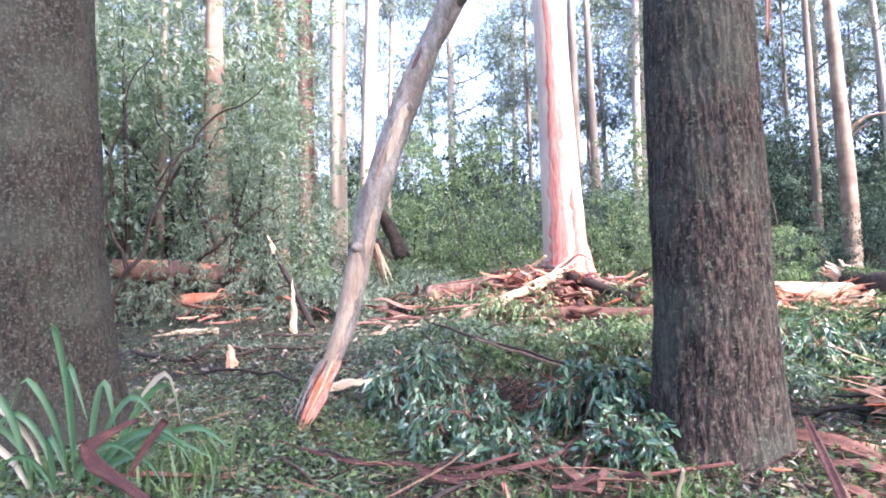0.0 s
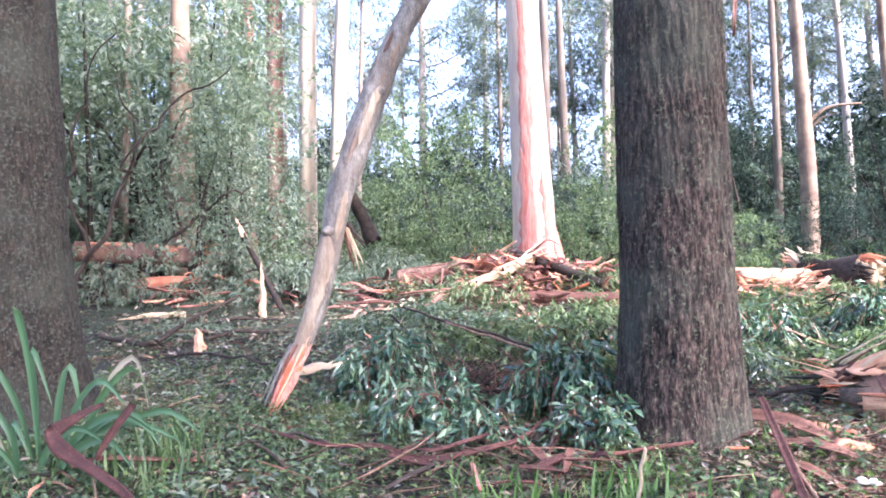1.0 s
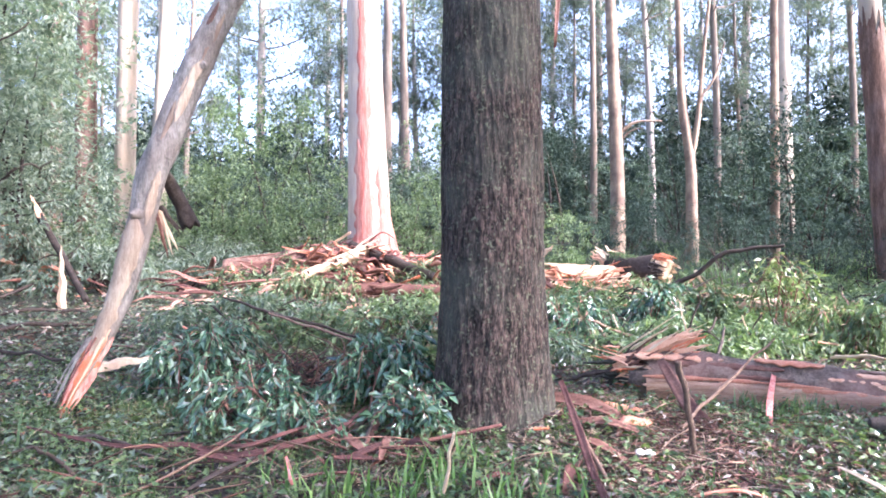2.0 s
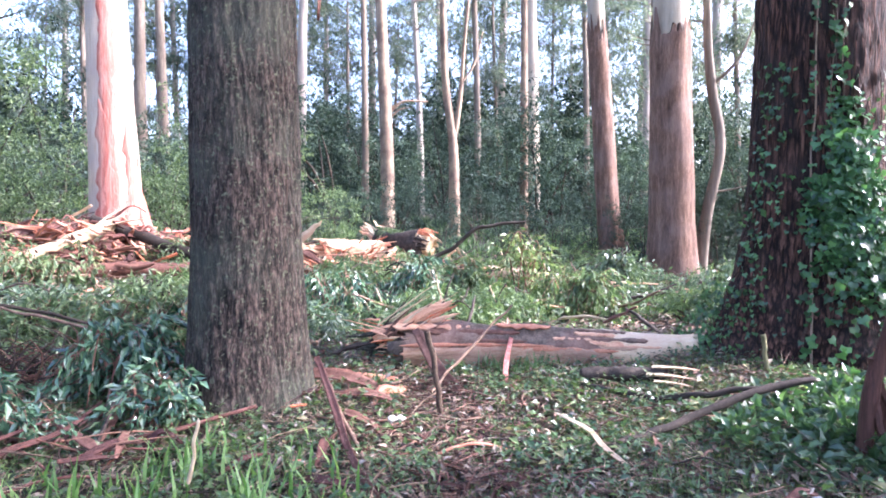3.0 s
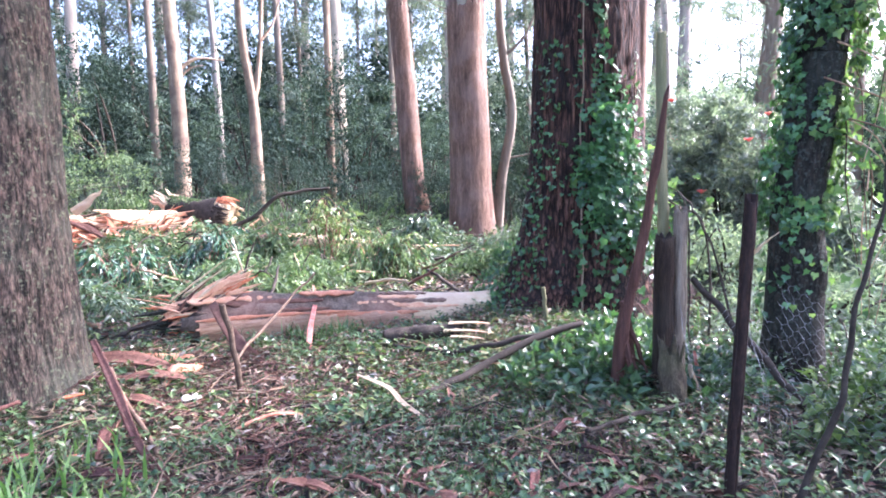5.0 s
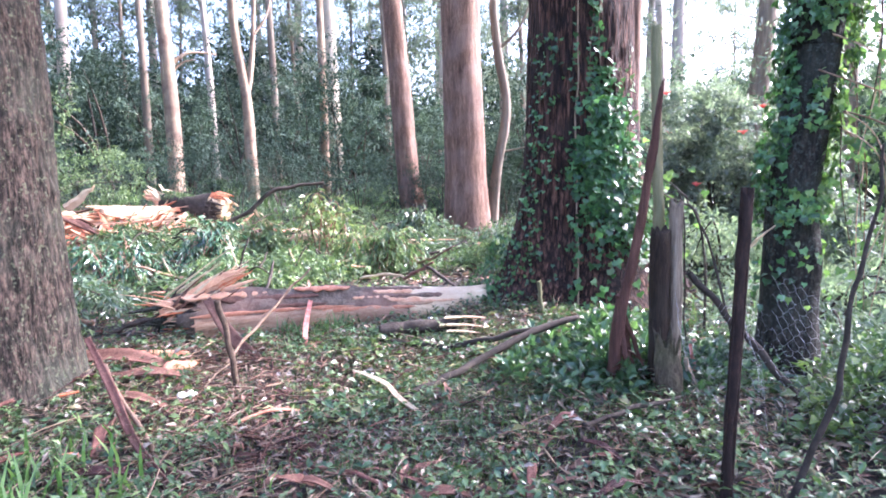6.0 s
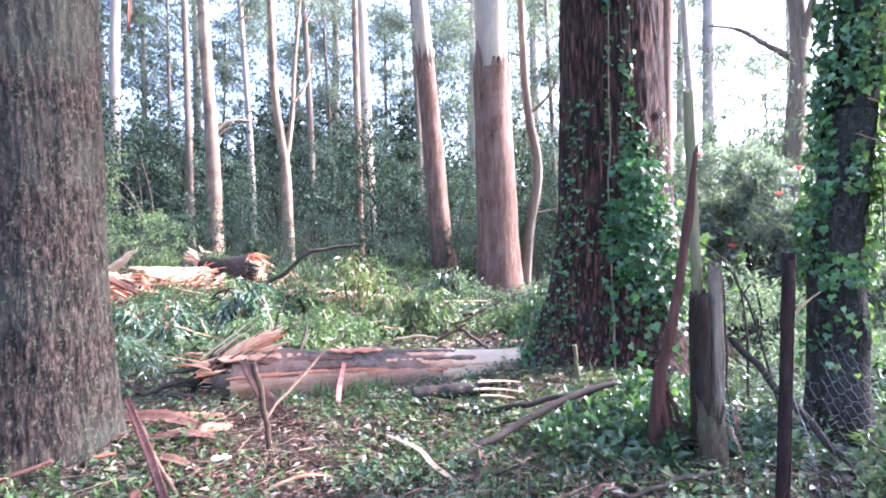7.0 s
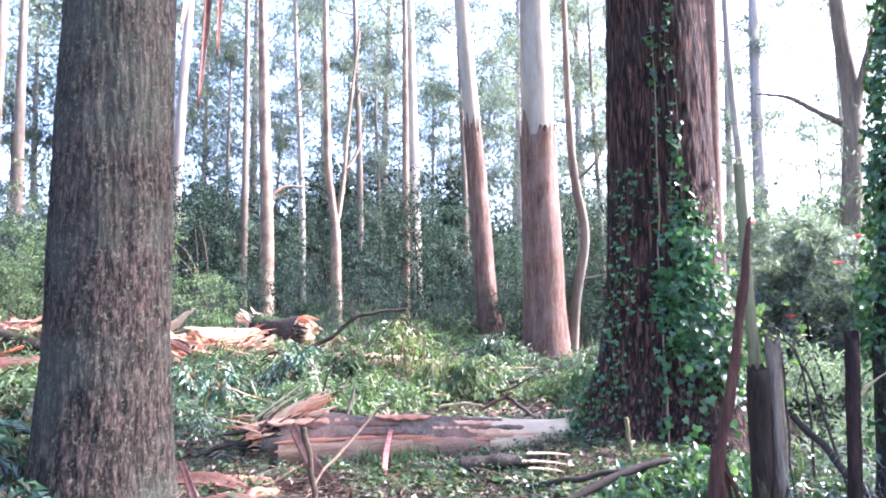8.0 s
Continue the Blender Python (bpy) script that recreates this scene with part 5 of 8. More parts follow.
def main_log():
    """The fallen trunk: grey bark, a split lower side of pink wood, a bare cream end and a burst, splintered butt."""
    a, b = np.array([3.48, 5.0, 0.225]), np.array([6.2, 3.25, 0.15])
    o = (a + b) / 2
    d = (b - a) / np.linalg.norm(b - a)
    side = np.array([d[1], -d[0], 0.0])
    up = np.array([0, 0, 1.0])
    L = np.linalg.norm(b - a)
    t = thing("fallen_log", o, "fallen gum log, grey bark peeling from pink wood, splintered butt", "log", "fallen timber")
    at = lambda u: a + (b - a) * u - o + up * 0.02 * math.sin(u * 5)
    rad = lambda u: 0.255 * (1 - u) + 0.18 * u
    rs = np.random.RandomState(81)
    us = (0.68, 0.55, 0.4, 0.2, 0.1, 0.05)
    stem = part("stem", to_mesh("stem", *tube([at(u) for u in us], [rad(u) * (1 if u > 0.15 else 0.9) for u in us], 44, 90, 0.12, stringy(85, 0.014, 12, 0.8), jag=0.3, seed=81)), M_LOG_GREY, t)
    part("bare_wood", to_mesh("bare_wood", *tube([at(u) for u in (0.62, 0.75, 0.88, 1.0)], [rad(u) * 0.95 for u in (0.62, 0.75, 0.88, 1.0)], 30, 50, 0.1, jag=0.1, seed=83)), M_BARE_PALE, t, "bare cream wood")
    def slab(u0, u1, ang, w, mat, lift=1.03, label="peeling pink bark", wave=0.02):
        n = 15
        pts = []
        for u in np.linspace(u0, u1, n):
            off = side * math.sin(ang) + up * math.cos(ang)
            pts.append(at(u) + off * rad(u) * (lift + wave * rs.normal()))
        nrm = side * math.sin(ang) + up * math.cos(ang)
        ws = np.concatenate([[w * 0.15], w * (0.35 + 0.95 * rs.rand(n - 2)), [w * 0.1]])
        part("bark_strip", to_mesh("bark_strip", *ribbon(pts, ws, nrm, 0.012, -0.11)), mat, stem, label)
    slab(0.04, 0.66, 1.62, 0.045, M_FRESH, 1.06, "torn orange edge of bark")
    slab(0.06, 0.66, 2.0, 0.2, M_FRESH, 1.05, "split pink lower side")
    slab(0.1, 0.6, 1.9, 0.07, M_CREAM, 1.09, "split pale lower side")
    slab(0.25, 0.68, 2.5, 0.16, M_FRESH, 1.04, "split pink lower side")
    slab(0.12, 0.4, 0.75, 0.06, M_BARK_SHEET, 1.05)
    slab(0.3, 0.72, 2.15, 0.12, M_FRESH, 1.02)
    slab(0.02, 0.25, 0.5, 0.09, M_FRESH, 1.06)
    slab(0.05, 0.2, 0.0, 0.07, M_BARK_ORANGE, 1.1)
    slab(0.33, 0.5, 0.35, 0.1, M_BARK_ORANGE, 1.1, "orange curl of lifted bark")
    rows, n, m = [], 70, 16
    for i in range(n):
        u = 0.05 + 0.66 * i / (n - 1)
        top_a = 1.32 + 0.16 * (vnoise([[u * 14, 1, 0]], 3)[0] - 0.5) + 0.1 * (vnoise([[u * 60, 2, 0]], 3)[0] - 0.5) + 0.5 * max(0, u - 0.62) / 0.09
        for j in range(m):
            ang = top_a + (2.95 - top_a) * j / (m - 1)
            r = rad(u) * (1.0 if j == 0 else 1.1 + 0.07 * vnoise([[u * 5, j * 0.9, 0]], 5)[0] + 0.03 * vnoise([[u * 30, j * 2.3, 0]], 6)[0])
            rows.append(at(u) + (side * math.sin(ang) + up * math.cos(ang)) * r)
    q = [(i * m + j, i * m + j + 1, i * m + m + j + 1, i * m + m + j) for i in range(n - 1) for j in range(m - 1)]
    part("split_side", to_mesh("split_side", rows, [np.array(q)]), M_SPLIT_TAN, stem, "split tan wood along the underside")
    slab(0.04, 0.5, 1.32, 0.035, M_BARK_ORANGE, 1.16, "torn orange edge of bark")
    slab(0.4, 0.7, 1.44, 0.04, M_BARK_ORANGE, 1.14, "torn orange edge of bark")
    # ragged tongues of bark and pink wood where the bare end begins
    for u0, u1, ang, w, mt in [(0.58, 0.74, 0.3, 0.07, M_LOG_GREY), (0.6, 0.8, 0.85, 0.05, M_LOG_GREY), (0.56, 0.72, 1.1, 0.06, M_FRESH), (0.6, 0.76, 1.3, 0.05, M_SPLIT_TAN), (0.57, 0.7, 0.6, 0.05, M_FRESH), (0.66, 0.84, 1.2, 0.025, M_FRESH), (0.5, 0.62, 0.95, 0.04, M_FRESH), (0.2, 0.42, 1.15, 0.04, M_BARK_SHEET)]:
        slab(u0, u1, ang, w, mt, 1.035, "ragged tongue of bark", 0.008)
    # burst butt
    def shard(p, q, w, th, mat, label):
        part("splinter", to_mesh("splinter", *sliver(np.array(p) - o, np.array(q) - o, w, th, rs, 9, 0.4, face=(-0.6, -0.75, 0.35)), smooth=False), mat, t, label)
    def fan(p, q, w, count, mats, label, spread=0.12):
        p, q = np.array(p, float), np.array(q, float)
        across = np.cross(q - p, (-0.6, -0.75, 0.35))
        across /= np.linalg.norm(across)
        for k in range(count):
            u = (k + 0.5) / count - 0.5
            tip = q + across * u * (w + spread) + (q - p) * (0.35 * rs.rand() - 0.3) + rs.normal(size=3) * 0.02
            shard(p + across * u * w + rs.normal(size=3) * 0.012, tip, w / count * 1.6, 0.012 + 0.012 * rs.rand(), mats[rs.randint(len(mats))], label)
    shard((3.34, 5.02, 0.34), (4.0, 4.6, 0.7), 0.11, 0.018, M_FRESH, "broad pink plank torn upwards")
    fan((3.78, 4.75, 0.52), (4.05, 4.6, 0.66), 0.12, 4, (M_FRESH, M_CREAM, M_TORN), "frayed tip of the plank", 0.16)
    fan((3.5, 4.95, 0.4), (3.95, 4.7, 0.58), 0.08, 3, (M_FRESH, M_TORN), "thin pink shard", 0.03)
    for k in range(34):
        ang = k / 34 * 6.28
        off = side * math.sin(ang) + up * math.cos(ang)
        root = a + (b - a) * (0.14 + 0.12 * rs.rand()) + off * 0.17
        tip = a - d * (0.12 * rs.rand() - 0.02) + off * (0.12 + 0.07 * rs.rand())
        part("splinter", to_mesh("splinter", *sliver(root - o, tip - o - d * 0.12 * rs.rand(), 0.02 + 0.035 * rs.rand(), 0.012, rs, 7, 0.6, face=off), smooth=False), (M_FRESH, M_CREAM, M_TORN, M_BARK_SHEET)[k % 4], t, "torn strip of the butt")
    shard((3.35, 5.05, 0.3), (3.72, 4.85, 0.78), 0.03, 0.015, M_DEAD, "thin grey spike")
    for k in range(26):
        p = np.array([3.5, 4.95, 0.34]) + rs.normal(size=3) * [0.14, 0.1, 0.07]
        q = p + (np.array([0.34, -0.24, 0.3]) if k % 2 else np.array([-0.2, 0.12, 0.03])) * (0.5 + 0.9 * rs.rand()) + rs.normal(size=3) * 0.06
        shard(p, q, 0.012 + 0.022 * rs.rand(), 0.008, (M_FRESH, M_CREAM, M_TORN, M_BARK_SHEET)[k % 4], "thin splinter of the burst butt")
    shard((3.36, 5.06, 0.28), (3.0, 5.3, 0.16), 0.06, 0.03, M_DEAD, "dark torn root of the butt")
    for k in range(7):
        p = np.array([3.46, 5.04, 0.25]) + rs.normal(size=3) * [0.06, 0.06, 0.08]
        shard(p, p + np.array([-0.2, 0.09, -0.06]) + rs.normal(size=3) * [0.1, 0.1, 0.08], 0.055, 0.03, M_DEAD if k % 2 else M_STRINGY, "dark torn wood")


main_log()


def splinters(name, label, items, mat, seed, group="storm debris", cat="wood splinter", face=(0.13, 0.27, 0.95)):
    """Loose torn pieces of wood, each a thing of its own: (a, b, width, thickness)."""
    rs = np.random.RandomState(seed)
    for a, b, w, th in items:
        a, b = np.array(a, float), np.array(b, float)
        o = a * 0.5 + b * 0.5
        tagged(part(name, to_mesh(name, *sliver(a - o, b - o, w, th, rs, 9, face=face), smooth=False), mat), label, cat, group).location = o


splinters("wood_splinter", "pale splinter standing upright in the litter", [((-2.59, 10.7, g(-2.59, 10.7) - 0.05), (-2.58, 10.7, g(-2.59, 10.7) + 1.0), 0.11, 0.03)], M_CREAM, 4, face=(0.2, -1, 0))
splinters("wood_splinter", "long cream splinter lying on the litter", [((-3.98, 10.99, g(-3.98, 10.99) + 0.05), (-4.98, 10.6, g(-4.98, 10.6) + 0.05), 0.12, 0.05)], M_CREAM, 15, face=(0.1, -0.8, 0.6))
splinters("wood_splinter", "long flat cream splinter lying on the floor", [((-1.34, 6.7, g(-1.34, 6.7) + 0.12), (-0.78, 7.1, g(-0.78, 7.1) + 0.15), 0.12, 0.03)], M_CREAM, 5, face=(0.1, -0.8, 0.6))
splinters("wood_block", "short pale chunk of split wood", [((-2.78, 8.15, g(-2.78, 8.15) + 0.02), (-2.88, 8.3, g(-2.88, 8.3) + 0.34), 0.16, 0.07)], M_FRESH, 6, face=(0.3, -1, 0.2))

# logs at the back left
log("fallen_log", "fallen log with orange split face, half hidden by leaves", (-6.6, 12.45, 1.95 - 0.2), (-4.45, 13.2, 1.75 - 0.2), 0.2, 0.22, M_GUM_BROWN, 84, 0, 7, M_TORN, M_BARK_ORANGE, 12)
log("fallen_log", "split orange log lying low among leaves", (-5.4, 12.2, g(-5.4, 12.2) + 0.2), (-4.3, 12.5, g(-4.3, 12.5) + 0.2), 0.16, 0.14, M_BARK_ORANGE, 85, 4, 5, M_FRESH, M_BARK_ORANGE, 4)
log("fallen_log", "dark broken limb propped in the litter", (-3.3, 12.2, g(-3.3, 12.2) + 1.3), (-2.3, 10.9, g(-2.3, 10.9) + 0.1), 0.055, 0.05, M_DEAD, 86, 2, 0)


# ---- bark pile round the red gum and the debris beyond ----
def debris_pile(label, cx, cy, sx, sy, n_bark, n_wood, seed, up=0.5, length=1.4, steep=0.2, mats=(M_BARK_SHEET, M_BARK_ORANGE), woods=(M_FRESH, M_CREAM), narrow=1.0, joined=False):
    rs = np.random.RandomState(seed)
    soup = Soup()
    for k in range(n_bark + n_wood):
        x, y = cx + sx * rs.normal() * 0.55, cy + sy * rs.normal() * 0.55
        z = g(x, y) + up * rs.rand() ** 1.5
        a = rs.rand() * 6.28
        L = length * (0.35 + 0.9 * rs.rand())
        d = np.array([math.cos(a), math.sin(a), steep * rs.normal()]) * L / 2
        z = max(z, g(x + d[0], y + d[1]) - d[2] + 0.02, g(x - d[0], y - d[1]) + d[2] + 0.02)
        p = np.array([x, y, z])
        if k < n_bark:
            nrm = np.array([0.3 * rs.normal(), 0.3 * rs.normal() - 0.4, 1])
            v, f = ribbon([-d, -d * 0.3 + [0, 0, 0.05 * rs.normal()], d * 0.4 + [0, 0, 0.08 * rs.normal()], d], narrow * np.array([0.02, 0.04 + 0.13 * rs.rand() ** 1.5, 0.03 + 0.08 * rs.rand(), 0.02]), nrm, 0.012, 0.3 * rs.normal(), rs.normal() * 1.3)
            if joined:
                soup.add(v + p, f)
                continue
            ob = part("bark_sheet", to_mesh("bark_sheet", v, f), mats[rs.randint(len(mats))])
            tagged(ob, "curled reddish bark sheet in " + label, "bark", "shed bark")
        else:
            v, f = sliver(-d, d, 0.03 + 0.08 * rs.rand(), 0.02 + 0.03 * rs.rand(), rs, 9, 0.35, 0.02 * rs.normal())
            ob = part("wood_splinter", to_mesh("wood_splinter", v, f, False), woods[rs.randint(len(woods))])
            tagged(ob, "torn orange wood in " + label, "wood splinter", "storm debris")
        ob.location = p
    if joined:
        tagged(part("bark_litter", soup.mesh("bark_litter"), mats[0]), "tangled reddish bark shreds in " + label, "bark", kind="stuff")


debris_pile("the stripped gum's pile", 1.9, 12.0, 2.3, 1.0, 120, 26, 91, 0.45, 1.1, 0.2, (M_BARK_SHEET, M_BARK_SHEET, M_BARK_ORANGE))
debris_pile("the stripped gum's pile", 1.4, 11.2, 2.6, 0.9, 60, 14, 92, 0.2, 1.0, 0.15, (M_BARK_SHEET, M_BARK_SHEET, M_BARK_ORANGE), joined=True)
debris_pile("sunlit debris", 6.2, 10.7, 2.0, 0.8, 40, 64, 93, 0.55, 1.2, 0.2, (M_BARK_SHEET, M_BARK_ORANGE), (M_FRESH, M_CREAM, M_TORN))
debris_pile("the stripped gum's pile", 2.7, 12.0, 2.0, 0.8, 70, 10, 99, 0.35, 0.55, 0.6, (M_BARK_ORANGE, M_RED_WOOD, M_BARK_SHEET), (M_FRESH, M_RED_WOOD), joined=True)
debris_pile("the stripped gum's pile", 1.5, 12.1, 2.4, 0.7, 210, 0, 121, 0.5, 0.75, 0.25, (M_BARK_RED, M_BARK_RED), narrow=0.7, joined=True)
debris_pile("the stripped gum's pile", 2.6, 11.7, 1.6, 0.6, 90, 40, 122, 0.4, 0.6, 0.25, (M_BARK_RED, M_BARK_SHEET, M_RED_WOOD), (M_FRESH, M_TORN, M_RED_WOOD), narrow=0.8, joined=True)
debris_pile("sunlit debris", 6.2, 10.5, 1.7, 0.6, 50, 80, 123, 0.4, 0.55, 0.45, (M_BARK_SHEET, M_BARK_ORANGE), (M_FRESH, M_CREAM, M_TORN), narrow=0.7, joined=True)
debris_pile("the leafy litter", -4.2, 12.0, 1.6, 0.7, 16, 22, 94, 0.35, 1.0, 0.2, (M_BARK_SHEET, M_BARK_ORANGE), (M_BARK_SHEET, M_FRESH, M_RED_WOOD))
debris_pile("litter by the log", 2.75, 4.3, 0.5, 0.5, 7, 3, 95, 0.04, 0.55, 0.04)
debris_pile("the leafy field", 6.6, 7.8, 3.2, 2.6, 24, 40, 96, 0.25, 0.8, 0.15)
debris_pile("the near leaves", 0.9, 4.6, 1.4, 0.5, 24, 0, 97, 0.1, 0.4, 0.1, (M_MAROON, M_MAROON, M_BARK_RED), narrow=0.45)
debris_pile("the shed bark by the trunk", 1.1, 4.1, 0.5, 0.35, 16, 0, 120, 0.1, 0.35, 0.1, (M_BARK_RED, M_MAROON, M_MAROON), narrow=0.55)
debris_pile("the mid litter", 1.2, 8.4, 2.6, 1.6, 18, 12, 98, 0.15, 0.7, 0.15)
log("fallen_log", "pale bare log propped on the bark pile", (0.95, 11.2, g(0.95, 11.2) + 0.25), (2.2, 11.75, 1.32), 0.08, 0.12, M_CREAM, 101, 2, 3, M_CREAM)
log("fallen_log", "dark grey limb lying across the bark pile", (2.0, 12.0, 1.45), (3.4, 11.0, g(3.4, 11.0) + 0.25), 0.09, 0.1, M_DEAD, 102, 0, 0)
log("fallen_log", "broad brown log in front of the stripped gum", (-0.3, 12.6, g(-0.3, 12.6) + 0.35), (2.0, 12.3, g(2.0, 12.3) + 0.2), 0.27, 0.24, M_GUM_BROWN, 103, 4, 3, M_FRESH, M_BARK_SHEET, 8)
log("fallen_log", "long brown log lying before the bark pile", (0.9, 10.9, g(0.9, 10.9) + 0.14), (3.6, 10.6, g(3.6, 10.6) + 0.14), 0.12, 0.11, M_BARK_SHEET, 104, 2, 2)
# sunlit fallen stem and torn stump at the back
log("fallen_log", "sunlit cream log stripped of bark", (5.75, 10.75, 0.9), (7.1, 10.95, 0.84), 0.15, 0.19, M_CREAM, 105, 4, 2, M_FRESH)
log("fallen_log", "low pale split log in the grass", (8.5, 9.2, 0.34), (9.75, 7.1, 0.27), 0.11, 0.09, M_CREAM, 106, 2, 2, M_FRESH)


def torn_log():
    """The broken log at the back: mossy dark stem, torn stub at one end, hollow pale end at the other."""
    a, b = np.array([7.3, 11.35, 1.08]), np.array([7.75, 10.3, 0.84])
    o = (a + b) / 2
    t = thing("torn_log", o, "torn dark log with mossy top and hollow splintered end", "log", "fallen timber")
    part("stem", to_mesh("stem", *tube(np.array([a, a * 0.6 + b * 0.4 - [0, 0, 0.03], b + [0.02, -0.02, 0.08]]) - o, [0.18, 0.25, 0.34], 30, 40, 0.18, stringy(12, 0.02, 12, 2.0), jag=0.05, seed=12)), M_DEAD, t)
    rs = np.random.RandomState(107)
    d = (b - a) / np.linalg.norm(b - a)
    side = np.cross(d, [0, 0, 1.0])
    up = np.cross(side, d)
    end = b - o + [0.02, -0.02, 0.08]
    for k in range(26):
        ang = k / 26 * 6.28
        off = side * math.cos(ang) + up * math.sin(ang)
        r = 0.3 + 0.04 * rs.rand()
        orange = 0.9 < ang < 1.9
        dark = ang < 0.5 or ang > 5.4
        part("splinter", to_mesh("splinter", *sliver(end + off * r - d * 0.1, end + off * (r * (0.5 + 0.3 * rs.rand())) + d * (0.1 + 0.22 * rs.rand()) + up * (0.1 if orange else 0.02), 0.09, 0.035, rs, 7, 0.5, face=off), smooth=False), M_TORN if orange else (M_DEAD if dark else M_CREAM), t, "torn rim of the hollow end")
    right = -side * 0.09
    part("bare_wood", to_mesh("bare_wood", *tube([end + right - d * 0.2, end + right + d * 0.02, end + right + d * 0.1], [0.24, 0.245, 0.2], 22, 12, 0.2, jag=0.12, seed=6)), M_CREAM, t, "pale bare wood of the broken end")
    for k in range(9):
        q = a - o + rs.normal(size=3) * [0.07, 0.07, 0.07]
        part("splinter", to_mesh("splinter", *sliver(q + d * 0.15, q - d * (0.1 + 0.25 * rs.rand()) + [0, 0, 0.22 * rs.rand() + 0.05], 0.13, 0.05, rs, 8, 0.5, face=(-0.5, -0.8, 0.3)), smooth=False), M_CREAM if k % 3 else M_FRESH, t, "pale torn stub")
    n = 500
    u, ang = rs.rand(n) * 0.75, 1.57 + 0.6 * rs.normal(size=n)
    c = (a - o) + (b - a) * u[:, None] + (side * np.cos(ang)[:, None] + up * np.sin(ang)[:, None]) * (0.2 + 0.06 * u[:, None])
    ob = part("moss", to_mesh("moss", *leaves(c, unit(rs, n) + [0, 0, 0.8], unit(rs, n), np.full(n, 0.07), np.full(n, 0.035)), smooth=False), M_LEAF_BUSH, t, "green moss and small leaves on top")
    tagged(ob, kind="stuff")


torn_log()
splinters("wood_splinter", "pale torn slab beside the torn log", [((7.6, 10.5, 0.5), (8.1, 10.1, 0.62), 0.26, 0.08), ((5.9, 11.3, 0.75), (5.4, 11.5, 1.0), 0.25, 0.05), ((5.5, 10.6, 0.62), (6.4, 10.5, 0.72), 0.2, 0.08), ((5.3, 10.95, 1.05), (5.62, 10.57, 1.42), 0.17, 0.03)], M_CREAM, 8, face=(-0.5, -0.8, 0.3))
splinters("wood_splinter", "orange torn wood in the sunlit pile", [((6.9, 10.5, 0.5), (7.7, 10.2, 0.56), 0.16, 0.06), ((5.4, 10.9, 0.6), (6.3, 10.5, 0.62), 0.2, 0.07), ((5.2, 11.1, 0.7), (5.9, 10.6, 0.85), 0.16, 0.05)], M_FRESH, 9, face=(-0.5, -0.8, 0.3))
log("fallen_log", "low pale split log in the grass", (7.9, 8.45, 0.5), (8.75, 7.6, 0.38), 0.12, 0.1, M_CREAM, 106, 2, 3, M_FRESH)
log("fallen_log", "low pale split log in the grass", (8.8, 7.5, 0.34), (9.6, 6.6, 0.3), 0.09, 0.07, M_CREAM, 108, 2, 2, M_FRESH)




# ---- sticks and strips on the near floor ----
M_TWIG_DARK = wood_mat("dark_brown_stick", [(0.3, (0.025, 0.016, 0.011)), (0.5, (0.06, 0.04, 0.029)), (0.75, (0.14, 0.1, 0.075))], scale=(20, 20, 20), rough=0.9, bump=0.4, island=0.3)


def stick(label, pts, radii, mat=M_TWIG, seed=0, name="fallen_stick", sides=9, jag=0.02):
    pts = np.array([[p[0], p[1], (g(p[0], p[1]) + p[2])] for p in pts])
    wob = np.random.RandomState(seed + 500)
    ends = pts[[0, -1]].copy()
    pts = resample(pts, 3 * len(pts))
    step = np.linalg.norm(pts[-1] - pts[0]) / len(pts)
    pts += wob.normal(size=pts.shape) * step * 0.06
    pts[[0, -1]] = ends
    o = pts.mean(0)
    ob = part(name, to_mesh(name, *tube(pts - o, radii, sides, 3 * len(pts), 0.22, jag=jag, seed=seed)), mat)
    ob.location = o
    return tagged(ob, label, "stick", "fallen sticks")


def strip(label, pts, widths, mat=M_BARK_SHEET, normal=(0, 0, 1), cup=0.3, twist=0.0, name="bark_strip", thick=0.008):
    pts = np.array([[p[0], p[1], (g(p[0], p[1]) + p[2])] for p in pts])
    o = pts.mean(0)
    ob = part(name, to_mesh(name, *ribbon(pts - o, widths, normal, thick, cup, twist)), mat)
    ob.location = o
    return tagged(ob, label, "bark", "shed bark")


stick("curved grey branch lying on green litter", [(3.26, 2.29, 0.05), (3.56, 2.19, 0.08), (3.89, 2.09, 0.12), (4.34, 1.89, 0.2), (4.74, 1.63, 0.27)], [0.015, 0.022, 0.028, 0.028, 0.022], M_STEM, 1)
stick("mossy grey log with a pale splintered end", [(4.37, 3.32, 0.11), (4.6, 3.1, 0.12), (4.84, 2.84, 0.11)], [0.055, 0.064, 0.06], M_DEAD, 2, jag=0.1)
splinters("wood_splinter", "pale torn end of the mossy grey log", [((4.78, 2.9, g(4.78, 2.9) + 0.17), (4.92, 2.56, g(4.92, 2.56) + 0.15), 0.09, 0.02), ((4.7, 2.9, g(4.7, 2.9) + 0.13), (4.84, 2.52, g(4.84, 2.52) + 0.1), 0.07, 0.02), ((4.66, 2.8, g(4.66, 2.8) + 0.1), (4.72, 2.5, g(4.72, 2.5) + 0.09), 0.05, 0.015)], M_CREAM, 10)
stick("dark thin branch resting on the grey log", [(4.28, 3.24, 0.06), (4.27, 2.56, 0.1), (4.44, 2.14, 0.15), (4.76, 1.74, 0.23)], [0.018, 0.024, 0.022, 0.016], M_STEM, 3)
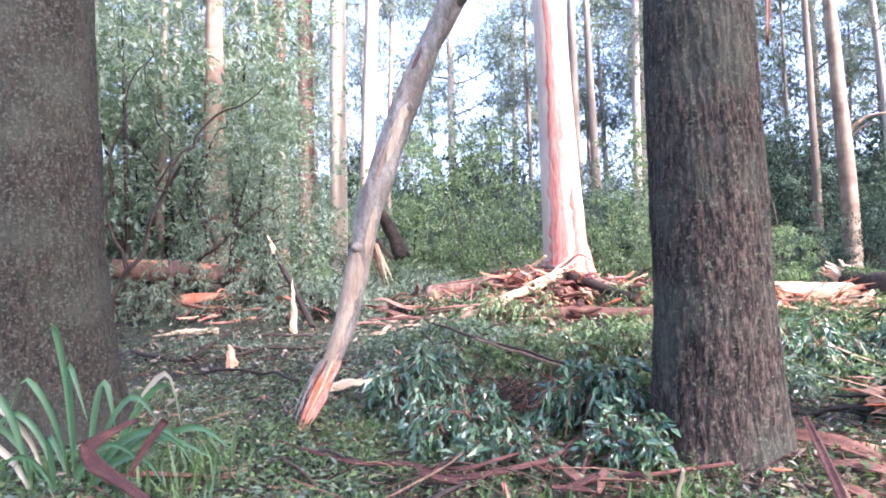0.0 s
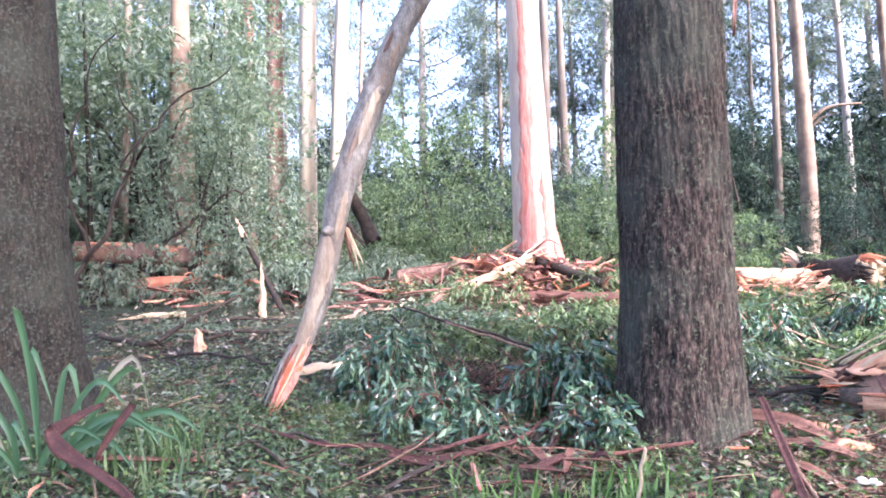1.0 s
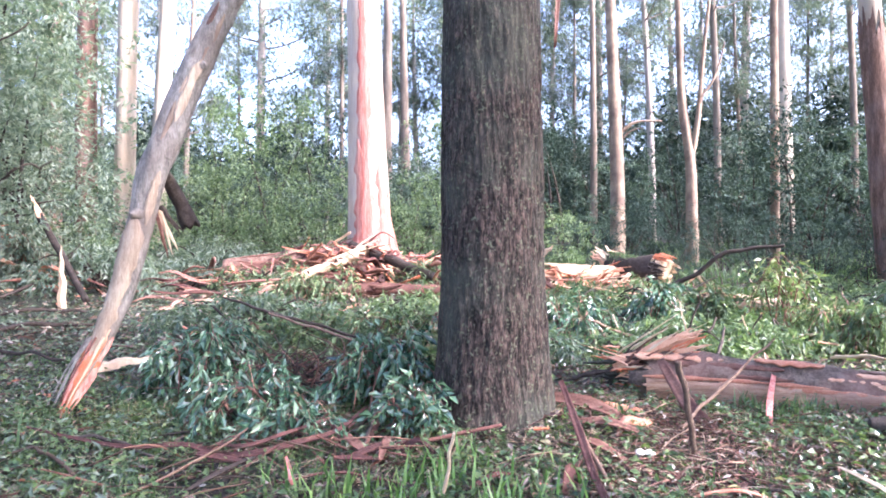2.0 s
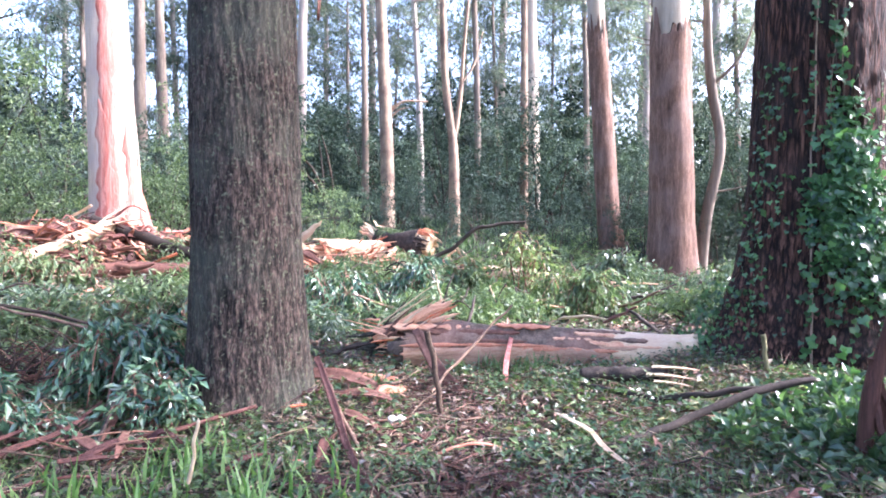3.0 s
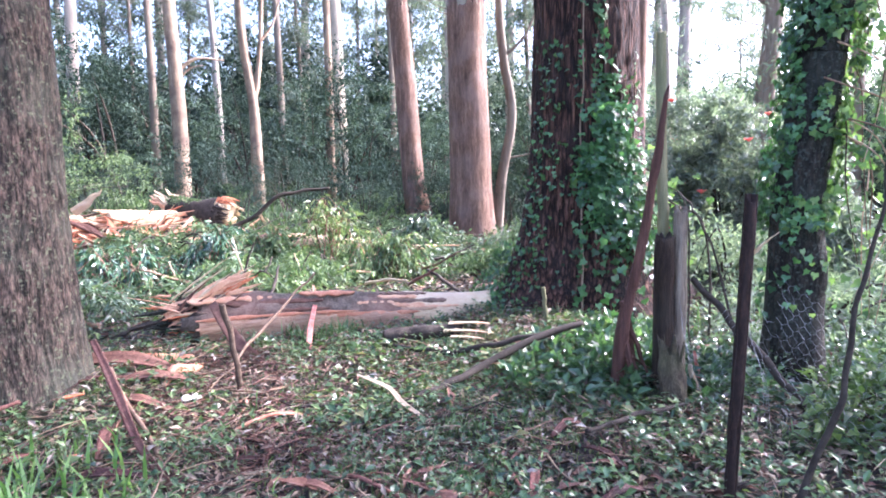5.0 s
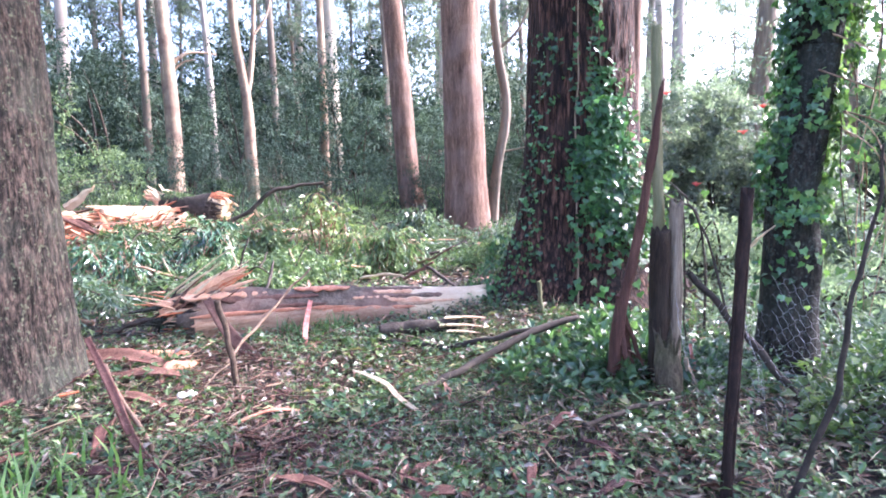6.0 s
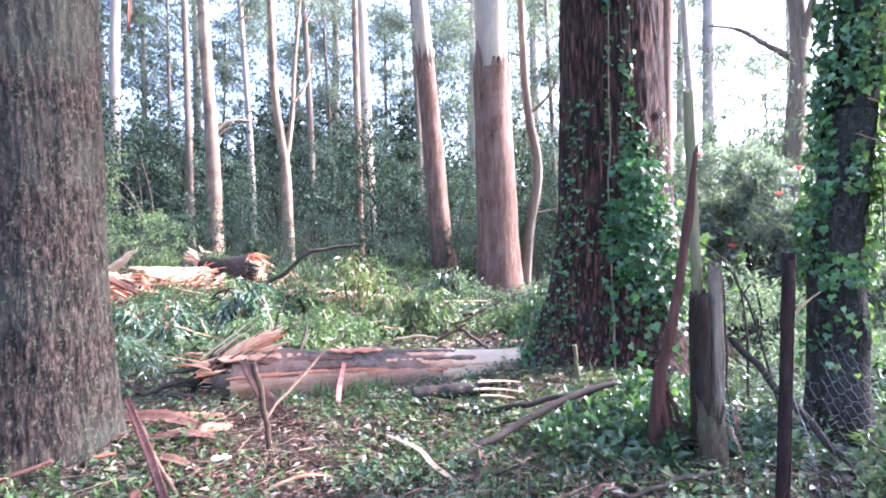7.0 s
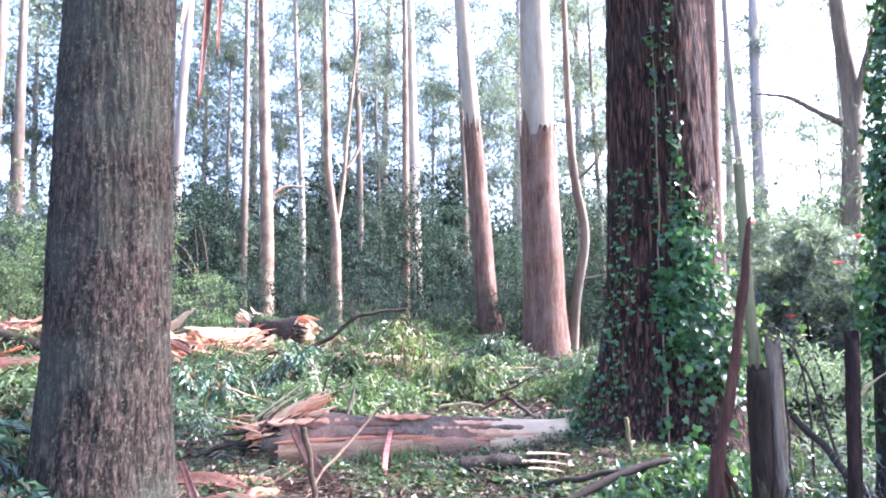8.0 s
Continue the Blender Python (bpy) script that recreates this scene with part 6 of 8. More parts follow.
strip("pale curved strip of inner bark", [(3.56, 2.88, 0.1), (3.39, 2.45, 0.13), (3.25, 2.21, 0.11), (3.2, 2.01, 0.07)], [0.015, 0.032, 0.036, 0.02], M_CREAM, (-0.4, -0.4, 1), cup=0.2)
stick("upright dark broken stake", [(2.97, 3.43, -0.1), (2.96, 3.48, 0.2), (2.93, 3.57, 0.62)], [0.022, 0.02, 0.024], M_TWIG_DARK, 4, name="broken_stake")
stick("thin pale stick leaning on the fallen trunk", [(3.1, 3.75, 0.1), (3.7, 4.0, 0.3), (4.5, 4.3, 0.55)], [0.013, 0.013, 0.009], M_TWIG, 5)
strip("reddish bark strip leaning on the fallen trunk", [(3.78, 3.62, 0.02), (4.0, 3.85, 0.14), (4.4, 4.2, 0.26)], [0.035, 0.05, 0.04], M_RED_WOOD, (-0.58, -0.76, 0.3), 0.1)
strip("broad reddish bark slab beside the stake", [(3.42, 3.75, 0.02), (3.42, 4.1, 0.15), (3.55, 4.6, 0.36)], [0.07, 0.11, 0.07], M_BARK_SHEET, (-0.58, -0.76, 0.3), 0.1)
strip("long red-brown bark strip leaning against litter", [(1.86, 2.5, 0.05), (2.02, 3.1, 0.1), (2.1, 3.45, 0.24), (2.1, 3.7, 0.5)], [0.03, 0.045, 0.055, 0.035], M_BARK_RED, (-0.58, -0.76, 0.3), 0.15)
stick("thin brown stick beside the bark strip", [(1.95, 2.4, 0.03), (2.06, 3.0, 0.06), (2.2, 3.7, 0.28)], [0.012, 0.016, 0.014], M_TWIG, 6)
strip("broad reddish sheet of bark on the floor", [(2.3, 4.55, 0.12), (2.6, 4.2, 0.12), (2.85, 3.95, 0.05)], [0.1, 0.12, 0.03], M_BARK_SHEET, (-0.3, -0.5, 1), 0.25)
M_SPLIT_BARK = wood_mat("dark_wet_bark", [(0.3, (0.02, 0.009, 0.008)), (0.5, (0.06, 0.026, 0.022)), (0.72, (0.15, 0.066, 0.054))], scale=(18, 18, 18), rough=0.6, bump=0.6, island=0.5)
strip("long dark red bark band sagging over the litter", [(-1.4, 5.08, 0.12), (-1.03, 4.71, 0.13), (-0.65, 4.44, 0.13), (-0.28, 4.31, 0.13), (-0.08, 4.14, 0.12), (0.14, 4.06, 0.12), (0.4, 4.09, 0.14), (0.7, 4.28, 0.16), (0.94, 4.55, 0.2)], [0.012, 0.02, 0.028, 0.03, 0.036, 0.042, 0.04, 0.03, 0.015], M_SPLIT_BARK, (0, -0.8, 0.8), 0.25)
strip("short red-brown bark band forked from the long one", [(-0.1, 4.27, 0.15), (0.1, 4.14, 0.16), (0.34, 4.2, 0.17), (0.62, 4.36, 0.2)], [0.012, 0.024, 0.026, 0.01], M_SPLIT_BARK, (0, -0.8, 0.8), 0.25)
for k, (x, y, dx, dy, w, mt) in enumerate([(0.74, 4.2, 0.08, -0.34, 0.075, M_BARK_SHEET), (1.0, 4.05, -0.12, -0.3, 0.06, M_BARK_SHEET), (0.92, 3.9, -0.25, -0.1, 0.05, M_SPLIT_BARK), (0.32, 3.85, 0.02, -0.3, 0.035, M_RED_WOOD), (-0.2, 4.08, 0.3, -0.12, 0.05, M_SPLIT_BARK), (0.1, 3.85, -0.35, -0.25, 0.03, M_DEAD), (1.05, 4.5, -0.2, -0.4, 0.05, M_BARK_SHEET), (0.6, 3.75, 0.3, 0.02, 0.04, M_SPLIT_BARK), (-0.06, 4.2, -0.06, 0.1, 0.05, M_BARK_ORANGE)]):
    strip("flat red-brown bark flake on the near litter", [(x, y, 0.15), (x + dx * 0.5, y + dy * 0.5, 0.13), (x + dx, y + dy, 0.1)], [w * 0.6, w, w * 0.35], mt, (0.1 * (k % 3 - 1), -0.6, 1), 0.12, 0.2)
stick("thin brown stick crossing the bark band", [(-0.6, 3.7, 0.08), (-0.2, 3.95, 0.14), (0.1, 4.35, 0.2)], [0.008, 0.01, 0.007], M_TWIG, 170)
stick("pale brown stick leaning in the glossy leaves", [(0.78, 3.95, 0.06), (0.95, 4.3, 0.22), (1.06, 4.5, 0.34)], [0.01, 0.012, 0.008], M_DEAD, 171)
stick("thin brown stick half under weeds", [(-1.3, 4.77, 0.08), (-1.02, 4.35, 0.12), (-0.8, 4.0, 0.08)], [0.009, 0.011, 0.007], M_TWIG_DARK, 172)
stick("red-brown stick by the foot of the trunk", [(0.85, 4.1, 0.06), (1.4, 4.0, 0.1), (1.75, 3.9, 0.17)], [0.012, 0.014, 0.012], M_BARK_RED, 7)
stick("thin dark branch across the leaf heap", [(0.3, 6.3, 0.6), (0.7, 5.9, 0.5), (1.2, 5.5, 0.42)], [0.012, 0.014, 0.01], M_TWIG, 8)
stick("short upright pale twig", [(5.55, 2.3, 0.0), (5.52, 2.32, 0.2), (5.5, 2.33, 0.36)], [0.018, 0.018, 0.02], M_POLE, 9)
stick("pale dry grass stalk", [(1.12, 3.26, 0.0), (1.14, 3.2, 0.2), (1.16, 3.13, 0.46)], [0.012, 0.01, 0.008], M_CREAM, 10)
stick("low branch arching over the back litter", [(5.6, 7.7, 0.5), (6.1, 7.3, 0.85), (6.5, 7.0, 1.2), (7.0, 6.6, 1.3)], [0.03, 0.035, 0.03, 0.02], M_STEM, 11)
stick("dark broken limb propped in the back litter", [(6.87, 4.68, 0.27), (6.75, 4.3, 0.15), (6.62, 3.99, 0.04)], [0.018, 0.022, 0.02], M_DEAD, 12)
stick("reddish broken limb crossing another in the litter", [(6.71, 4.89, 0.1), (6.8, 4.7, 0.2), (6.87, 4.52, 0.3)], [0.022, 0.02, 0.014], M_BARK_RED, 13)
for k, (a, b, r) in enumerate([((-3.2, 8.7), (-1.9, 9.4), 0.03), ((-4.2, 9.6), (-2.6, 9.2), 0.025), ((-3.6, 10.0), (-2.2, 10.4), 0.03), ((3.2, 5.9), (2.4, 6.3), 0.03), ((0.9, 7.2), (2.0, 7.0), 0.03), ((1.0, 8.6), (2.5, 8.2), 0.035), ((-1.2, 4.9), (-0.4, 4.2), 0.015)]):
    stick("dark fallen stick in the litter", [(a[0], a[1], 0.06), ((a[0] + b[0]) / 2, (a[1] + b[1]) / 2 + 0.1, 0.14), (b[0], b[1], 0.07)], [r, r, r * 0.6], M_TWIG if k % 2 else M_DEAD, 20 + k)


stick("dark bent branch lying across the litter", [(-4.7, 9.4, 0.1), (-3.65, 8.8, 0.12), (-3.5, 10.2, 0.2), (-3.1, 11.8, 0.2)], [0.03, 0.035, 0.03, 0.02], M_STEM, 64)
stick("dark slim branch in the mid litter", [(-1.6, 6.8, 0.2), (-2.4, 7.6, 0.15), (-3.2, 8.0, 0.05)], [0.012, 0.02, 0.015], M_STEM, 65)
stick("thin dark limb bent over the leaf heap", [(-0.15, 7.0, 0.75), (0.25, 6.6, 0.62), (0.75, 6.4, 0.5), (1.2, 6.1, 0.4)], [0.01, 0.016, 0.016, 0.012], M_STEM, 66)
for k in range(26):
    rk = np.random.RandomState(1900 + k)
    x, y, a = -3.5 + 5.5 * rk.rand(), 3.6 + 2.6 * rk.rand(), 6.28 * rk.rand()
    L = 0.25 + 0.6 * rk.rand()
    stick("thin broken stick among near leaves", [(x, y, 0.05), (x + math.cos(a) * L / 2, y + math.sin(a) * L / 2, 0.1), (x + math.cos(a) * L, y + math.sin(a) * L, 0.05)], [0.007, 0.009, 0.005], (M_TWIG, M_STEM, M_BARK_RED, M_DEAD)[k % 4], 950 + k)
for k in range(34):
    rk = np.random.RandomState(2900 + k)
    x, y, a = 4.0 + 6.0 * rk.rand(), 5.2 + 5.0 * rk.rand(), 6.28 * rk.rand()
    L = 0.5 + 1.1 * rk.rand()
    stick("broken branch lying among field leaves", [(x, y, 0.12), (x + math.cos(a) * L / 2, y + math.sin(a) * L / 2, 0.2 + 0.06 * rk.rand()), (x + math.cos(a) * L, y + math.sin(a) * L, 0.2 + 0.3 * rk.rand())], [0.016, 0.02, 0.01], (M_TWIG, M_STEM, M_DEAD, M_CREAM)[k % 4], 990 + k)


stick("long pale stick lying by the fence", [(3.85, 0.07, 0.04), (3.6, -0.03, 0.06), (3.38, -0.17, 0.04)], [0.014, 0.019, 0.02], M_POLE, 60)
stick("dark leaning sapling stem beyond the picket", [(3.24, 0.05, 0.0), (3.28, -0.03, 0.26), (3.32, -0.12, 0.56), (3.36, -0.14, 0.9), (3.4, -0.2, 1.22), (3.42, -0.22, 1.6)], [0.016, 0.014, 0.013, 0.01, 0.005], M_STEM, 61)
stick("dark limb fallen across the netting", [(4.93, 0.86, 0.72), (4.8, 0.5, 0.42), (4.72, 0.17, 0.13), (4.7, 0.1, 0.03)], [0.022, 0.025, 0.025, 0.02], M_STEM, 62)
stick("bare pale twig caught beside the trunk", [(5.9, 1.4, 1.35), (6.0, 1.25, 1.2), (6.1, 1.05, 1.05), (6.15, 1.0, 0.0)], [0.006, 0.009, 0.01, 0.012], M_DEAD, 63)
for k in range(8):
    rk = np.random.RandomState(900 + k)
    x, y, a = 2.2 + 3.6 * rk.rand(), 0.7 + 3.6 * rk.rand(), 6.28 * rk.rand()
    L = 0.3 + 0.5 * rk.rand()
    stick("thin broken stick on the near floor", [(x, y, 0.05), (x + math.cos(a) * L / 2, y + math.sin(a) * L / 2, 0.1), (x + math.cos(a) * L, y + math.sin(a) * L, 0.05)], [0.009, 0.01, 0.006], (M_TWIG, M_DEAD, M_BARK_ORANGE)[k % 3], 910 + k)


stick("straight dark red stick across the near litter", [(2.37, 2.16, 0.05), (2.4, 1.8, 0.07), (2.42, 1.48, 0.05)], [0.009, 0.01, 0.008], M_BARK_RED, 140)
stick("dark red stick on wet leaves", [(3.02, 1.36, 0.06), (2.88, 1.2, 0.07), (2.72, 1.06, 0.05)], [0.011, 0.012, 0.008], M_BARK_RED, 141)
stick("long brown stick half sunk in leaves", [(2.73, 2.05, 0.04), (2.97, 1.78, 0.06), (3.16, 1.52, 0.05), (3.1, 0.99, 0.04)], [0.008, 0.01, 0.01, 0.006], M_TWIG_DARK, 142)
stick("pale curling tendril on the leaves", [(3.4, 1.84, 0.06), (3.52, 1.72, 0.1), (3.62, 1.62, 0.05), (3.68, 1.32, 0.09)], [0.005, 0.005, 0.004, 0.003], M_DEAD, 143)
for k, (x, y, turn, L, w) in enumerate([(2.9, 1.1, 0.4, 0.4, 0.05), (2.5, 1.35, 2.2, 0.3, 0.06), (3.3, 0.9, 1.2, 0.35, 0.05), (3.5, 1.2, 2.8, 0.25, 0.05), (2.2, 1.9, 1.9, 0.3, 0.045), (1.7, 2.9, 2.4, 0.5, 0.06), (1.95, 3.3, 0.9, 0.4, 0.07), (2.3, 3.6, 2.0, 0.5, 0.08), (3.0, 0.7, 2.6, 0.3, 0.05), (1.5, 3.4, 0.3, 0.35, 0.05), (2.6, 3.9, 2.5, 0.5, 0.09), (2.2, 4.1, 0.2, 0.5, 0.07)]):
    dx, dy = math.cos(turn) * L / 2, math.sin(turn) * L / 2
    strip("wet red-brown flake of shed bark on the litter", [(x - dx, y - dy, 0.05), (x, y, 0.09), (x + dx, y + dy, 0.05)], [w * 0.5, w, w * 0.4], (M_BARK_RED, M_BARK_SHEET, M_MAROON)[k % 3], (0.2, -0.3, 1), 0.2, 0.5)


M_FUNGUS = wood_mat("white_fungus", [(0.3, (0.6, 0.56, 0.48)), (0.7, (0.78, 0.76, 0.7))], scale=(20, 20, 20), rough=0.6, bump=0.1)


def fungus(x, y, r, h):
    t = thing("mushroom", (x, y, g(x, y)), "small white mushroom in the straw litter", "mushroom", "mushrooms")
    part("stalk", to_mesh("stalk", *tube([(0, 0, -0.01), (0.003, 0, h * 0.5), (0, 0, h)], [r * 0.3, r * 0.25, r * 0.3], 8, 6)), M_FUNGUS, t)
    part("cap", to_mesh("cap", *tube([(0, 0, h * 0.85), (0, 0, h), (0, 0, h + r * 0.45), (0, 0, h + r * 0.6)], [r * 0.9, r, r * 0.6, r * 0.1], 14, 10, 0.1)), M_FUNGUS, t)


fungus(2.54, 3.45, 0.036, 0.07)
fungus(2.60, 3.43, 0.036, 0.07)
stick("pale crooked dead branch on the ivy mat", [(3.43, 1.05, 0.1), (3.82, 0.90, 0.1), (4.18, 0.72, 0.1)], [0.016, 0.014, 0.008], M_DEAD, 131)
stick("red stick lying at the foot of the trunk", [(1.84, 4.54, 0.1), (2.10, 4.68, 0.1)], [0.01, 0.009], M_TORN, 132)
stick("short red splinter lying by the trunk", [(2.02, 3.94, 0.1), (2.11, 3.90, 0.1)], [0.013, 0.007], M_TORN, 133)


# ---- fence ----
M_STUMP = wood_mat("mossy_stump", [(0.34, (0.015, 0.011, 0.008)), (0.48, (0.055, 0.043, 0.03)), (0.66, (0.14, 0.11, 0.08))], scale=(18, 18, 4), rough=0.95, bump=1.0, stain=(0.085, 0.1, 0.035), stain_amount=0.7)


def rotten_stump():
    x, y = 4.34, 0.825
    t = thing("rotten_stump", (x, y, g(x, y)), "low mossy rotten stump with a slanting broken top", "stump")
    rs = np.random.RandomState(31)
    part("stem", to_mesh("stem", *tube([(0, 0, -0.1), (0.0, 0.0, 0.1), (0.02, 0.03, 0.24), (0.03, 0.05, 0.34)], [0.105, 0.088, 0.074, 0.05], 20, 24, 0.3, jag=0.2, seed=31)), M_STUMP, t)
    for k in range(7):
        a = 6.28 * rs.rand()
        root = np.array([0.05 * math.cos(a) + 0.02, 0.05 * math.sin(a) + 0.03, 0.22])
        part("splinter", to_mesh("splinter", *sliver(root, root + [0.02 * rs.normal(), 0.02 * rs.normal(), 0.12 + 0.12 * rs.rand()], 0.03, 0.015, rs, 7, 0.6), smooth=False), M_STUMP, t)
    part("grey_sliver", to_mesh("grey_sliver", *sliver((0.02, -0.08, 0.28), (0.13, -0.16, -0.02), 0.035, 0.015, rs, 9, 0.4, face=(-0.8, -0.3, 0.3)), smooth=False), M_POST, t, "grey split sliver leaning on the stump")


M_SPLIT = wood_mat("dark_red_wood", [(0.3, (0.02, 0.01, 0.008)), (0.5, (0.07, 0.032, 0.025)), (0.75, (0.17, 0.085, 0.065))], scale=(18, 18, 1.5), rough=0.85, bump=0.5)


def fence():
    for lab, x, y, h, r, top_x, mat, seed in [("weathered grey fence post with ivy round its foot", 4.485, 0.95, 1.04, 0.066, 0.0, M_POST_DARK, 1), ("paler split fence post leaning on the other", 4.56, 0.87, 1.23, 0.047, 0.02, M_POST, 2)]:
        t = thing("fence_post", (x, y, g(x, y)), lab, "post", "fence posts")
        part("post", to_mesh("post", *tube([(0, 0, -0.2), (0.01, 0, h * 0.5), (top_x, 0.01, h)], [r * 1.15, r, r * 0.92], 22, 40, 0.16, jag=0.08, seed=seed)), mat, t)
    t = thing("thin_pole", (4.63, 1.0, g(4.63, 1.0)), "thin pale green pole standing behind the fence post", "pole")
    part("stem", to_mesh("stem", *tube([(0, 0, -0.1), (-0.005, 0.005, 1.0), (-0.01, 0.03, 1.7), (-0.02, 0.05, 2.4)], [0.04, 0.037, 0.036, 0.033], 14, 50, 0.14, jag=0.06, seed=4)), M_POLE, t)
    t = thing("split_branch", (4.31, 1.17, g(4.31, 1.17)), "dark red split branch leaning against the pole", "branch")
    part("stem", to_mesh("stem", *tube([(-0.01, 0.03, -0.02), (0.01, -0.01, 0.45), (0.03, -0.075, 0.82), (0.045, -0.135, 1.16), (0.065, -0.19, 1.6), (0.076, -0.23, 1.96)], [0.05, 0.042, 0.034, 0.028, 0.026, 0.012], 12, 40, 0.35, jag=0.1, seed=6)), M_SPLIT, t)
    for k in range(8):
        rs = np.random.RandomState(k)
        part("splinter", to_mesh("splinter", *sliver((0.0, 0, 0.62 - 0.05 * k), (0.09 * rs.normal(), -0.1 + 0.09 * rs.normal(), 0.05 + 0.1 * rs.rand()), 0.05, 0.02, rs), smooth=False), M_SPLIT, t)
    t = thing("steel_picket", (3.18, 0.26, g(3.18, 0.26)), "dark rusty fence picket, leaning slightly", "post")
    s = Soup()
    for k in range(3):
        a = 0.4 + k * 2.094
        e = np.array([math.cos(a), math.sin(a), 0]) * 0.028
        f = np.array([-math.sin(a), math.cos(a), 0]) * 0.006
        lo, hi = np.array([-0.006, 0.025, -0.2]), np.array([0.0, -0.017, 1.45])
        v = [lo - f, lo + f, lo + e + f, lo + e - f, hi - f, hi + f, hi + e + f, hi + e - f]
        s.add(v, [np.array([[0, 1, 5, 4], [1, 2, 6, 5], [2, 3, 7, 6], [3, 0, 4, 7], [4, 5, 6, 7], [3, 2, 1, 0]])])
    part("post", s.mesh("post", False), M_PICKET, t)
    part("crust", to_mesh("crust", *tube([(-0.006, 0.022, -0.05), (-0.002, 0.004, 0.7), (0.0, -0.016, 1.42)], [0.025, 0.024, 0.022], 14, 70, 0.4, stringy(4, 0.008, 8, 9.0), jag=0.05, seed=3)), M_PICKET, t, "bark and dirt caught in the picket")
    splinters("wood_splinter", "pale splinter caught on the picket", [((3.19, 0.235, 1.17), (3.17, 0.13, 1.28), 0.03, 0.01)], M_CREAM, 11)
    # netting: hexagonal wire, sagging between the posts
    t = thing("wire_netting", (4.0, 0.5, 0.3), "sagging galvanised hexagonal wire netting", "fence")
    rs = np.random.RandomState(8)
    runs = [(np.array([4.55, 0.86]), np.array([4.05, 0.2]), 0.75), (np.array([4.05, 0.2]), np.array([4.1, -1.6]), 1.0)]
    for a, b, hgt in runs:
        L = np.linalg.norm(b - a)
        cw, ch = 0.055, 0.048
        segs = []
        for i in range(int(L / cw)):
            for j in range(int(hgt / ch)):
                ox = (i + 0.5 * (j % 2)) * cw
                oz = j * ch
                segs += [((ox, oz), (ox, oz + ch * 0.45)), ((ox, oz + ch * 0.45), (ox + cw / 2, oz + ch)), ((ox, oz + ch * 0.45), (ox - cw / 2, oz + ch))]
        sg = np.array(segs)
        def place(q):
            u = q[:, 0] / L
            sag = 0.1 * np.sin(np.clip(u, 0, 1) * np.pi * 2.0)
            xy = a + (b - a) * u[:, None]
            nrm = np.array([-(b - a)[1], (b - a)[0]]) / L
            off = 0.07 * np.sin(u * 9 + q[:, 1] * 5) + 0.1 * (vnoise(np.stack([u * 5, q[:, 1] * 4, u * 0], 1), 5) - 0.5)
            xy = xy + nrm * off[:, None]
            return np.stack([xy[:, 0], xy[:, 1], 0.02 + q[:, 1] * (1 - 0.12 * np.sin(u * 7)) - sag * q[:, 1]], 1)
        A, B = place(sg[:, 0]), place(sg[:, 1])
        d = B - A
        d /= np.linalg.norm(d, axis=1)[:, None] + 1e-9
        u1 = np.cross(d, [0.3, 0.9, 0.2])
        u1 /= np.linalg.norm(u1, axis=1)[:, None]
        u2 = np.cross(d, u1)
        r = 0.0006
        ring = [u1 * r, (-0.5 * u1 + 0.87 * u2) * r, (-0.5 * u1 - 0.87 * u2) * r]
        v = np.stack([A + q for q in ring] + [B + q for q in ring], 1).reshape(-1, 3) - [4.0, 0.5, 0.3]
        k = np.arange(len(A))[:, None] * 6
        f = np.concatenate([k + np.array([[0, 1, 4, 3]]), k + np.array([[1, 2, 5, 4]]), k + np.array([[2, 0, 3, 5]])])
        part("netting", to_mesh("netting", v, [f]), M_WIRE, t)


fence()
rotten_stump()
strip("pink strip of bark hanging by the fence post", [(4.66, 0.785, 0.29), (4.646, 0.755, 0.16), (4.626, 0.752, 0.02)], [0.015, 0.032, 0.014], M_RED_WOOD, (-0.98, -0.15, 0.1), 0.15)
stick("dead grey sapling twig arching behind the post", [(5.0, 0.5, 0.0), (5.08, 0.74, 0.85), (5.06, 0.86, 1.12), (5.03, 0.95, 1.27), (4.99, 1.1, 1.39)], [0.011, 0.009, 0.008, 0.006, 0.004], M_DEAD, 180)
stick("thin grey twig with a crooked tip", [(5.1, 0.9, 0.0), (5.05, 0.93, 0.7), (5.03, 0.96, 1.24), (5.0, 1.08, 1.26)], [0.008, 0.007, 0.006, 0.003], M_DEAD, 181)


# ---- ivy ----
def ivy_leaf_soup(c, nor, size, rs, hang=0.8):
    """Lobed leaves facing outwards, tips hanging down."""
    n = len(c)
    down = np.array([0, 0, -hang]) + unit(rs, n) * 0.45
    nor = nor + unit(rs, n) * 0.75
    nor /= np.linalg.norm(nor, axis=1)[:, None]
    t = down - nor * (down * nor).sum(1)[:, None]
    t /= np.linalg.norm(t, axis=1)[:, None] + 1e-9
    s = np.cross(t, nor)
    shape = [(0, 0, 0), (-0.42, -0.12, 0.03), (-0.5, 0.35, 0.02), (-0.24, 0.5, 0.06), (0, 1.0, -0.06), (0.24, 0.5, 0.06), (0.5, 0.35, 0.02), (0.42, -0.12, 0.03), (0, 0.4, 0.0)]
    v = np.stack([c + (s * a + t * b + nor * d) * size[:, None] for a, b, d in shape], 1).reshape(-1, 3)
    k = np.arange(n)[:, None] * 9
    f = np.concatenate([k + np.array([[8, i, i + 1]]) for i in range(7)] + [k + np.array([[8, 7, 0]])])
    return v, [f[:, ::-1]]


def ivy_tree_radius(z):
    return 0.585 * (1 - 0.25 * z / 14) + (1.02 - 0.585) * np.exp(-(z / 1.9) ** 1.2 * 3.0) + 0.03


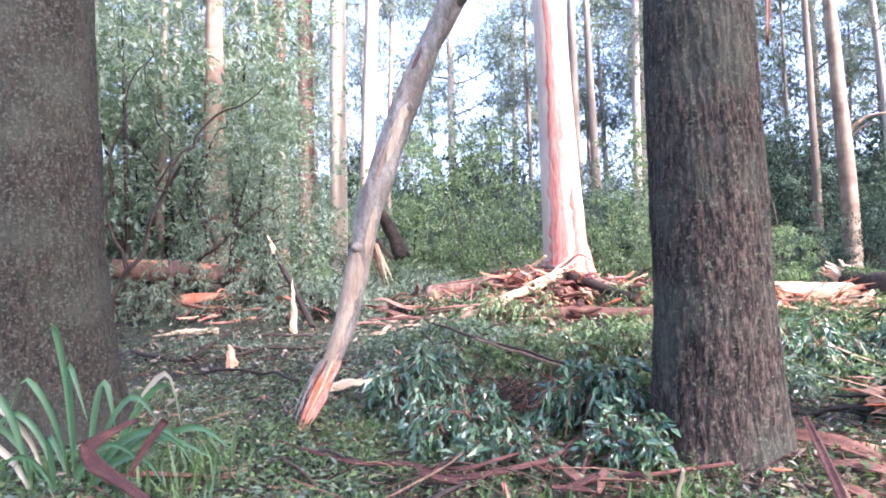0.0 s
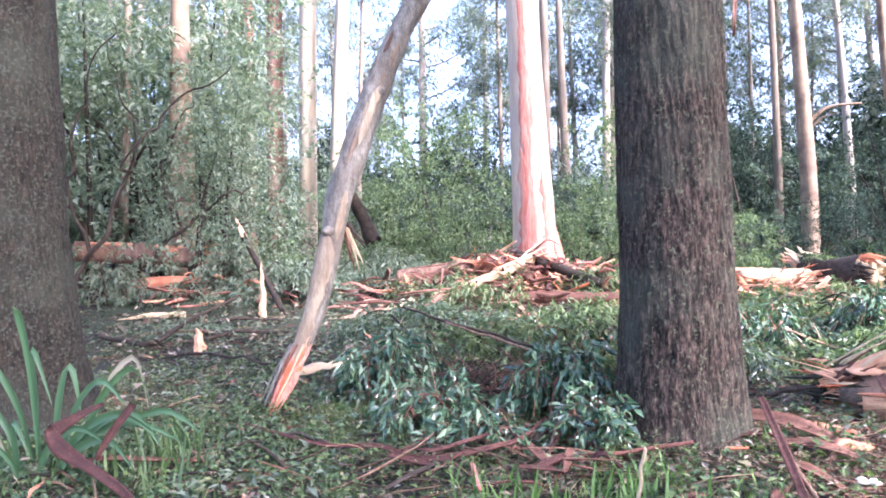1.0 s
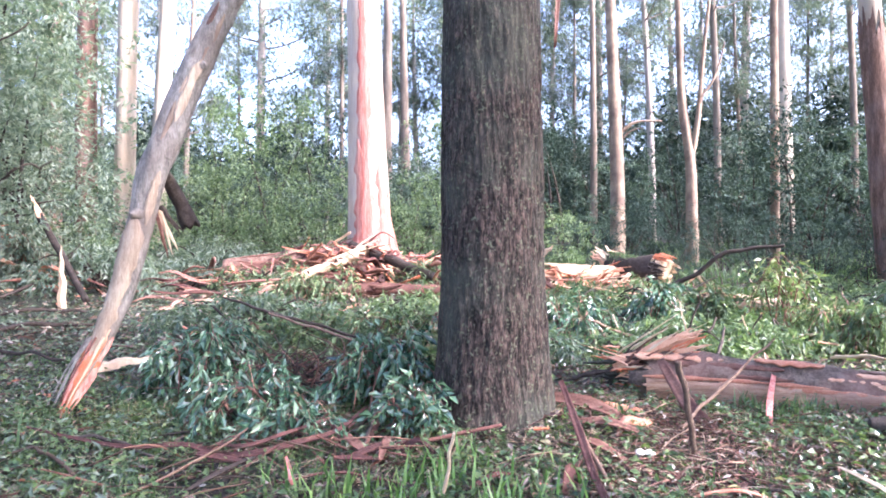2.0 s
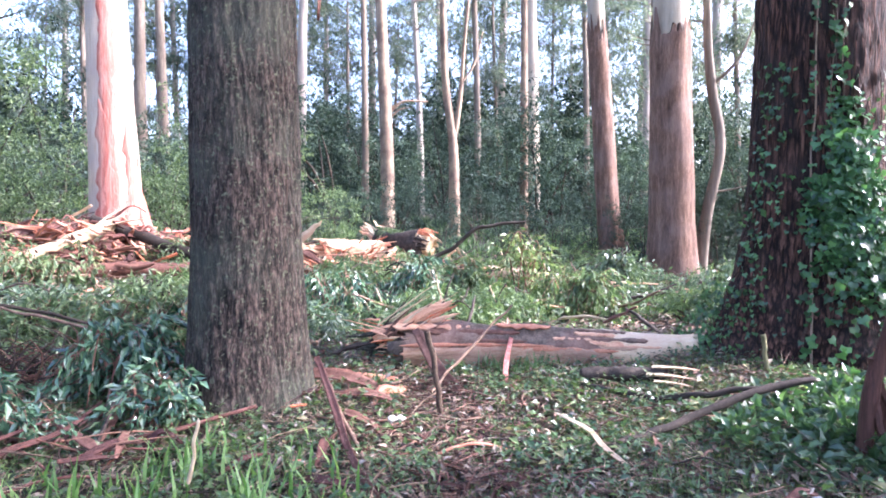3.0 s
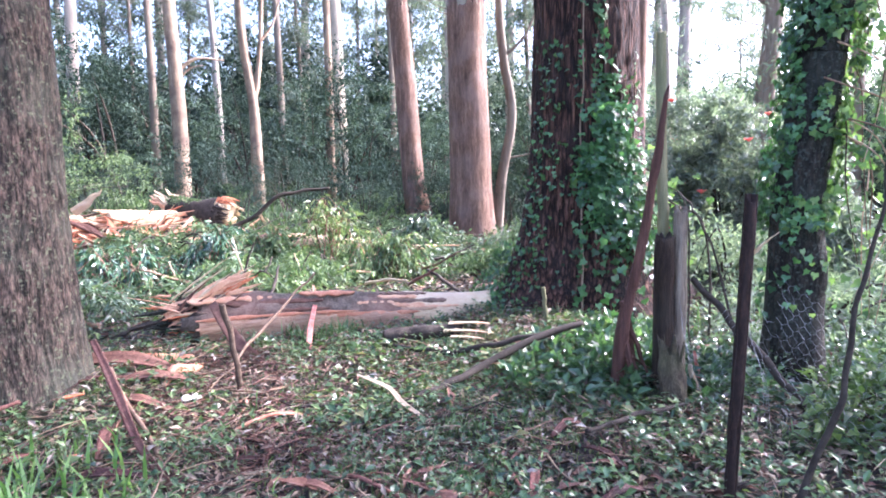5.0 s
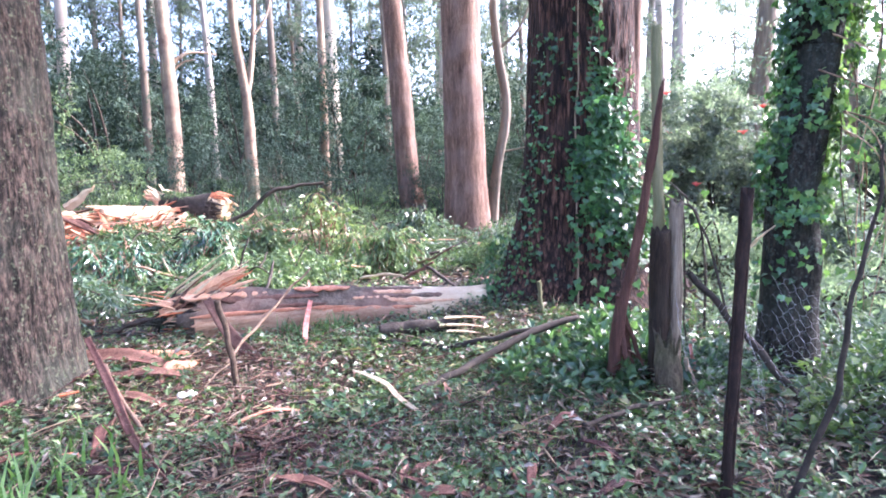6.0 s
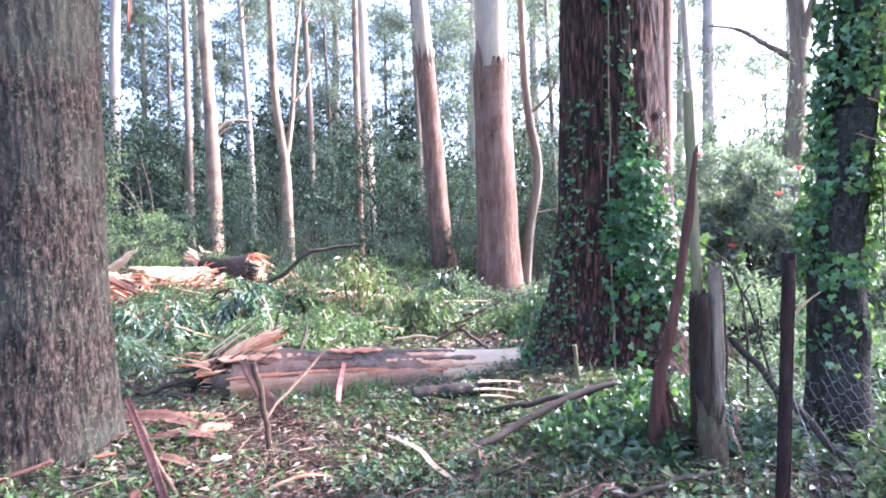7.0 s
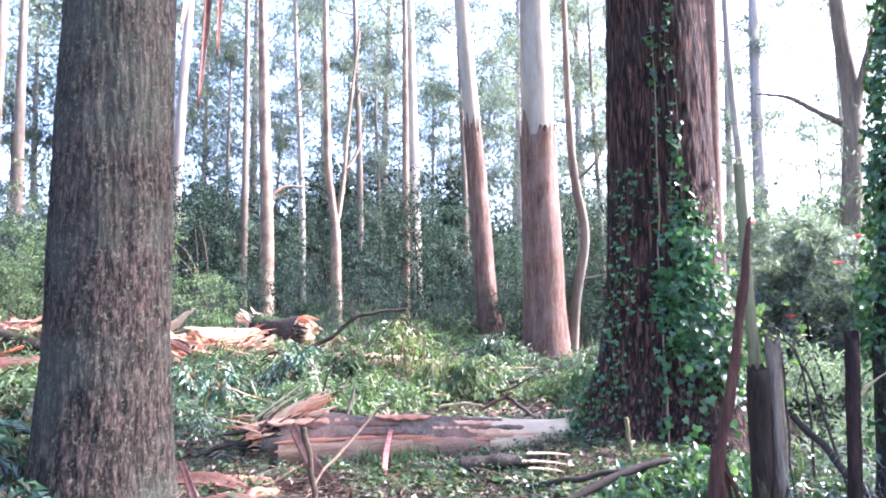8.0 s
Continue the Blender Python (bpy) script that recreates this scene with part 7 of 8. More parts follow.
def climbing_ivy():
    rs = np.random.RandomState(31)
    o = np.array([IVY_BASE[0], IVY_BASE[1], gz(IVY_BASE[0], IVY_BASE[1]) - 0.15])
    t = thing("climbing_ivy", o, "glossy dark green ivy climbing the big trunk", "ivy")
    to_eye = math.atan2(-2.62, -7.08)
    st, C, N, Z = Soup(), [], [], []
    # runners up the trunk: bearing from the line of sight (+: to the right), reach
    runs = [(0.08, 4.6), (0.34, 5.2), (0.36, 4.2), (0.55, 2.9), (0.0, 2.4), (-0.6, 2.7), (0.8, 2.6), (0.95, 2.0), (0.2, 3.4), (1.0, 2.9)]
    for k, (off, top) in enumerate(runs):
        zs = np.linspace(0.0, top, 14)
        ang = to_eye + off + np.cumsum(rs.normal(size=14)) * 0.025
        r = ivy_tree_radius(zs) + 0.02
        pts = np.stack([np.cos(ang) * r, np.sin(ang) * r, zs], 1)
        st.add(*tube(pts, [0.012, 0.009, 0.004], 5, 40))
        for z in np.arange(0.15, top, 0.05):
            if rs.rand() < (0.55 if off < 0 else 0.75):
                a = np.interp(z, zs, ang) + rs.normal() * 0.06
                C.append((a, z))
    for _ in range(2600):
        z = np.clip(1.55 + 0.42 * rs.normal(), 0.3, 2.6)
        wide = 0.22 if z < 1.9 else 0.13
        C.append((to_eye + 0.48 + rs.normal() * wide + 0.45 * max(0.0, 1.45 - z), z))
    for _ in range(560):
        C.append((to_eye - 0.95 + rs.normal() * 0.28, 0.1 + 0.75 * rs.rand() ** 1.5))
    for _ in range(220):
        C.append((to_eye - 0.55 + rs.normal() * 0.16, 0.4 + 2.6 * rs.rand()))
    C = np.array(C)
    r = ivy_tree_radius(C[:, 1]) + 0.03 + 0.2 * rs.rand(len(C)) ** 1.5 * (C[:, 1] < 2.3) * (C[:, 0] > to_eye + 0.15) + 0.36 * np.exp(-C[:, 1] / 1.0) * (C[:, 0] < to_eye - 0.3) + 0.3 * np.exp(-C[:, 1] / 0.45) * (C[:, 0] >= to_eye - 0.3)
    n = np.stack([np.cos(C[:, 0]), np.sin(C[:, 0]), 0.15 + 0 * C[:, 0]], 1)
    c = np.stack([np.cos(C[:, 0]) * r, np.sin(C[:, 0]) * r, C[:, 1]], 1)
    tagged(part("vine", st.mesh("vine"), M_TWIG, t), kind="stuff")
    part("foliage", to_mesh("foliage", *ivy_leaf_soup(c, n, np.where(C[:, 0] < to_eye - 0.1, 0.035, 0.04) + np.where(C[:, 0] < to_eye - 0.1, 0.025, 0.065) * rs.rand(len(c)) ** 1.6, rs), smooth=False), M_IVY, t)
    # the looser mass that spills off the sunny side, sunlight put into its colour
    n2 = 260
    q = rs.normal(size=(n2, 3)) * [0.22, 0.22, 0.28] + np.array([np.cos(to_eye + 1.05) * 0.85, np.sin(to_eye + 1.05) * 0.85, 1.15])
    part("foliage", to_mesh("foliage", *ivy_leaf_soup(q, unit(rs, n2) + [-0.6, -0.4, 0.5], 0.05 + 0.04 * rs.rand(n2), rs), smooth=False), M_IVY_SUNLIT, t, "ivy leaves with sunlight put into their paler colour")


climbing_ivy()


def ivy_post_tree():
    """The slimmer trunk beyond the fence, wrapped in bright ivy."""
    rs = np.random.RandomState(32)
    x, y = 5.46, 0.27
    o = np.array([x, y, g(x, y)])
    t = thing("ivy_clad_tree", o, "slim dark trunk wrapped in bright hanging ivy beyond the fence", "tree", "trees")
    part("trunk", to_mesh("trunk", *tube([(0.0, 0.0, -0.1), (0.0, 0.01, 0.7), (0.0, 0.0, 1.5), (0.01, -0.07, 2.3), (0.02, -0.11, 2.8), (0.1, -0.4, 6.5)], [0.26, 0.2, 0.17, 0.16, 0.15, 0.1], 28, 70, 0.12, stringy(6, 0.012, 14, 1.5), seed=8)), M_STRINGY, t)
    n = 8000
    z = 0.5 + 4.2 * rs.rand(n)
    a = rs.rand(n) * 6.28
    r = 0.165 + 0.07 * rs.rand(n) + 0.05 * (vnoise(np.stack([a * 1.5, z * 2.0, z * 0], 1), 4) > 0.55)
    lump = vnoise(np.stack([np.cos(a) * 1.6 + 3, np.sin(a) * 1.6, z * 2.6], 1), 14)
    r = r + 0.14 * np.maximum(lump - 0.5, 0)
    keep = ((z > 1.15) | (rs.rand(n) < 0.1)) & (lump > np.where(z > 1.8, 0.27, 0.38))
    z, a, r = z[keep], a[keep], r[keep]
    c = np.stack([np.cos(a) * r + np.interp(z, [0, 1.5, 2.8, 6.5], [0, 0, 0.02, 0.1]), np.sin(a) * r + np.interp(z, [0, 1.5, 2.8, 6.5], [0, 0, -0.11, -0.4]), z], 1)
    nn = np.stack([np.cos(a), np.sin(a), 0.2 + 0 * a], 1)
    # leaves towards the sun take the lit colour more often, the rest the dark
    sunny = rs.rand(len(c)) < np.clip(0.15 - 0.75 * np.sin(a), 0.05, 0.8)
    part("foliage", to_mesh("foliage", *ivy_leaf_soup(c[sunny], nn[sunny], 0.03 + 0.035 * rs.rand(sunny.sum()), rs), smooth=False), M_IVY_SUNLIT, t, "hanging ivy, sunlight put into its lighter green")
    part("foliage", to_mesh("foliage", *ivy_leaf_soup(c[~sunny], nn[~sunny], 0.03 + 0.035 * rs.rand((~sunny).sum()), rs), smooth=False), M_IVY, t, "ivy mostly away from the sun, in the darker green")
    # loose vines that hang clear of the trunk, with larger leaves
    st, C = Soup(), []
    for k in range(16):
        y0, z0 = -0.2 - 0.42 * rs.rand(), 0.9 + 2.3 * rs.rand()
        p = np.array([(0.1 * rs.normal(), -0.12, z0 + 0.25), (-0.05 + 0.15 * rs.normal(), y0, z0), (-0.05 + 0.15 * rs.normal(), y0 - 0.1 * rs.rand(), z0 - 0.5), (0.2 * rs.normal(), y0 + 0.15 * rs.normal(), max(0.1, z0 - 1.1))])
        st.add(*tube(p, [0.007, 0.005, 0.003], 5, 24, 0.2, seed=k))
        C.append(resample(p, 20) + rs.normal(size=(20, 3)) * 0.035)
    C = np.concatenate(C)
    tagged(part("vine", st.mesh("vine"), M_TWIG, t, "thin bare hanging vines"), kind="stuff")
    part("foliage", to_mesh("foliage", *ivy_leaf_soup(C, unit(rs, len(C)) + [-0.7, 0, 0.3], 0.04 + 0.055 * rs.rand(len(C)) ** 2, rs, 0.5), smooth=False), M_IVY_SUNLIT, t, "loose leaves on hanging vines, in the sunlit ivy colour")
    c2 = part("crown", CROWN_C, M_LEAF_CROWN, t)
    c2.location = (0.12, -0.05, 7.0)


ivy_post_tree()


# ---- shrub with red flowers ----
def flowering_shrub():
    rs = np.random.RandomState(35)
    x, y = 11.4, 1.9
    t = thing("flowering_shrub", (x, y, g(x, y)), "rounded evergreen shrub dotted with red flowers", "shrub")
    st, cen = Soup(), []
    lobes = [((-0.2, 0.3, 2.4), 0.75), ((-0.3, -0.4, 1.9), 0.8), ((0, 0.7, 1.7), 0.7), ((-0.4, 0.1, 1.3), 0.9), ((0.2, -0.9, 1.5), 0.8), ((0.1, 1.0, 1.0), 0.7), ((0.1, -1.2, 0.9), 0.8), ((-0.5, 0.5, 0.5), 0.7), ((-0.5, -0.5, 0.5), 0.7), ((-0.2, 1.3, 0.5), 0.6), ((-0.2, -1.5, 0.5), 0.6)]
    for k, (c, s) in enumerate(lobes):
        st.add(*tube([(0.1 * k - 0.3, 0, -0.1), np.array(c) * 0.5, c], [0.05, 0.035, 0.01], 6, 10, 0.2, seed=k))
        cen.append(np.array(c) + unit(rs, 150) * (0.82 + 0.18 * rs.rand(150, 1)) * s * np.array([1, 1, 0.75]))
    tagged(part("stem", st.mesh("stem"), M_STEM, t), kind="stuff")
    cen = np.concatenate(cen)
    part("foliage", to_mesh("foliage", *clumps(rs, cen, 0.13, 26, 0.1, 0.1, 0.34, far=True), smooth=False), M_LEAF_RHODO, t)
    for k in range(20):
        q = cen[rs.randint(len(cen))] + np.array([-0.3, -0.05, 0.05])
        m = 9
        a = np.arange(m) * 2.4
        d = np.stack([np.cos(a), np.sin(a), 0.5 + 0.5 * rs.rand(m)], 1)
        part("flower", to_mesh("flower", *leaves(np.repeat(q[None], m, 0), d, np.array([[0, 0, 1.0]] * m), np.full(m, 0.1), np.full(m, 0.075))), M_FLOWER, t)


flowering_shrub()


M_HERB_DARK = leaf_mat("dark_herb_leaf", [(0.1, (0.014, 0.038, 0.016)), (0.5, (0.04, 0.09, 0.036)), (0.9, (0.11, 0.19, 0.07))], rough=0.3, spec=0.6, grey=0.05)
M_LEAF_LIME = leaf_mat("lime_leaf", [(0.1, (0.06, 0.1, 0.03)), (0.5, (0.15, 0.22, 0.07)), (0.9, (0.3, 0.36, 0.14))], rough=0.35, grey=0.05)


# ---- leaf heaps: fallen crowns and green branches ----
def leaf_heap(label, x, y, w, d, h, n, mat, leaf, seed, ratio=0.3, hang=0.6, per=20, name="fallen_leafy_branch"):
    rs = np.random.RandomState(seed)
    t = thing(name, (x, y, g(x, y)), label, "branch", "fallen leafy branches")
    st = Soup()
    cen = []
    for k in range(9):
        a = rs.rand() * 6.28
        e = np.array([math.cos(a) * w, math.sin(a) * d, 0.0]) * (0.5 + 0.5 * rs.rand())
        mid = e * 0.5 + [0, 0, h * (0.5 + 0.5 * rs.rand())]
        e[2] = max(0.02, h * 0.3 * rs.rand()) + g(x + e[0], y + e[1]) - g(x, y)
        s0 = rs.normal(size=3) * [w * 0.15, d * 0.15, 0]
        st.add(*tube([s0 + [0, 0, 0.03], mid, e], [0.018, 0.012, 0.004], 6, 14, 0.1, seed=k))
    for k in range(n):
        a, r = rs.rand() * 6.28, rs.rand() ** 0.6
        q = np.array([math.cos(a) * w * r, math.sin(a) * d * r, 0])
        lump = 0.45 + 0.9 * vnoise([[q[0] * 2.2 + seed, q[1] * 2.2, 0]], seed)[0]
        q[2] = h * max(0, 1 - r * r) ** 0.7 * lump * (0.55 + 0.45 * rs.rand()) + 0.04 + g(x + q[0], y + q[1]) - g(x, y)
        cen.append(q)
    tagged(part("stem", st.mesh("stem"), M_STEM, t), kind="stuff")
    part("foliage", to_mesh("foliage", *clumps(rs, np.array(cen), 0.17, per, leaf, hang, ratio, cheap=math.hypot(x, y) > 7.5), smooth=False), mat, t)
    return t


leaf_heap("leafy fallen branch with sunlit leaves", 1.2, 7.0, 1.2, 0.8, 0.45, 170, M_LEAF_BUSH, 0.1, 204)
leaf_heap("leafy fallen branch spread on the litter", 0.2, 8.8, 1.5, 0.9, 0.4, 150, M_LEAF_GUM, 0.11, 205)
leaf_heap("leafy fallen branch spread on the litter", 2.6, 8.6, 1.3, 0.9, 0.4, 150, M_LEAF_BUSH, 0.1, 206)
leaf_heap("fallen crown of gum leaves among debris", -2.4, 12.2, 1.3, 1.0, 0.9, 150, M_LEAF_BLUE, 0.12, 207)
leaf_heap("fallen crown of gum leaves among debris", -0.6, 13.2, 1.5, 1.0, 1.0, 150, M_LEAF_BLUE, 0.12, 208)
leaf_heap("leafy litter beside the split log", -4.4, 12.0, 1.3, 0.5, 0.3, 90, M_LEAF_BLUE, 0.1, 209)
leaf_heap("leafy litter on the floor", -3.2, 9.6, 1.0, 0.5, 0.12, 50, M_LEAF_BLUE, 0.09, 210)
leaf_heap("sunlit green leaves over fallen timber", 5.6, 8.6, 1.6, 1.1, 0.5, 190, M_LEAF_BUSH, 0.11, 211)
leaf_heap("sunlit green leaves over fallen timber", 6.6, 6.6, 1.6, 1.1, 0.4, 190, M_LEAF_BUSH, 0.11, 212)
leaf_heap("sunlit green leaves over fallen timber", 8.4, 6.6, 1.5, 1.2, 0.35, 160, M_LEAF_GUM, 0.11, 213)
leaf_heap("brownish withered leaf clump", 9.9, 7.0, 0.4, 0.4, 0.95, 50, M_LEAF_GUM, 0.14, 216, hang=0.8)
leaf_heap("green leaves before the far gums", 10.6, 7.6, 1.4, 1.0, 0.5, 120, M_LEAF_GUM, 0.11, 217)
leaf_heap("green leaves behind the fallen trunk", 4.9, 6.2, 1.2, 0.7, 0.4, 120, M_LEAF_BUSH, 0.1, 218)
leaf_heap("leaves between the trunk and the fallen log", 3.2, 6.6, 0.9, 0.7, 0.35, 90, M_LEAF_GUM, 0.1, 219)
leaf_heap("creeping ivy mat at the foot of the ivy tree", 4.75, 1.5, 1.1, 0.5, 0.08, 100, M_HERB_DARK, 0.085, 220, ratio=0.6, hang=0.1, name="ivy_mat")
leaf_heap("ivy and weeds around the fence posts", 4.85, 0.7, 0.45, 0.35, 0.12, 50, M_HERB_DARK, 0.08, 221, ratio=0.6, hang=0.2, name="ivy_mat")
leaf_heap("green weeds behind the netting", 4.7, -0.5, 0.8, 0.6, 0.4, 120, M_HERB, 0.09, 222, ratio=0.5, hang=0.2, name="weed_patch")
leaf_heap("leaves and weeds over the back of the clearing", 11.6, 9.6, 1.8, 1.4, 0.4, 150, M_LEAF_BUSH, 0.11, 230)
leaf_heap("leaves and weeds over the back of the clearing", 9.2, 8.6, 1.5, 1.0, 0.35, 130, M_LEAF_BUSH, 0.11, 231)
leaf_heap("leaves and weeds over the back of the clearing", 9.0, 4.6, 1.5, 1.2, 0.3, 130, M_LEAF_BUSH, 0.11, 232)
leaf_heap("leaves and weeds over the back of the clearing", 11.8, 5.8, 1.5, 1.2, 0.4, 130, M_LEAF_GUM, 0.11, 233)
leaf_heap("leaves hanging over the bark pile", 0.4, 11.6, 1.0, 0.6, 0.5, 80, M_LEAF_BUSH, 0.1, 234)
leaf_heap("leaves hanging over the bark pile", 3.2, 11.3, 0.9, 0.6, 0.4, 70, M_LEAF_BUSH, 0.1, 235)
leaf_heap("grey-green scrub below the flowering shrub", 8.9, 1.2, 1.3, 1.1, 1.0, 200, M_LEAF_BLUE, 0.085, 224, hang=0.2)
leaf_heap("grey-green scrub beyond the ivy trunk", 8.2, -0.7, 1.2, 1.0, 0.9, 170, M_LEAF_BLUE, 0.085, 225, hang=0.2)
leaf_heap("pale twiggy leaves beyond the fence", 7.0, 0.2, 1.2, 1.0, 0.6, 130, M_LEAF_BLUE, 0.09, 223, hang=0.2)


M_LEAF_GLOSSY = leaf_mat("glossy_gum_leaf", [(0.1, (0.012, 0.03, 0.02)), (0.4, (0.045, 0.105, 0.055)), (0.7, (0.105, 0.19, 0.095)), (0.93, (0.24, 0.32, 0.18))], rough=0.25, spec=0.8, through=0.2, grey=0.03)


def fallen_bough(label, x, y, w, d, h, arms, mat, leaf, seed, twigs=14, per=11, ratio=0.3, droop=0.9, twig_len=0.3, lean=(0, 0)):
    """A broken leafy bough on the floor: arching arms with twigs and hanging leaves."""
    rs = np.random.RandomState(seed)
    t = thing("fallen_leafy_branch", (x, y, g(x, y)), label, "branch", "fallen leafy branches")
    paths = []
    for k in range(arms):
        a = 6.28 * (k + 0.6 * rs.rand()) / arms
        r = 0.55 + 0.45 * rs.rand()
        e = np.array([math.cos(a) * w * r + lean[0], math.sin(a) * d * r + lean[1], 0.0])
        top = h * (0.55 + 0.55 * rs.rand())
        s0 = rs.normal(size=3) * [w * 0.2, d * 0.2, 0] + [0, 0, 0.04]
        m = s0 * 0.5 + e * 0.5 + [0, 0, top]
        e[2] = max(0.08, top * 0.5 * rs.rand()) + g(x + e[0], y + e[1]) - g(x, y)
        paths.append(([s0, s0 * 0.7 + e * 0.3 + [0, 0, top * 0.75], m, e], 0.012))
    (v, f), st = hanging_leaves(rs, paths, twigs, per, leaf, ratio, droop, twig_len)
    v[:, 2] = np.maximum(v[:, 2], height(v[:, 0] + x, v[:, 1] + y) - g(x, y) + 0.015)
    tagged(part("twig", st.mesh("twig"), M_TWIG_RED, t, "reddish brown twigs"), kind="stuff")
    part("foliage", to_mesh("foliage", v, f, False), mat, t)
    return t


def twig_tangle(label, x, y, w, d, h, n, mats, seed):
    """A knot of dead twigs and bark ends, each twig bent and leaning."""
    rs = np.random.RandomState(seed)
    t = thing("twig_tangle", (x, y, g(x, y)), label, "twigs", "storm debris")
    for m, mat in enumerate(mats):
        st = Soup()
        for k in range(n):
            a, L = 6.28 * rs.rand(), 0.25 + 0.55 * rs.rand()
            c = np.array([w * rs.normal() * 0.5, d * rs.normal() * 0.5, 0.0])
            e = c + np.array([math.cos(a) * L, math.sin(a) * L * 0.6, 0.0])
            c[2] = g(x + c[0], y + c[1]) - g(x, y) + 0.02 + 0.08 * rs.rand()
            e[2] = g(x + e[0], y + e[1]) - g(x, y) + 0.05 + h * rs.rand() ** 1.5
            st.add(*tube([c, (c + e) / 2 + rs.normal(size=3) * 0.04 + [0, 0, 0.03], e], [0.007 + 0.005 * rs.rand(), 0.006, 0.003], 4, 6, caps=False))
        tagged(part("twig", st.mesh("twig"), mat, t), kind="stuff")


M_TWIG_RED = wood_mat("reddish_twig", [(0.25, (0.05, 0.022, 0.016)), (0.5, (0.13, 0.06, 0.043)), (0.78, (0.24, 0.14, 0.1))], scale=(15, 15, 15), rough=0.7, bump=0.2, island=0.5)
fallen_bough("bough of glossy gum leaves fallen before the leaning branch", -0.27, 5.85, 0.55, 0.5, 0.46, 12, M_LEAF_GLOSSY, 0.115, 201, 12, 12, 0.34, 0.75)
fallen_bough("bough of glossy gum leaves spread over dark litter", 0.2, 5.0, 0.6, 0.42, 0.24, 10, M_LEAF_GLOSSY, 0.11, 203, 9, 11, 0.34, 0.6)
fallen_bough("glossy gum bough slumped against the stringybark trunk", 1.2, 4.95, 0.42, 0.4, 0.5, 11, M_LEAF_GLOSSY, 0.115, 202, 11, 12, 0.34, 0.75)
fallen_bough("low glossy bough on shed bark and twigs", 0.55, 4.5, 0.55, 0.3, 0.16, 7, M_LEAF_GLOSSY, 0.1, 244, 7, 9, 0.34, 0.5, 0.24)
fallen_bough("small glossy bough at the foot of the trunk", 1.25, 4.3, 0.3, 0.28, 0.34, 7, M_LEAF_GLOSSY, 0.085, 245, 10, 11, 0.45, 0.4, 0.24)
fallen_bough("loose gum leaves on thin twigs beyond the heap", 0.6, 6.95, 1.0, 0.5, 0.4, 12, M_LEAF_BUSH, 0.095, 240, 12, 12, 0.42, 0.4)
twig_tangle("dark knot of dead twigs in a hollow between leafy boughs", 0.6, 5.6, 0.55, 0.55, 0.42, 50, (M_TWIG_DARK, M_TWIG_RED, M_STEM), 271)
twig_tangle("brown twigs lying under the near leaves", 0.5, 4.1, 1.0, 0.45, 0.16, 16, (M_TWIG_DARK, M_TWIG_RED, M_SPLIT_BARK), 272)
fallen_bough("leafy bough with upright sprays behind the heap", 1.6, 6.4, 0.7, 0.5, 0.6, 10, M_LEAF_BUSH, 0.09, 246, 13, 12, 0.42, 0.3)
fallen_bough("drooping fresh green gum bough over fallen timber", 6.95, 6.6, 0.85, 0.6, 1.15, 8, M_LEAF_LIME, 0.12, 215, 8, 8, 0.34, 0.6, 0.4)
fallen_bough("green bough of a fallen crown with upright sprays", 6.35, 7.2, 0.6, 0.5, 0.6, 8, M_LEAF_BUSH, 0.14, 214, 13, 11, 0.3, 0.7, 0.35)
fallen_bough("green bough of a fallen crown with drooping leaves", 5.3, 7.0, 0.8, 0.6, 0.6, 10, M_LEAF_GLOSSY, 0.13, 241, 12, 11, 0.3, 0.8, 0.35)
fallen_bough("tangled leafy bough before the fallen trunk's back", 7.4, 5.8, 0.9, 0.7, 0.55, 11, M_LEAF_BUSH, 0.13, 242, 12, 11, 0.3, 0.8, 0.35)
fallen_bough("tangled leafy bough with grey-green leaves", 4.1, 7.2, 0.9, 0.7, 0.5, 11, M_LEAF_GLOSSY, 0.12, 243, 12, 11, 0.3, 0.8, 0.35)
fallen_bough("leafy bough hanging over the split log", -5.6, 11.9, 0.9, 0.4, 0.7, 10, M_LEAF_BLUE, 0.13, 251, 12, 10, 0.35, 0.7, 0.4)
fallen_bough("leafy bough lying against the split log", -3.6, 12.3, 0.8, 0.5, 0.8, 10, M_LEAF_BLUE, 0.12, 252, 12, 10, 0.35, 0.7, 0.4)
fallen_bough("leafy bough in front of the torn log", 6.8, 9.3, 0.8, 0.5, 0.35, 10, M_LEAF_BUSH, 0.13, 253, 12, 10, 0.32, 0.7, 0.35)
fallen_bough("leafy bough in front of the sunlit pile", 5.6, 9.6, 0.9, 0.5, 0.4, 10, M_LEAF_BUSH, 0.12, 254, 12, 10, 0.32, 0.7, 0.35)
fallen_bough("leafy bough before the bark pile", 1.0, 10.2, 1.0, 0.5, 0.5, 10, M_LEAF_BUSH, 0.12, 255, 12, 10, 0.32, 0.7, 0.35)
for bx, by, hh, sd in [(4.82, 5.77, 0.75, 1), (4.5, 6.6, 0.5, 2), (5.9, 6.0, 0.5, 3), (7.7, 7.2, 0.5, 4), (8.3, 6.0, 0.4, 5)]:
    stick("pale bare twig standing in the leaves", [(bx, by, 0.0), (bx - 0.02, by + 0.02, hh * 0.5), (bx + 0.08, by - 0.05, hh)], [0.016, 0.014, 0.008], M_DEAD, 70 + sd)
    stick("pale bare twig forking in the leaves", [(bx, by, hh * 0.35), (bx - 0.05, by + 0.04, hh * 0.65), (bx - 0.1, by + 0.06, hh * 0.95)], [0.01, 0.009, 0.006], M_CREAM, 80 + sd)


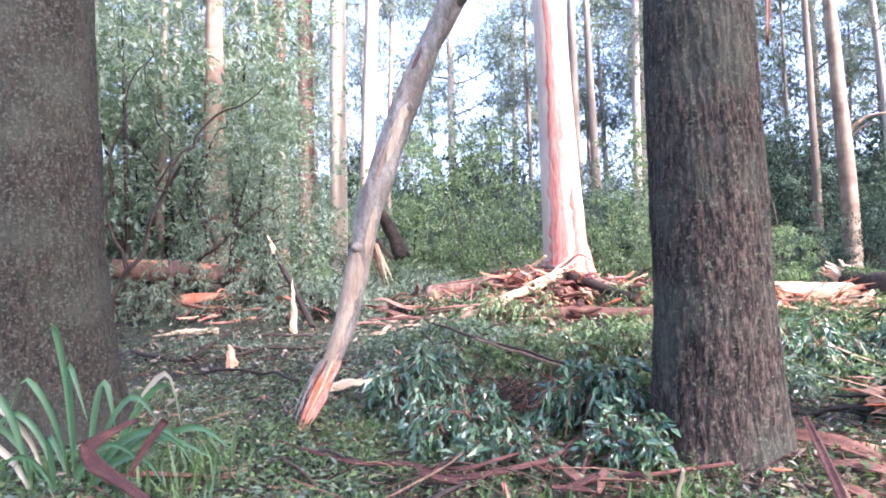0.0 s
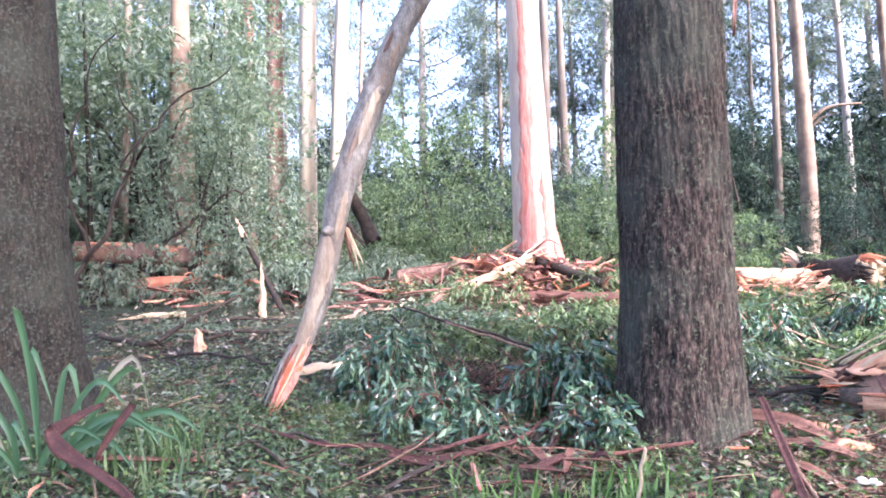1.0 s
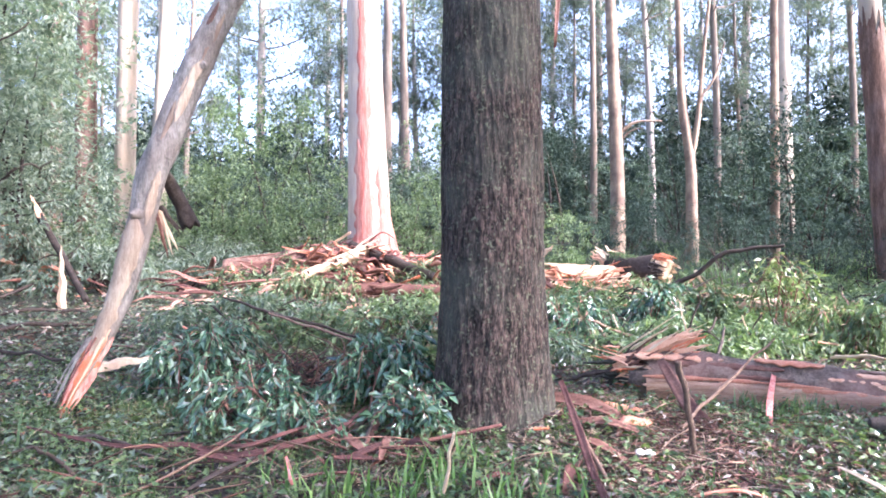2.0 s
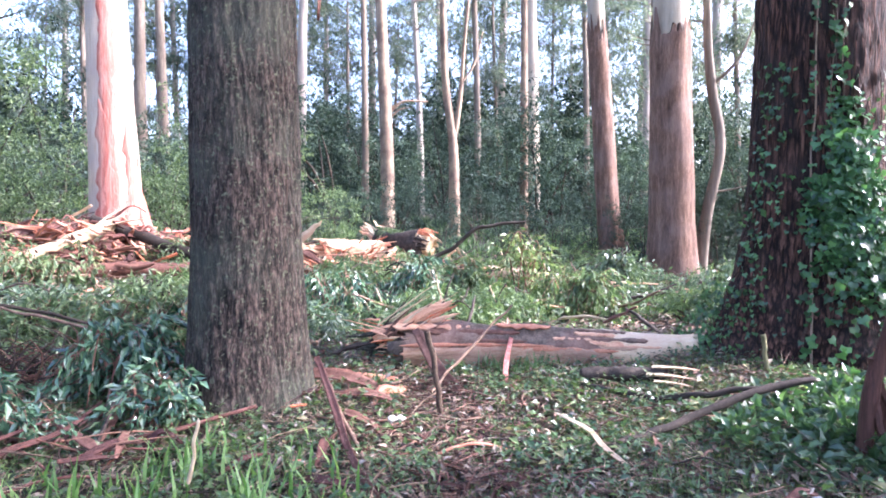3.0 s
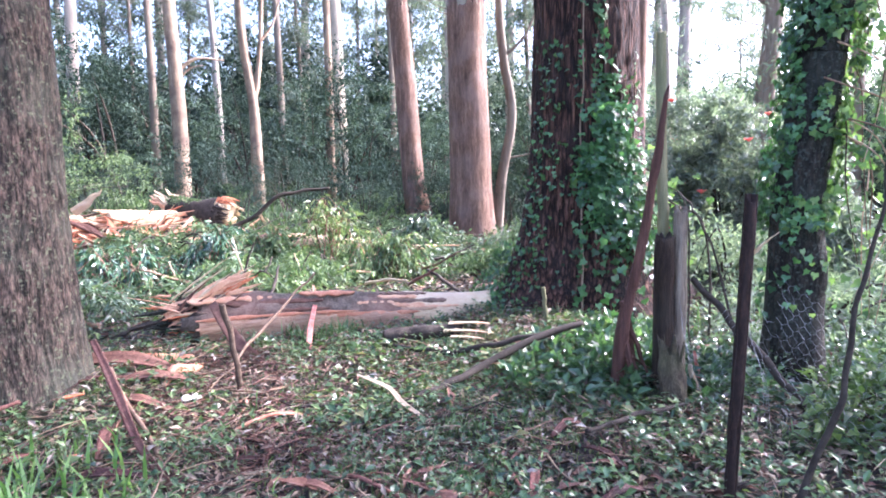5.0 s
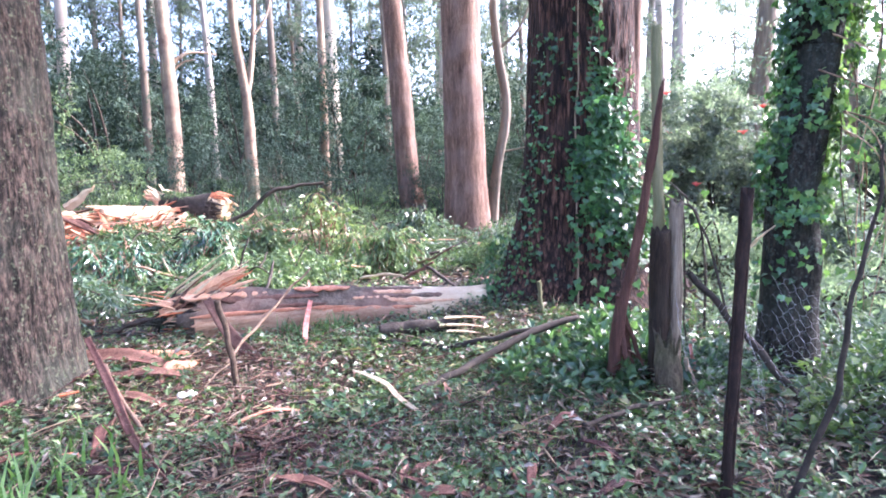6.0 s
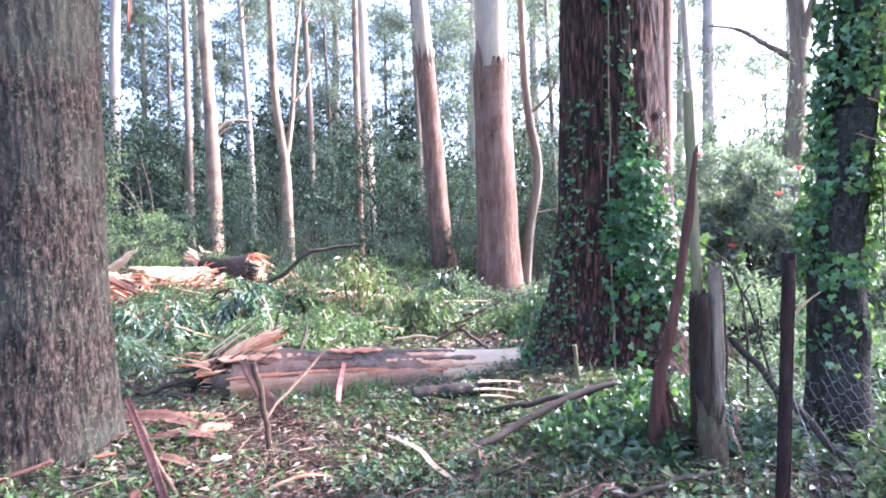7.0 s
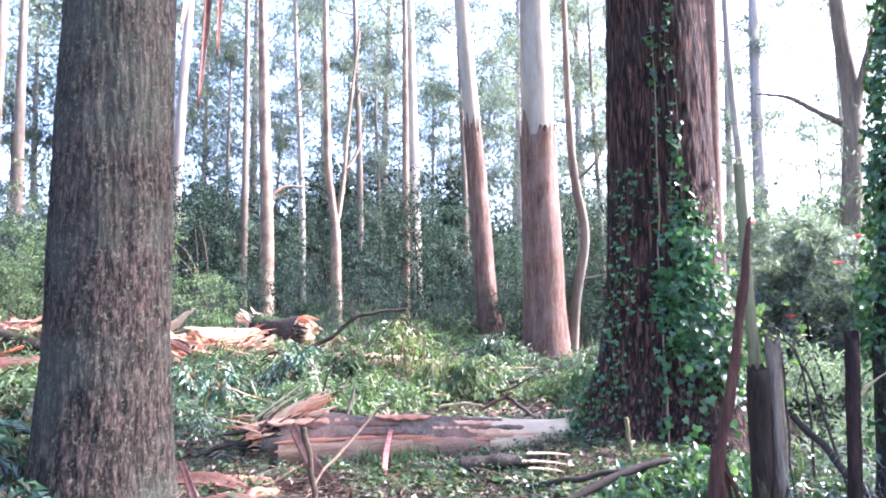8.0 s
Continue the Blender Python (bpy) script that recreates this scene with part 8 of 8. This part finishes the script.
M_MOSS = leaf_mat("moss", [(0.1, (0.06, 0.075, 0.02)), (0.5, (0.13, 0.15, 0.045)), (0.9, (0.24, 0.24, 0.09))], rough=0.7, spec=0.2)


# ---- floor stuff ----
def floor_stuff():
    rs = np.random.RandomState(300)

    def spots(n, x0, x1, y0, y1, patch=0.0, seed=0, cell=1.0):
        x, y = x0 + (x1 - x0) * rs.rand(n), y0 + (y1 - y0) * rs.rand(n)
        # soft borders
        x, y = x + min(0.45, 0.1 * (x1 - x0)) * rs.normal(size=n), y + min(0.45, 0.1 * (y1 - y0)) * rs.normal(size=n)
        keep = vnoise(np.stack([x * cell, y * cell, x * 0], 1), seed) > patch
        keep &= np.hypot(x - 1.92, y - 4.49) > 0.45
        along, off = (x - 3.48) * 0.841 - (y - 5.0) * 0.541, (x - 3.48) * 0.541 + (y - 5.0) * 0.841
        keep &= ~((along > 0.1) & (along < 2.6) & (np.abs(off + 0.1) < 0.3))
        x, y = x[keep], y[keep]
        return np.stack([x, y, height(x, y)], 1)

    def scatter(name, c, lift, length, ratio, mat, label, flat=0.5, rise=0.25):
        n = len(c)
        c = c + np.stack([0 * rs.rand(n), 0 * rs.rand(n), lift * rs.rand(n)], 1)
        a = rs.rand(n) * 6.28
        d = np.stack([np.cos(a), np.sin(a), rise * rs.normal(size=n)], 1)
        up = np.array([0, 0, 1.0]) + unit(rs, n) * flat
        L = length * (0.5 + rs.rand(n))
        ob = part(name, to_mesh(name, *leaves(c, d, up, L, L * ratio * (0.7 + 0.6 * rs.rand(n))), smooth=False), mat)
        tagged(ob, label, "litter", kind="stuff")

    near = (-4.5, 8, 0.2, 10)
    scatter("dead_leaf_litter", np.concatenate([spots(14000, *near), spots(13000, 0.5, 6, 0.2, 4.6)]), 0.07, 0.06, 0.28, M_LITTER, "brown dead leaves strewn on the floor")
    scatter("green_leaf_litter", np.concatenate([spots(16000, *near, 0.44, 5, 1.3), spots(4500, 0.5, 6, 0.2, 4.6, 0.42, 5, 1.5)]), 0.08, 0.062, 0.3, M_LEAF_FALLEN, "green gum leaves blown down by the storm")
    scatter("green_leaf_litter", np.concatenate([spots(10000, -7, 12, 8, 17, 0.3, 6, 0.7), spots(9000, 7, 16, 1, 12, 0.3, 6, 0.7)]), 0.12, 0.11, 0.3, M_LEAF_FALLEN, "green leaves blown down among the back debris", 0.7, 0.5)
    scatter("ground_herbs", np.concatenate([spots(16000, -4.5, 7, 0.4, 8, 0.4, 7, 0.8), spots(8000, 0.5, 6, 0.2, 4.4, 0.5, 7, 1.6)]), 0.12, 0.055, 0.62, M_HERB, "small round-leaved green herbs", 0.6, 0.3)
    scatter("bark_flakes", np.concatenate([spots(2200, *near, 0.4, 8, 0.8), spots(1600, 0.5, 6, 0.2, 4.8, 0.45, 8, 0.8)]), 0.04, 0.16, 0.2, M_BARK_SHEET, "flakes of red bark on the floor")
    scatter("orange_flakes", spots(700, -4, 8, 2, 12, 0.45, 9, 0.7), 0.04, 0.14, 0.22, M_BARK_ORANGE, "orange chips of torn wood on the floor")
    # pale leaf undersides; the flecks also stand in for highlights on the litter
    scatter("pale_chips", spots(1300, -5, 9, 5.5, 12), 0.22, 0.09, 0.4, M_LITTER_PALE, "pale undersides of leaves and leaf highlights, put in as pale flecks", 0.9, 0.6)
    scatter("pale_chips", spots(260, -4, 9, 4, 12), 0.06, 0.08, 0.35, M_CREAM, "pale chips of torn wood on the floor")
    scatter("dead_leaf_litter", np.concatenate([spots(5000, -6, 8, -5, 0.3), spots(1500, 6, 10, -4, 1)]), 0.05, 0.08, 0.3, M_LITTER, "brown dead leaves strewn on the floor")
    scatter("green_leaf_litter", np.concatenate([spots(3500, -6, 3, -5, 0.3, 0.4, 5, 0.9), spots(5600, 2.5, 8, -3, 0.9, 0.3, 5, 0.9)]), 0.1, 0.07, 0.32, M_LEAF_FALLEN, "green gum leaves blown down by the storm")
    scatter("ground_herbs", spots(9000, -4.2, 1.2, 4.6, 9.5, 0.34, 27, 0.9), 0.1, 0.05, 0.5, M_LEAF_FALLEN, "small dark green herbs in the litter", 0.6, 0.4)
    scatter("ground_herbs", spots(4500, 1.4, 5.6, 0.8, 5.2, 0.5, 41, 1.2), 0.12, 0.05, 0.55, M_HERB_DARK, "small glossy green herbs between the sticks", 0.6, 0.3)
    scatter("green_leaf_litter", np.concatenate([spots(5200, -4.8, 1.4, 5.6, 10.8, 0.3, 71, 0.9), spots(1500, -3.6, 0.5, 3.6, 5.6, 0.4, 72, 1.1)]), 0.12, 0.075, 0.34, M_LEAF_BLUE, "grey-green gum leaves strewn over the soil", 0.7, 0.35)
    scatter("yellow_leaf_litter", np.concatenate([spots(70, 2.6, 5.2, 0.8, 3.0), spots(60, -2, 4, 3, 7)]), 0.12, 0.075, 0.5, M_YELLOW, "a few yellowing leaves on the floor", 0.6, 0.2)
    scatter("dead_leaf_litter", np.concatenate([spots(2600, 0.6, 5.8, 0.3, 4.8, 0.35, 61, 1.5), spots(1400, -3.8, 1.5, 3.4, 7.0, 0.35, 62, 1.3)]), 0.1, 0.06, 0.36, M_LITTER_PALE, "silvery curled dead gum leaves on the floor", 0.7, 0.4)
    straw = np.concatenate([spots(11000, 0.4, 6.5, 0.2, 4.8, 0.36, 21, 1.3), spots(6000, -4, 6, 3.5, 9, 0.35, 22, 0.9)])
    scatter("straw_litter", np.concatenate([spots(4500, 0.6, 6.0, -1.2, 4.8, 0.42, 63, 1.2), spots(2600, -3.8, 1.5, 3.4, 7.0, 0.42, 64, 1.2)]), 0.13, 0.15, 0.022, M_STRAW, "pale dry grass stalks matted on the floor", 0.5, 0.25)
    scatter("dead_leaf_litter", spots(5200, 1.8, 6.6, -2.2, 0.9, 0.3, 65, 0.8), 0.08, 0.07, 0.3, M_LITTER, "brown dead leaves strewn along the fence")
    scatter("bark_flakes", spots(420, 2.4, 6.0, -1.6, 1.4), 0.06, 0.13, 0.22, M_BARK_SHEET, "flakes of red bark strewn along the fence")
    scatter("straw_litter", straw, 0.08, 0.17, 0.028, M_LITTER, "dry straw and fine twigs matted on the floor", 0.4, 0.12)
    scatter("straw_litter", np.concatenate([spots(2200, 1.6, 4.6, 1.8, 4.8, 0.5, 12, 1.2), spots(2600, -3, 9, 4, 11, 0.45, 23, 0.8)]), 0.07, 0.17, 0.045, M_BARK_RED, "red-brown shreds of bark matted on the floor", 0.4, 0.12)
    scatter("dead_leaf_litter", np.concatenate([spots(6000, -7, 12, 8, 17, 0.3, 16, 0.7), spots(5000, 5, 14, 3, 11, 0.3, 16, 0.7)]), 0.1, 0.13, 0.3, M_LITTER, "brown dead leaves strewn among the back debris", 0.7, 0.4)
    # low weeds: rosettes of broad leaves on short stalks
    def weeds(c, size, tall_by, mat, label, per=8, broad=0.55):
        c = np.repeat(c, per, 0)
        n = len(c)
        a = rs.rand(n) * 6.28
        out = np.stack([np.cos(a), np.sin(a), 0 * a], 1)
        rise = tall_by * rs.rand(n, 1)
        base = c + out * (0.01 + 0.035 * rs.rand(n, 1)) + np.array([0, 0, 1.0]) * rise
        L = size * (0.45 + 0.9 * rs.rand(n))
        ob = part("weed_patch", to_mesh("weed_patch", *leaves(base, out + np.stack([0 * a, 0 * a, 0.55 * rs.normal(size=n)], 1), np.array([0, 0, 1.0]) + unit(rs, n) * 0.5, L, L * broad * (0.8 + 0.4 * rs.rand(n)), 0.12, 0.2), smooth=False), mat)
        tagged(ob, label, "weeds", kind="stuff")
    weeds(np.concatenate([spots(2100, 1.0, 5.8, 0.3, 5.0, 0.5, 33, 1.7), spots(1500, -3.6, 1.2, 3.3, 6.0, 0.4, 34, 1.1)]), 0.046, 0.11, M_WEED, "glossy green broad-leaved weeds", 9)
    weeds(np.concatenate([spots(1100, 1.0, 5.8, 0.3, 5.0, 0.48, 35, 1.6), spots(800, -3.6, 1.2, 3.3, 6.0, 0.45, 36, 1.3)]), 0.05, 0.15, M_HERB, "mid-green weeds among the litter", 8, 0.36)
    weeds(spots(700, 4.1, 6.1, 0.9, 2.3, 0.4, 37, 1.6), 0.065, 0.07, M_HERB_DARK, "dark glossy ivy leaves creeping over the floor", 7, 0.7)
    weeds(spots(1300, 3.3, 7.5, -2.2, 0.8, 0.3, 38, 1.0), 0.06, 0.26, M_WEED, "tangled weeds beyond the fence", 9, 0.5)
    # twigs
    s = Soup()
    for c in np.concatenate([spots(1500, -4.5, 8, 0.4, 11), spots(250, 0.5, 6, 0.2, 4.6)]):
        a, L = rs.rand() * 6.28, 0.15 + 0.5 * rs.rand() ** 2
        d = np.array([math.cos(a), math.sin(a), 0.15 * rs.normal()]) * L / 2
        m = rs.normal(size=3) * L * [0.15, 0.15, 0.06]
        lift = np.array([0, 0, 0.03 + 0.05 * rs.rand()])
        s.add(*tube([c - d + lift, c + m + lift, c + d + lift], [0.005 + 0.004 * rs.rand(), 0.005, 0.002], 3, 4, caps=False))
    tagged(part("twig_litter", s.mesh("twig_litter"), M_TWIG), "thin broken twigs all over the floor", "litter", kind="stuff")
    s = Soup()
    for c in np.concatenate([spots(420, 1.6, 4.2, 2.0, 4.6, 0.5, 12, 1.2), spots(500, -3, 6, 1, 9, 0.5, 13, 0.9)]):
        a, L = rs.rand() * 6.28, 0.12 + 0.35 * rs.rand() ** 2
        d = np.array([math.cos(a), math.sin(a), 0.12 * rs.normal()]) * L / 2
        lift = np.array([0, 0, 0.03 + 0.05 * rs.rand()])
        s.add(*tube([c - d + lift, c + d + lift], [0.006, 0.003], 4, 2))
    tagged(part("bark_shreds", s.mesh("bark_shreds"), M_BARK_SHEET), "red-brown shreds of bark on the floor", "litter", kind="stuff")
    # grass
    def grass(name, c, h0, mat, label, w=0.008):
        n = len(c)
        a = rs.rand(n) * 6.28
        lean = np.stack([np.cos(a), np.sin(a), 0 * a], 1) * (0.15 + 0.5 * rs.rand(n, 1))
        H = (h0 * (0.4 + 0.8 * rs.rand(n)))[:, None]
        side = np.stack([-np.sin(a), np.cos(a), 0 * a], 1) * w
        p1 = c + lean * H * 0.25 + [0, 0, 1] * H * 0.45
        p2 = c + lean * H * 0.9 + [0, 0, 1] * H * 0.85
        v = np.stack([c - side, c + side, p1 - side * 0.8, p1 + side * 0.8, p2], 1).reshape(-1, 3)
        k = np.arange(n)[:, None] * 5
        ob = part(name, to_mesh(name, v, [k + np.array([[0, 1, 3, 2]]), k + np.array([[2, 3, 4]])], False), mat)
        tagged(ob, label, "grass", kind="stuff")
    def tufts(n, per, spread, *a):
        c = np.repeat(spots(n, *a), per, 0)
        c[:, :2] += rs.normal(size=(len(c), 2)) * spread
        c[:, 2] = height(c[:, 0], c[:, 1]) - 0.01
        return c
    grass("grass", tufts(420, 14, 0.06, -4.5, 7, 0.6, 8, 0.5, 11, 0.9), 0.16, M_GRASS, "short sparse forest grass")
    grass("grass", tufts(1300, 9, 0.05, 0.6, 6.2, 0.3, 4.8, 0.42, 31, 1.1), 0.085, M_GRASS, "fine green grass threading the litter", 0.0035)
    grass("grass", tufts(700, 9, 0.05, -4, 1.0, 3.4, 7.5, 0.42, 32, 1.1), 0.14, M_GRASS, "fine green grass threading the litter", 0.004)
    grass("grass", tufts(24, 13, 0.11, 0.35, 1.55, 2.4, 3.65), 0.3, M_GRASS_BRIGHT, "tall bright grass at the foot of the trunk", 0.011)
    grass("grass", tufts(26, 9, 0.07, 0.4, 2.6, 2.0, 3.9, 0.45, 81, 1.4), 0.16, M_GRASS_BRIGHT, "bright fine grass in the near litter", 0.005)
    grass("grass", tufts(16, 16, 0.12, -3.6, -1.6, 3.9, 5.0), 0.4, M_GRASS, "tall bright grass beside the strap plant", 0.011)
    grass("grass", tufts(900, 12, 0.07, 0.5, 6.5, 0.3, 4.8, 0.45, 15, 1.2), 0.09, M_MOSS, "yellow-green mossy tufts on the floor", 0.004)
    grass("grass", tufts(60, 26, 0.07, -0.98, -0.15, 4.7, 5.5), 0.13, M_MOSS, "yellow-green mossy sprigs before the leaning branch", 0.006)
    grass("grass", tufts(70, 22, 0.09, 3.4, 5.4, 1.4, 2.8, 0.4, 51, 1.6), 0.14, M_MOSS, "yellow-green moss sprigs on the ivy mat", 0.004)
    grass("grass", tufts(420, 12, 0.06, 1.9, 5.4, 1.3, 4.8, 0.45, 91, 1.5), 0.15, M_GRASS, "thin grass blades standing through the litter", 0.0035)
    grass("grass", tufts(9, 30, 0.07, 3.6, 4.3, 3.6, 4.2), 0.22, M_GRASS, "bright grass tuft by the fallen trunk")
    grass("grass", tufts(150, 26, 0.15, 5, 16, 8, 18), 0.3, M_GRASS, "pale sunlit grass at the back of the clearing", 0.012)
    grass("grass", tufts(330, 24, 0.2, 4, 24, 11, 24), 0.45, M_GRASS, "tall pale grass before the far woods", 0.014)
    grass("grass", tufts(160, 26, 0.15, 5.5, 14, -4, 1.0), 0.3, M_GRASS, "green grass beyond the fence", 0.01)


floor_stuff()


# ---- strap-leaved plant ----
def strap_plant():
    rs = np.random.RandomState(44)
    x, y = -2.62, 4.45
    t = thing("strap_leaf_plant", (x, y, g(x, y)), "clump of long arching green strap leaves", "plant")
    blades = [(-0.05, 0, 1.22, 0.02), (-0.25, 0.1, 0.85, -0.2), (0.1, 0.05, 0.8, 0.15), (-0.35, -0.05, 0.72, -0.5), (0.25, 0.0, 0.72, 0.4), (0.45, 0.05, 0.78, 0.3), (-0.15, -0.1, 0.62, -0.4), (0.3, -0.1, 0.5, 0.6),
              (-0.55, 0, 0.66, -0.4), (0.5, 0.1, 0.85, 0.2), (0.45, -0.1, 0.5, 0.45), (0.3, -0.12, 0.42, 0.7), (0.6, -0.05, 0.5, 0.55), (-0.1, -0.2, 0.5, 0.25), (0.15, -0.22, 0.44, 0.5), (-0.4, -0.2, 0.48, -0.3), (0.05, -0.25, 0.36, -0.5), (0.4, -0.2, 0.36, 0.4), (-0.6, -0.1, 0.9, 0.1), (-0.2, 0.1, 0.95, 0.3)]
    for k, (bx, by, h, lean) in enumerate(blades):
        fwd = -0.3 * rs.rand()
        tip = 0.98 if abs(lean) < 0.15 else 0.42 + 0.3 * rs.rand()
        pts = [(bx * 0.4, by, -0.03), (bx * 0.65 + lean * 0.2, by + fwd * 0.3, h * 0.6), (bx + lean * 0.55, by + fwd * 0.7, h * 0.93), (bx + lean * 1.05, by + fwd, h * tip)]
        part("leaf", to_mesh("leaf", *ribbon(pts, [0.02, 0.038 + 0.022 * rs.rand(), 0.036 + 0.014 * rs.rand(), 0.003], (0.2 * rs.normal(), -1, 0.5), 0.0, 0.22, rs.normal() * 0.7)), M_STRAP if k % 6 != 3 else M_STRAP_PALE, t, "" if k % 6 != 3 else "withered pale strap leaf")
    strip("dark red bark band folded over the strap leaves", [(-2.0, 4.03, 0.58), (-2.1, 3.93, 0.54), (-2.22, 3.85, 0.46)], [0.02, 0.05, 0.1], M_MAROON, (0.3, -1, 0.5), 0.1, 0.2)
    strip("broad dark red bark band hanging over the strap leaves", [(-2.23, 3.84, 0.49), (-2.15, 3.81, 0.38), (-1.98, 3.8, 0.27), (-1.8, 3.79, 0.13), (-1.7, 3.78, 0.03)], [0.05, 0.1, 0.06, 0.06, 0.03], M_MAROON, (0.2, -1, 0.4), 0.12, 0.25)
    strip("dark red bark curl beside the strap leaves", [(-1.83, 4.07, 0.56), (-1.93, 3.97, 0.41), (-1.99, 3.9, 0.28)], [0.05, 0.05, 0.02], M_MAROON, (0.3, -1, 0.2), 0.3, 0.5)
    strip("dark red bark curl under the strap leaves", [(-2.3, 4.2, 0.12), (-2.1, 4.2, 0.16), (-1.9, 4.3, 0.12), (-1.5, 4.45, 0.05)], [0.03, 0.05, 0.05, 0.02], M_BARK_RED, (0.2, -0.7, 1), 0.3, 0.6)


strap_plant()

# hanging bark beside the stringybark trunk
hb = thing("hanging_bark", (3.75, 6.95, 5.6), "long dark strips of bark hanging from above", "bark")
for k, (a, b) in enumerate([((3.83, 6.91, 6.6), (3.75, 6.95, 3.9)), ((3.9, 6.88, 6.6), (3.93, 6.86, 4.6)), ((3.7, 6.97, 6.6), (3.55, 7.05, 4.85))]):
    a, b = np.array(a) - [3.75, 6.95, 5.6], np.array(b) - [3.75, 6.95, 5.6]
    part("strip", to_mesh("strip", *ribbon([a, (a + b) / 2 + [0.03, 0, 0], b], [0.04, 0.09, 0.03], (-0.4, -0.8, 0), 0.008, 0.3, 0.6)), M_FRESH if k == 2 else M_BARK_SHEET, hb)
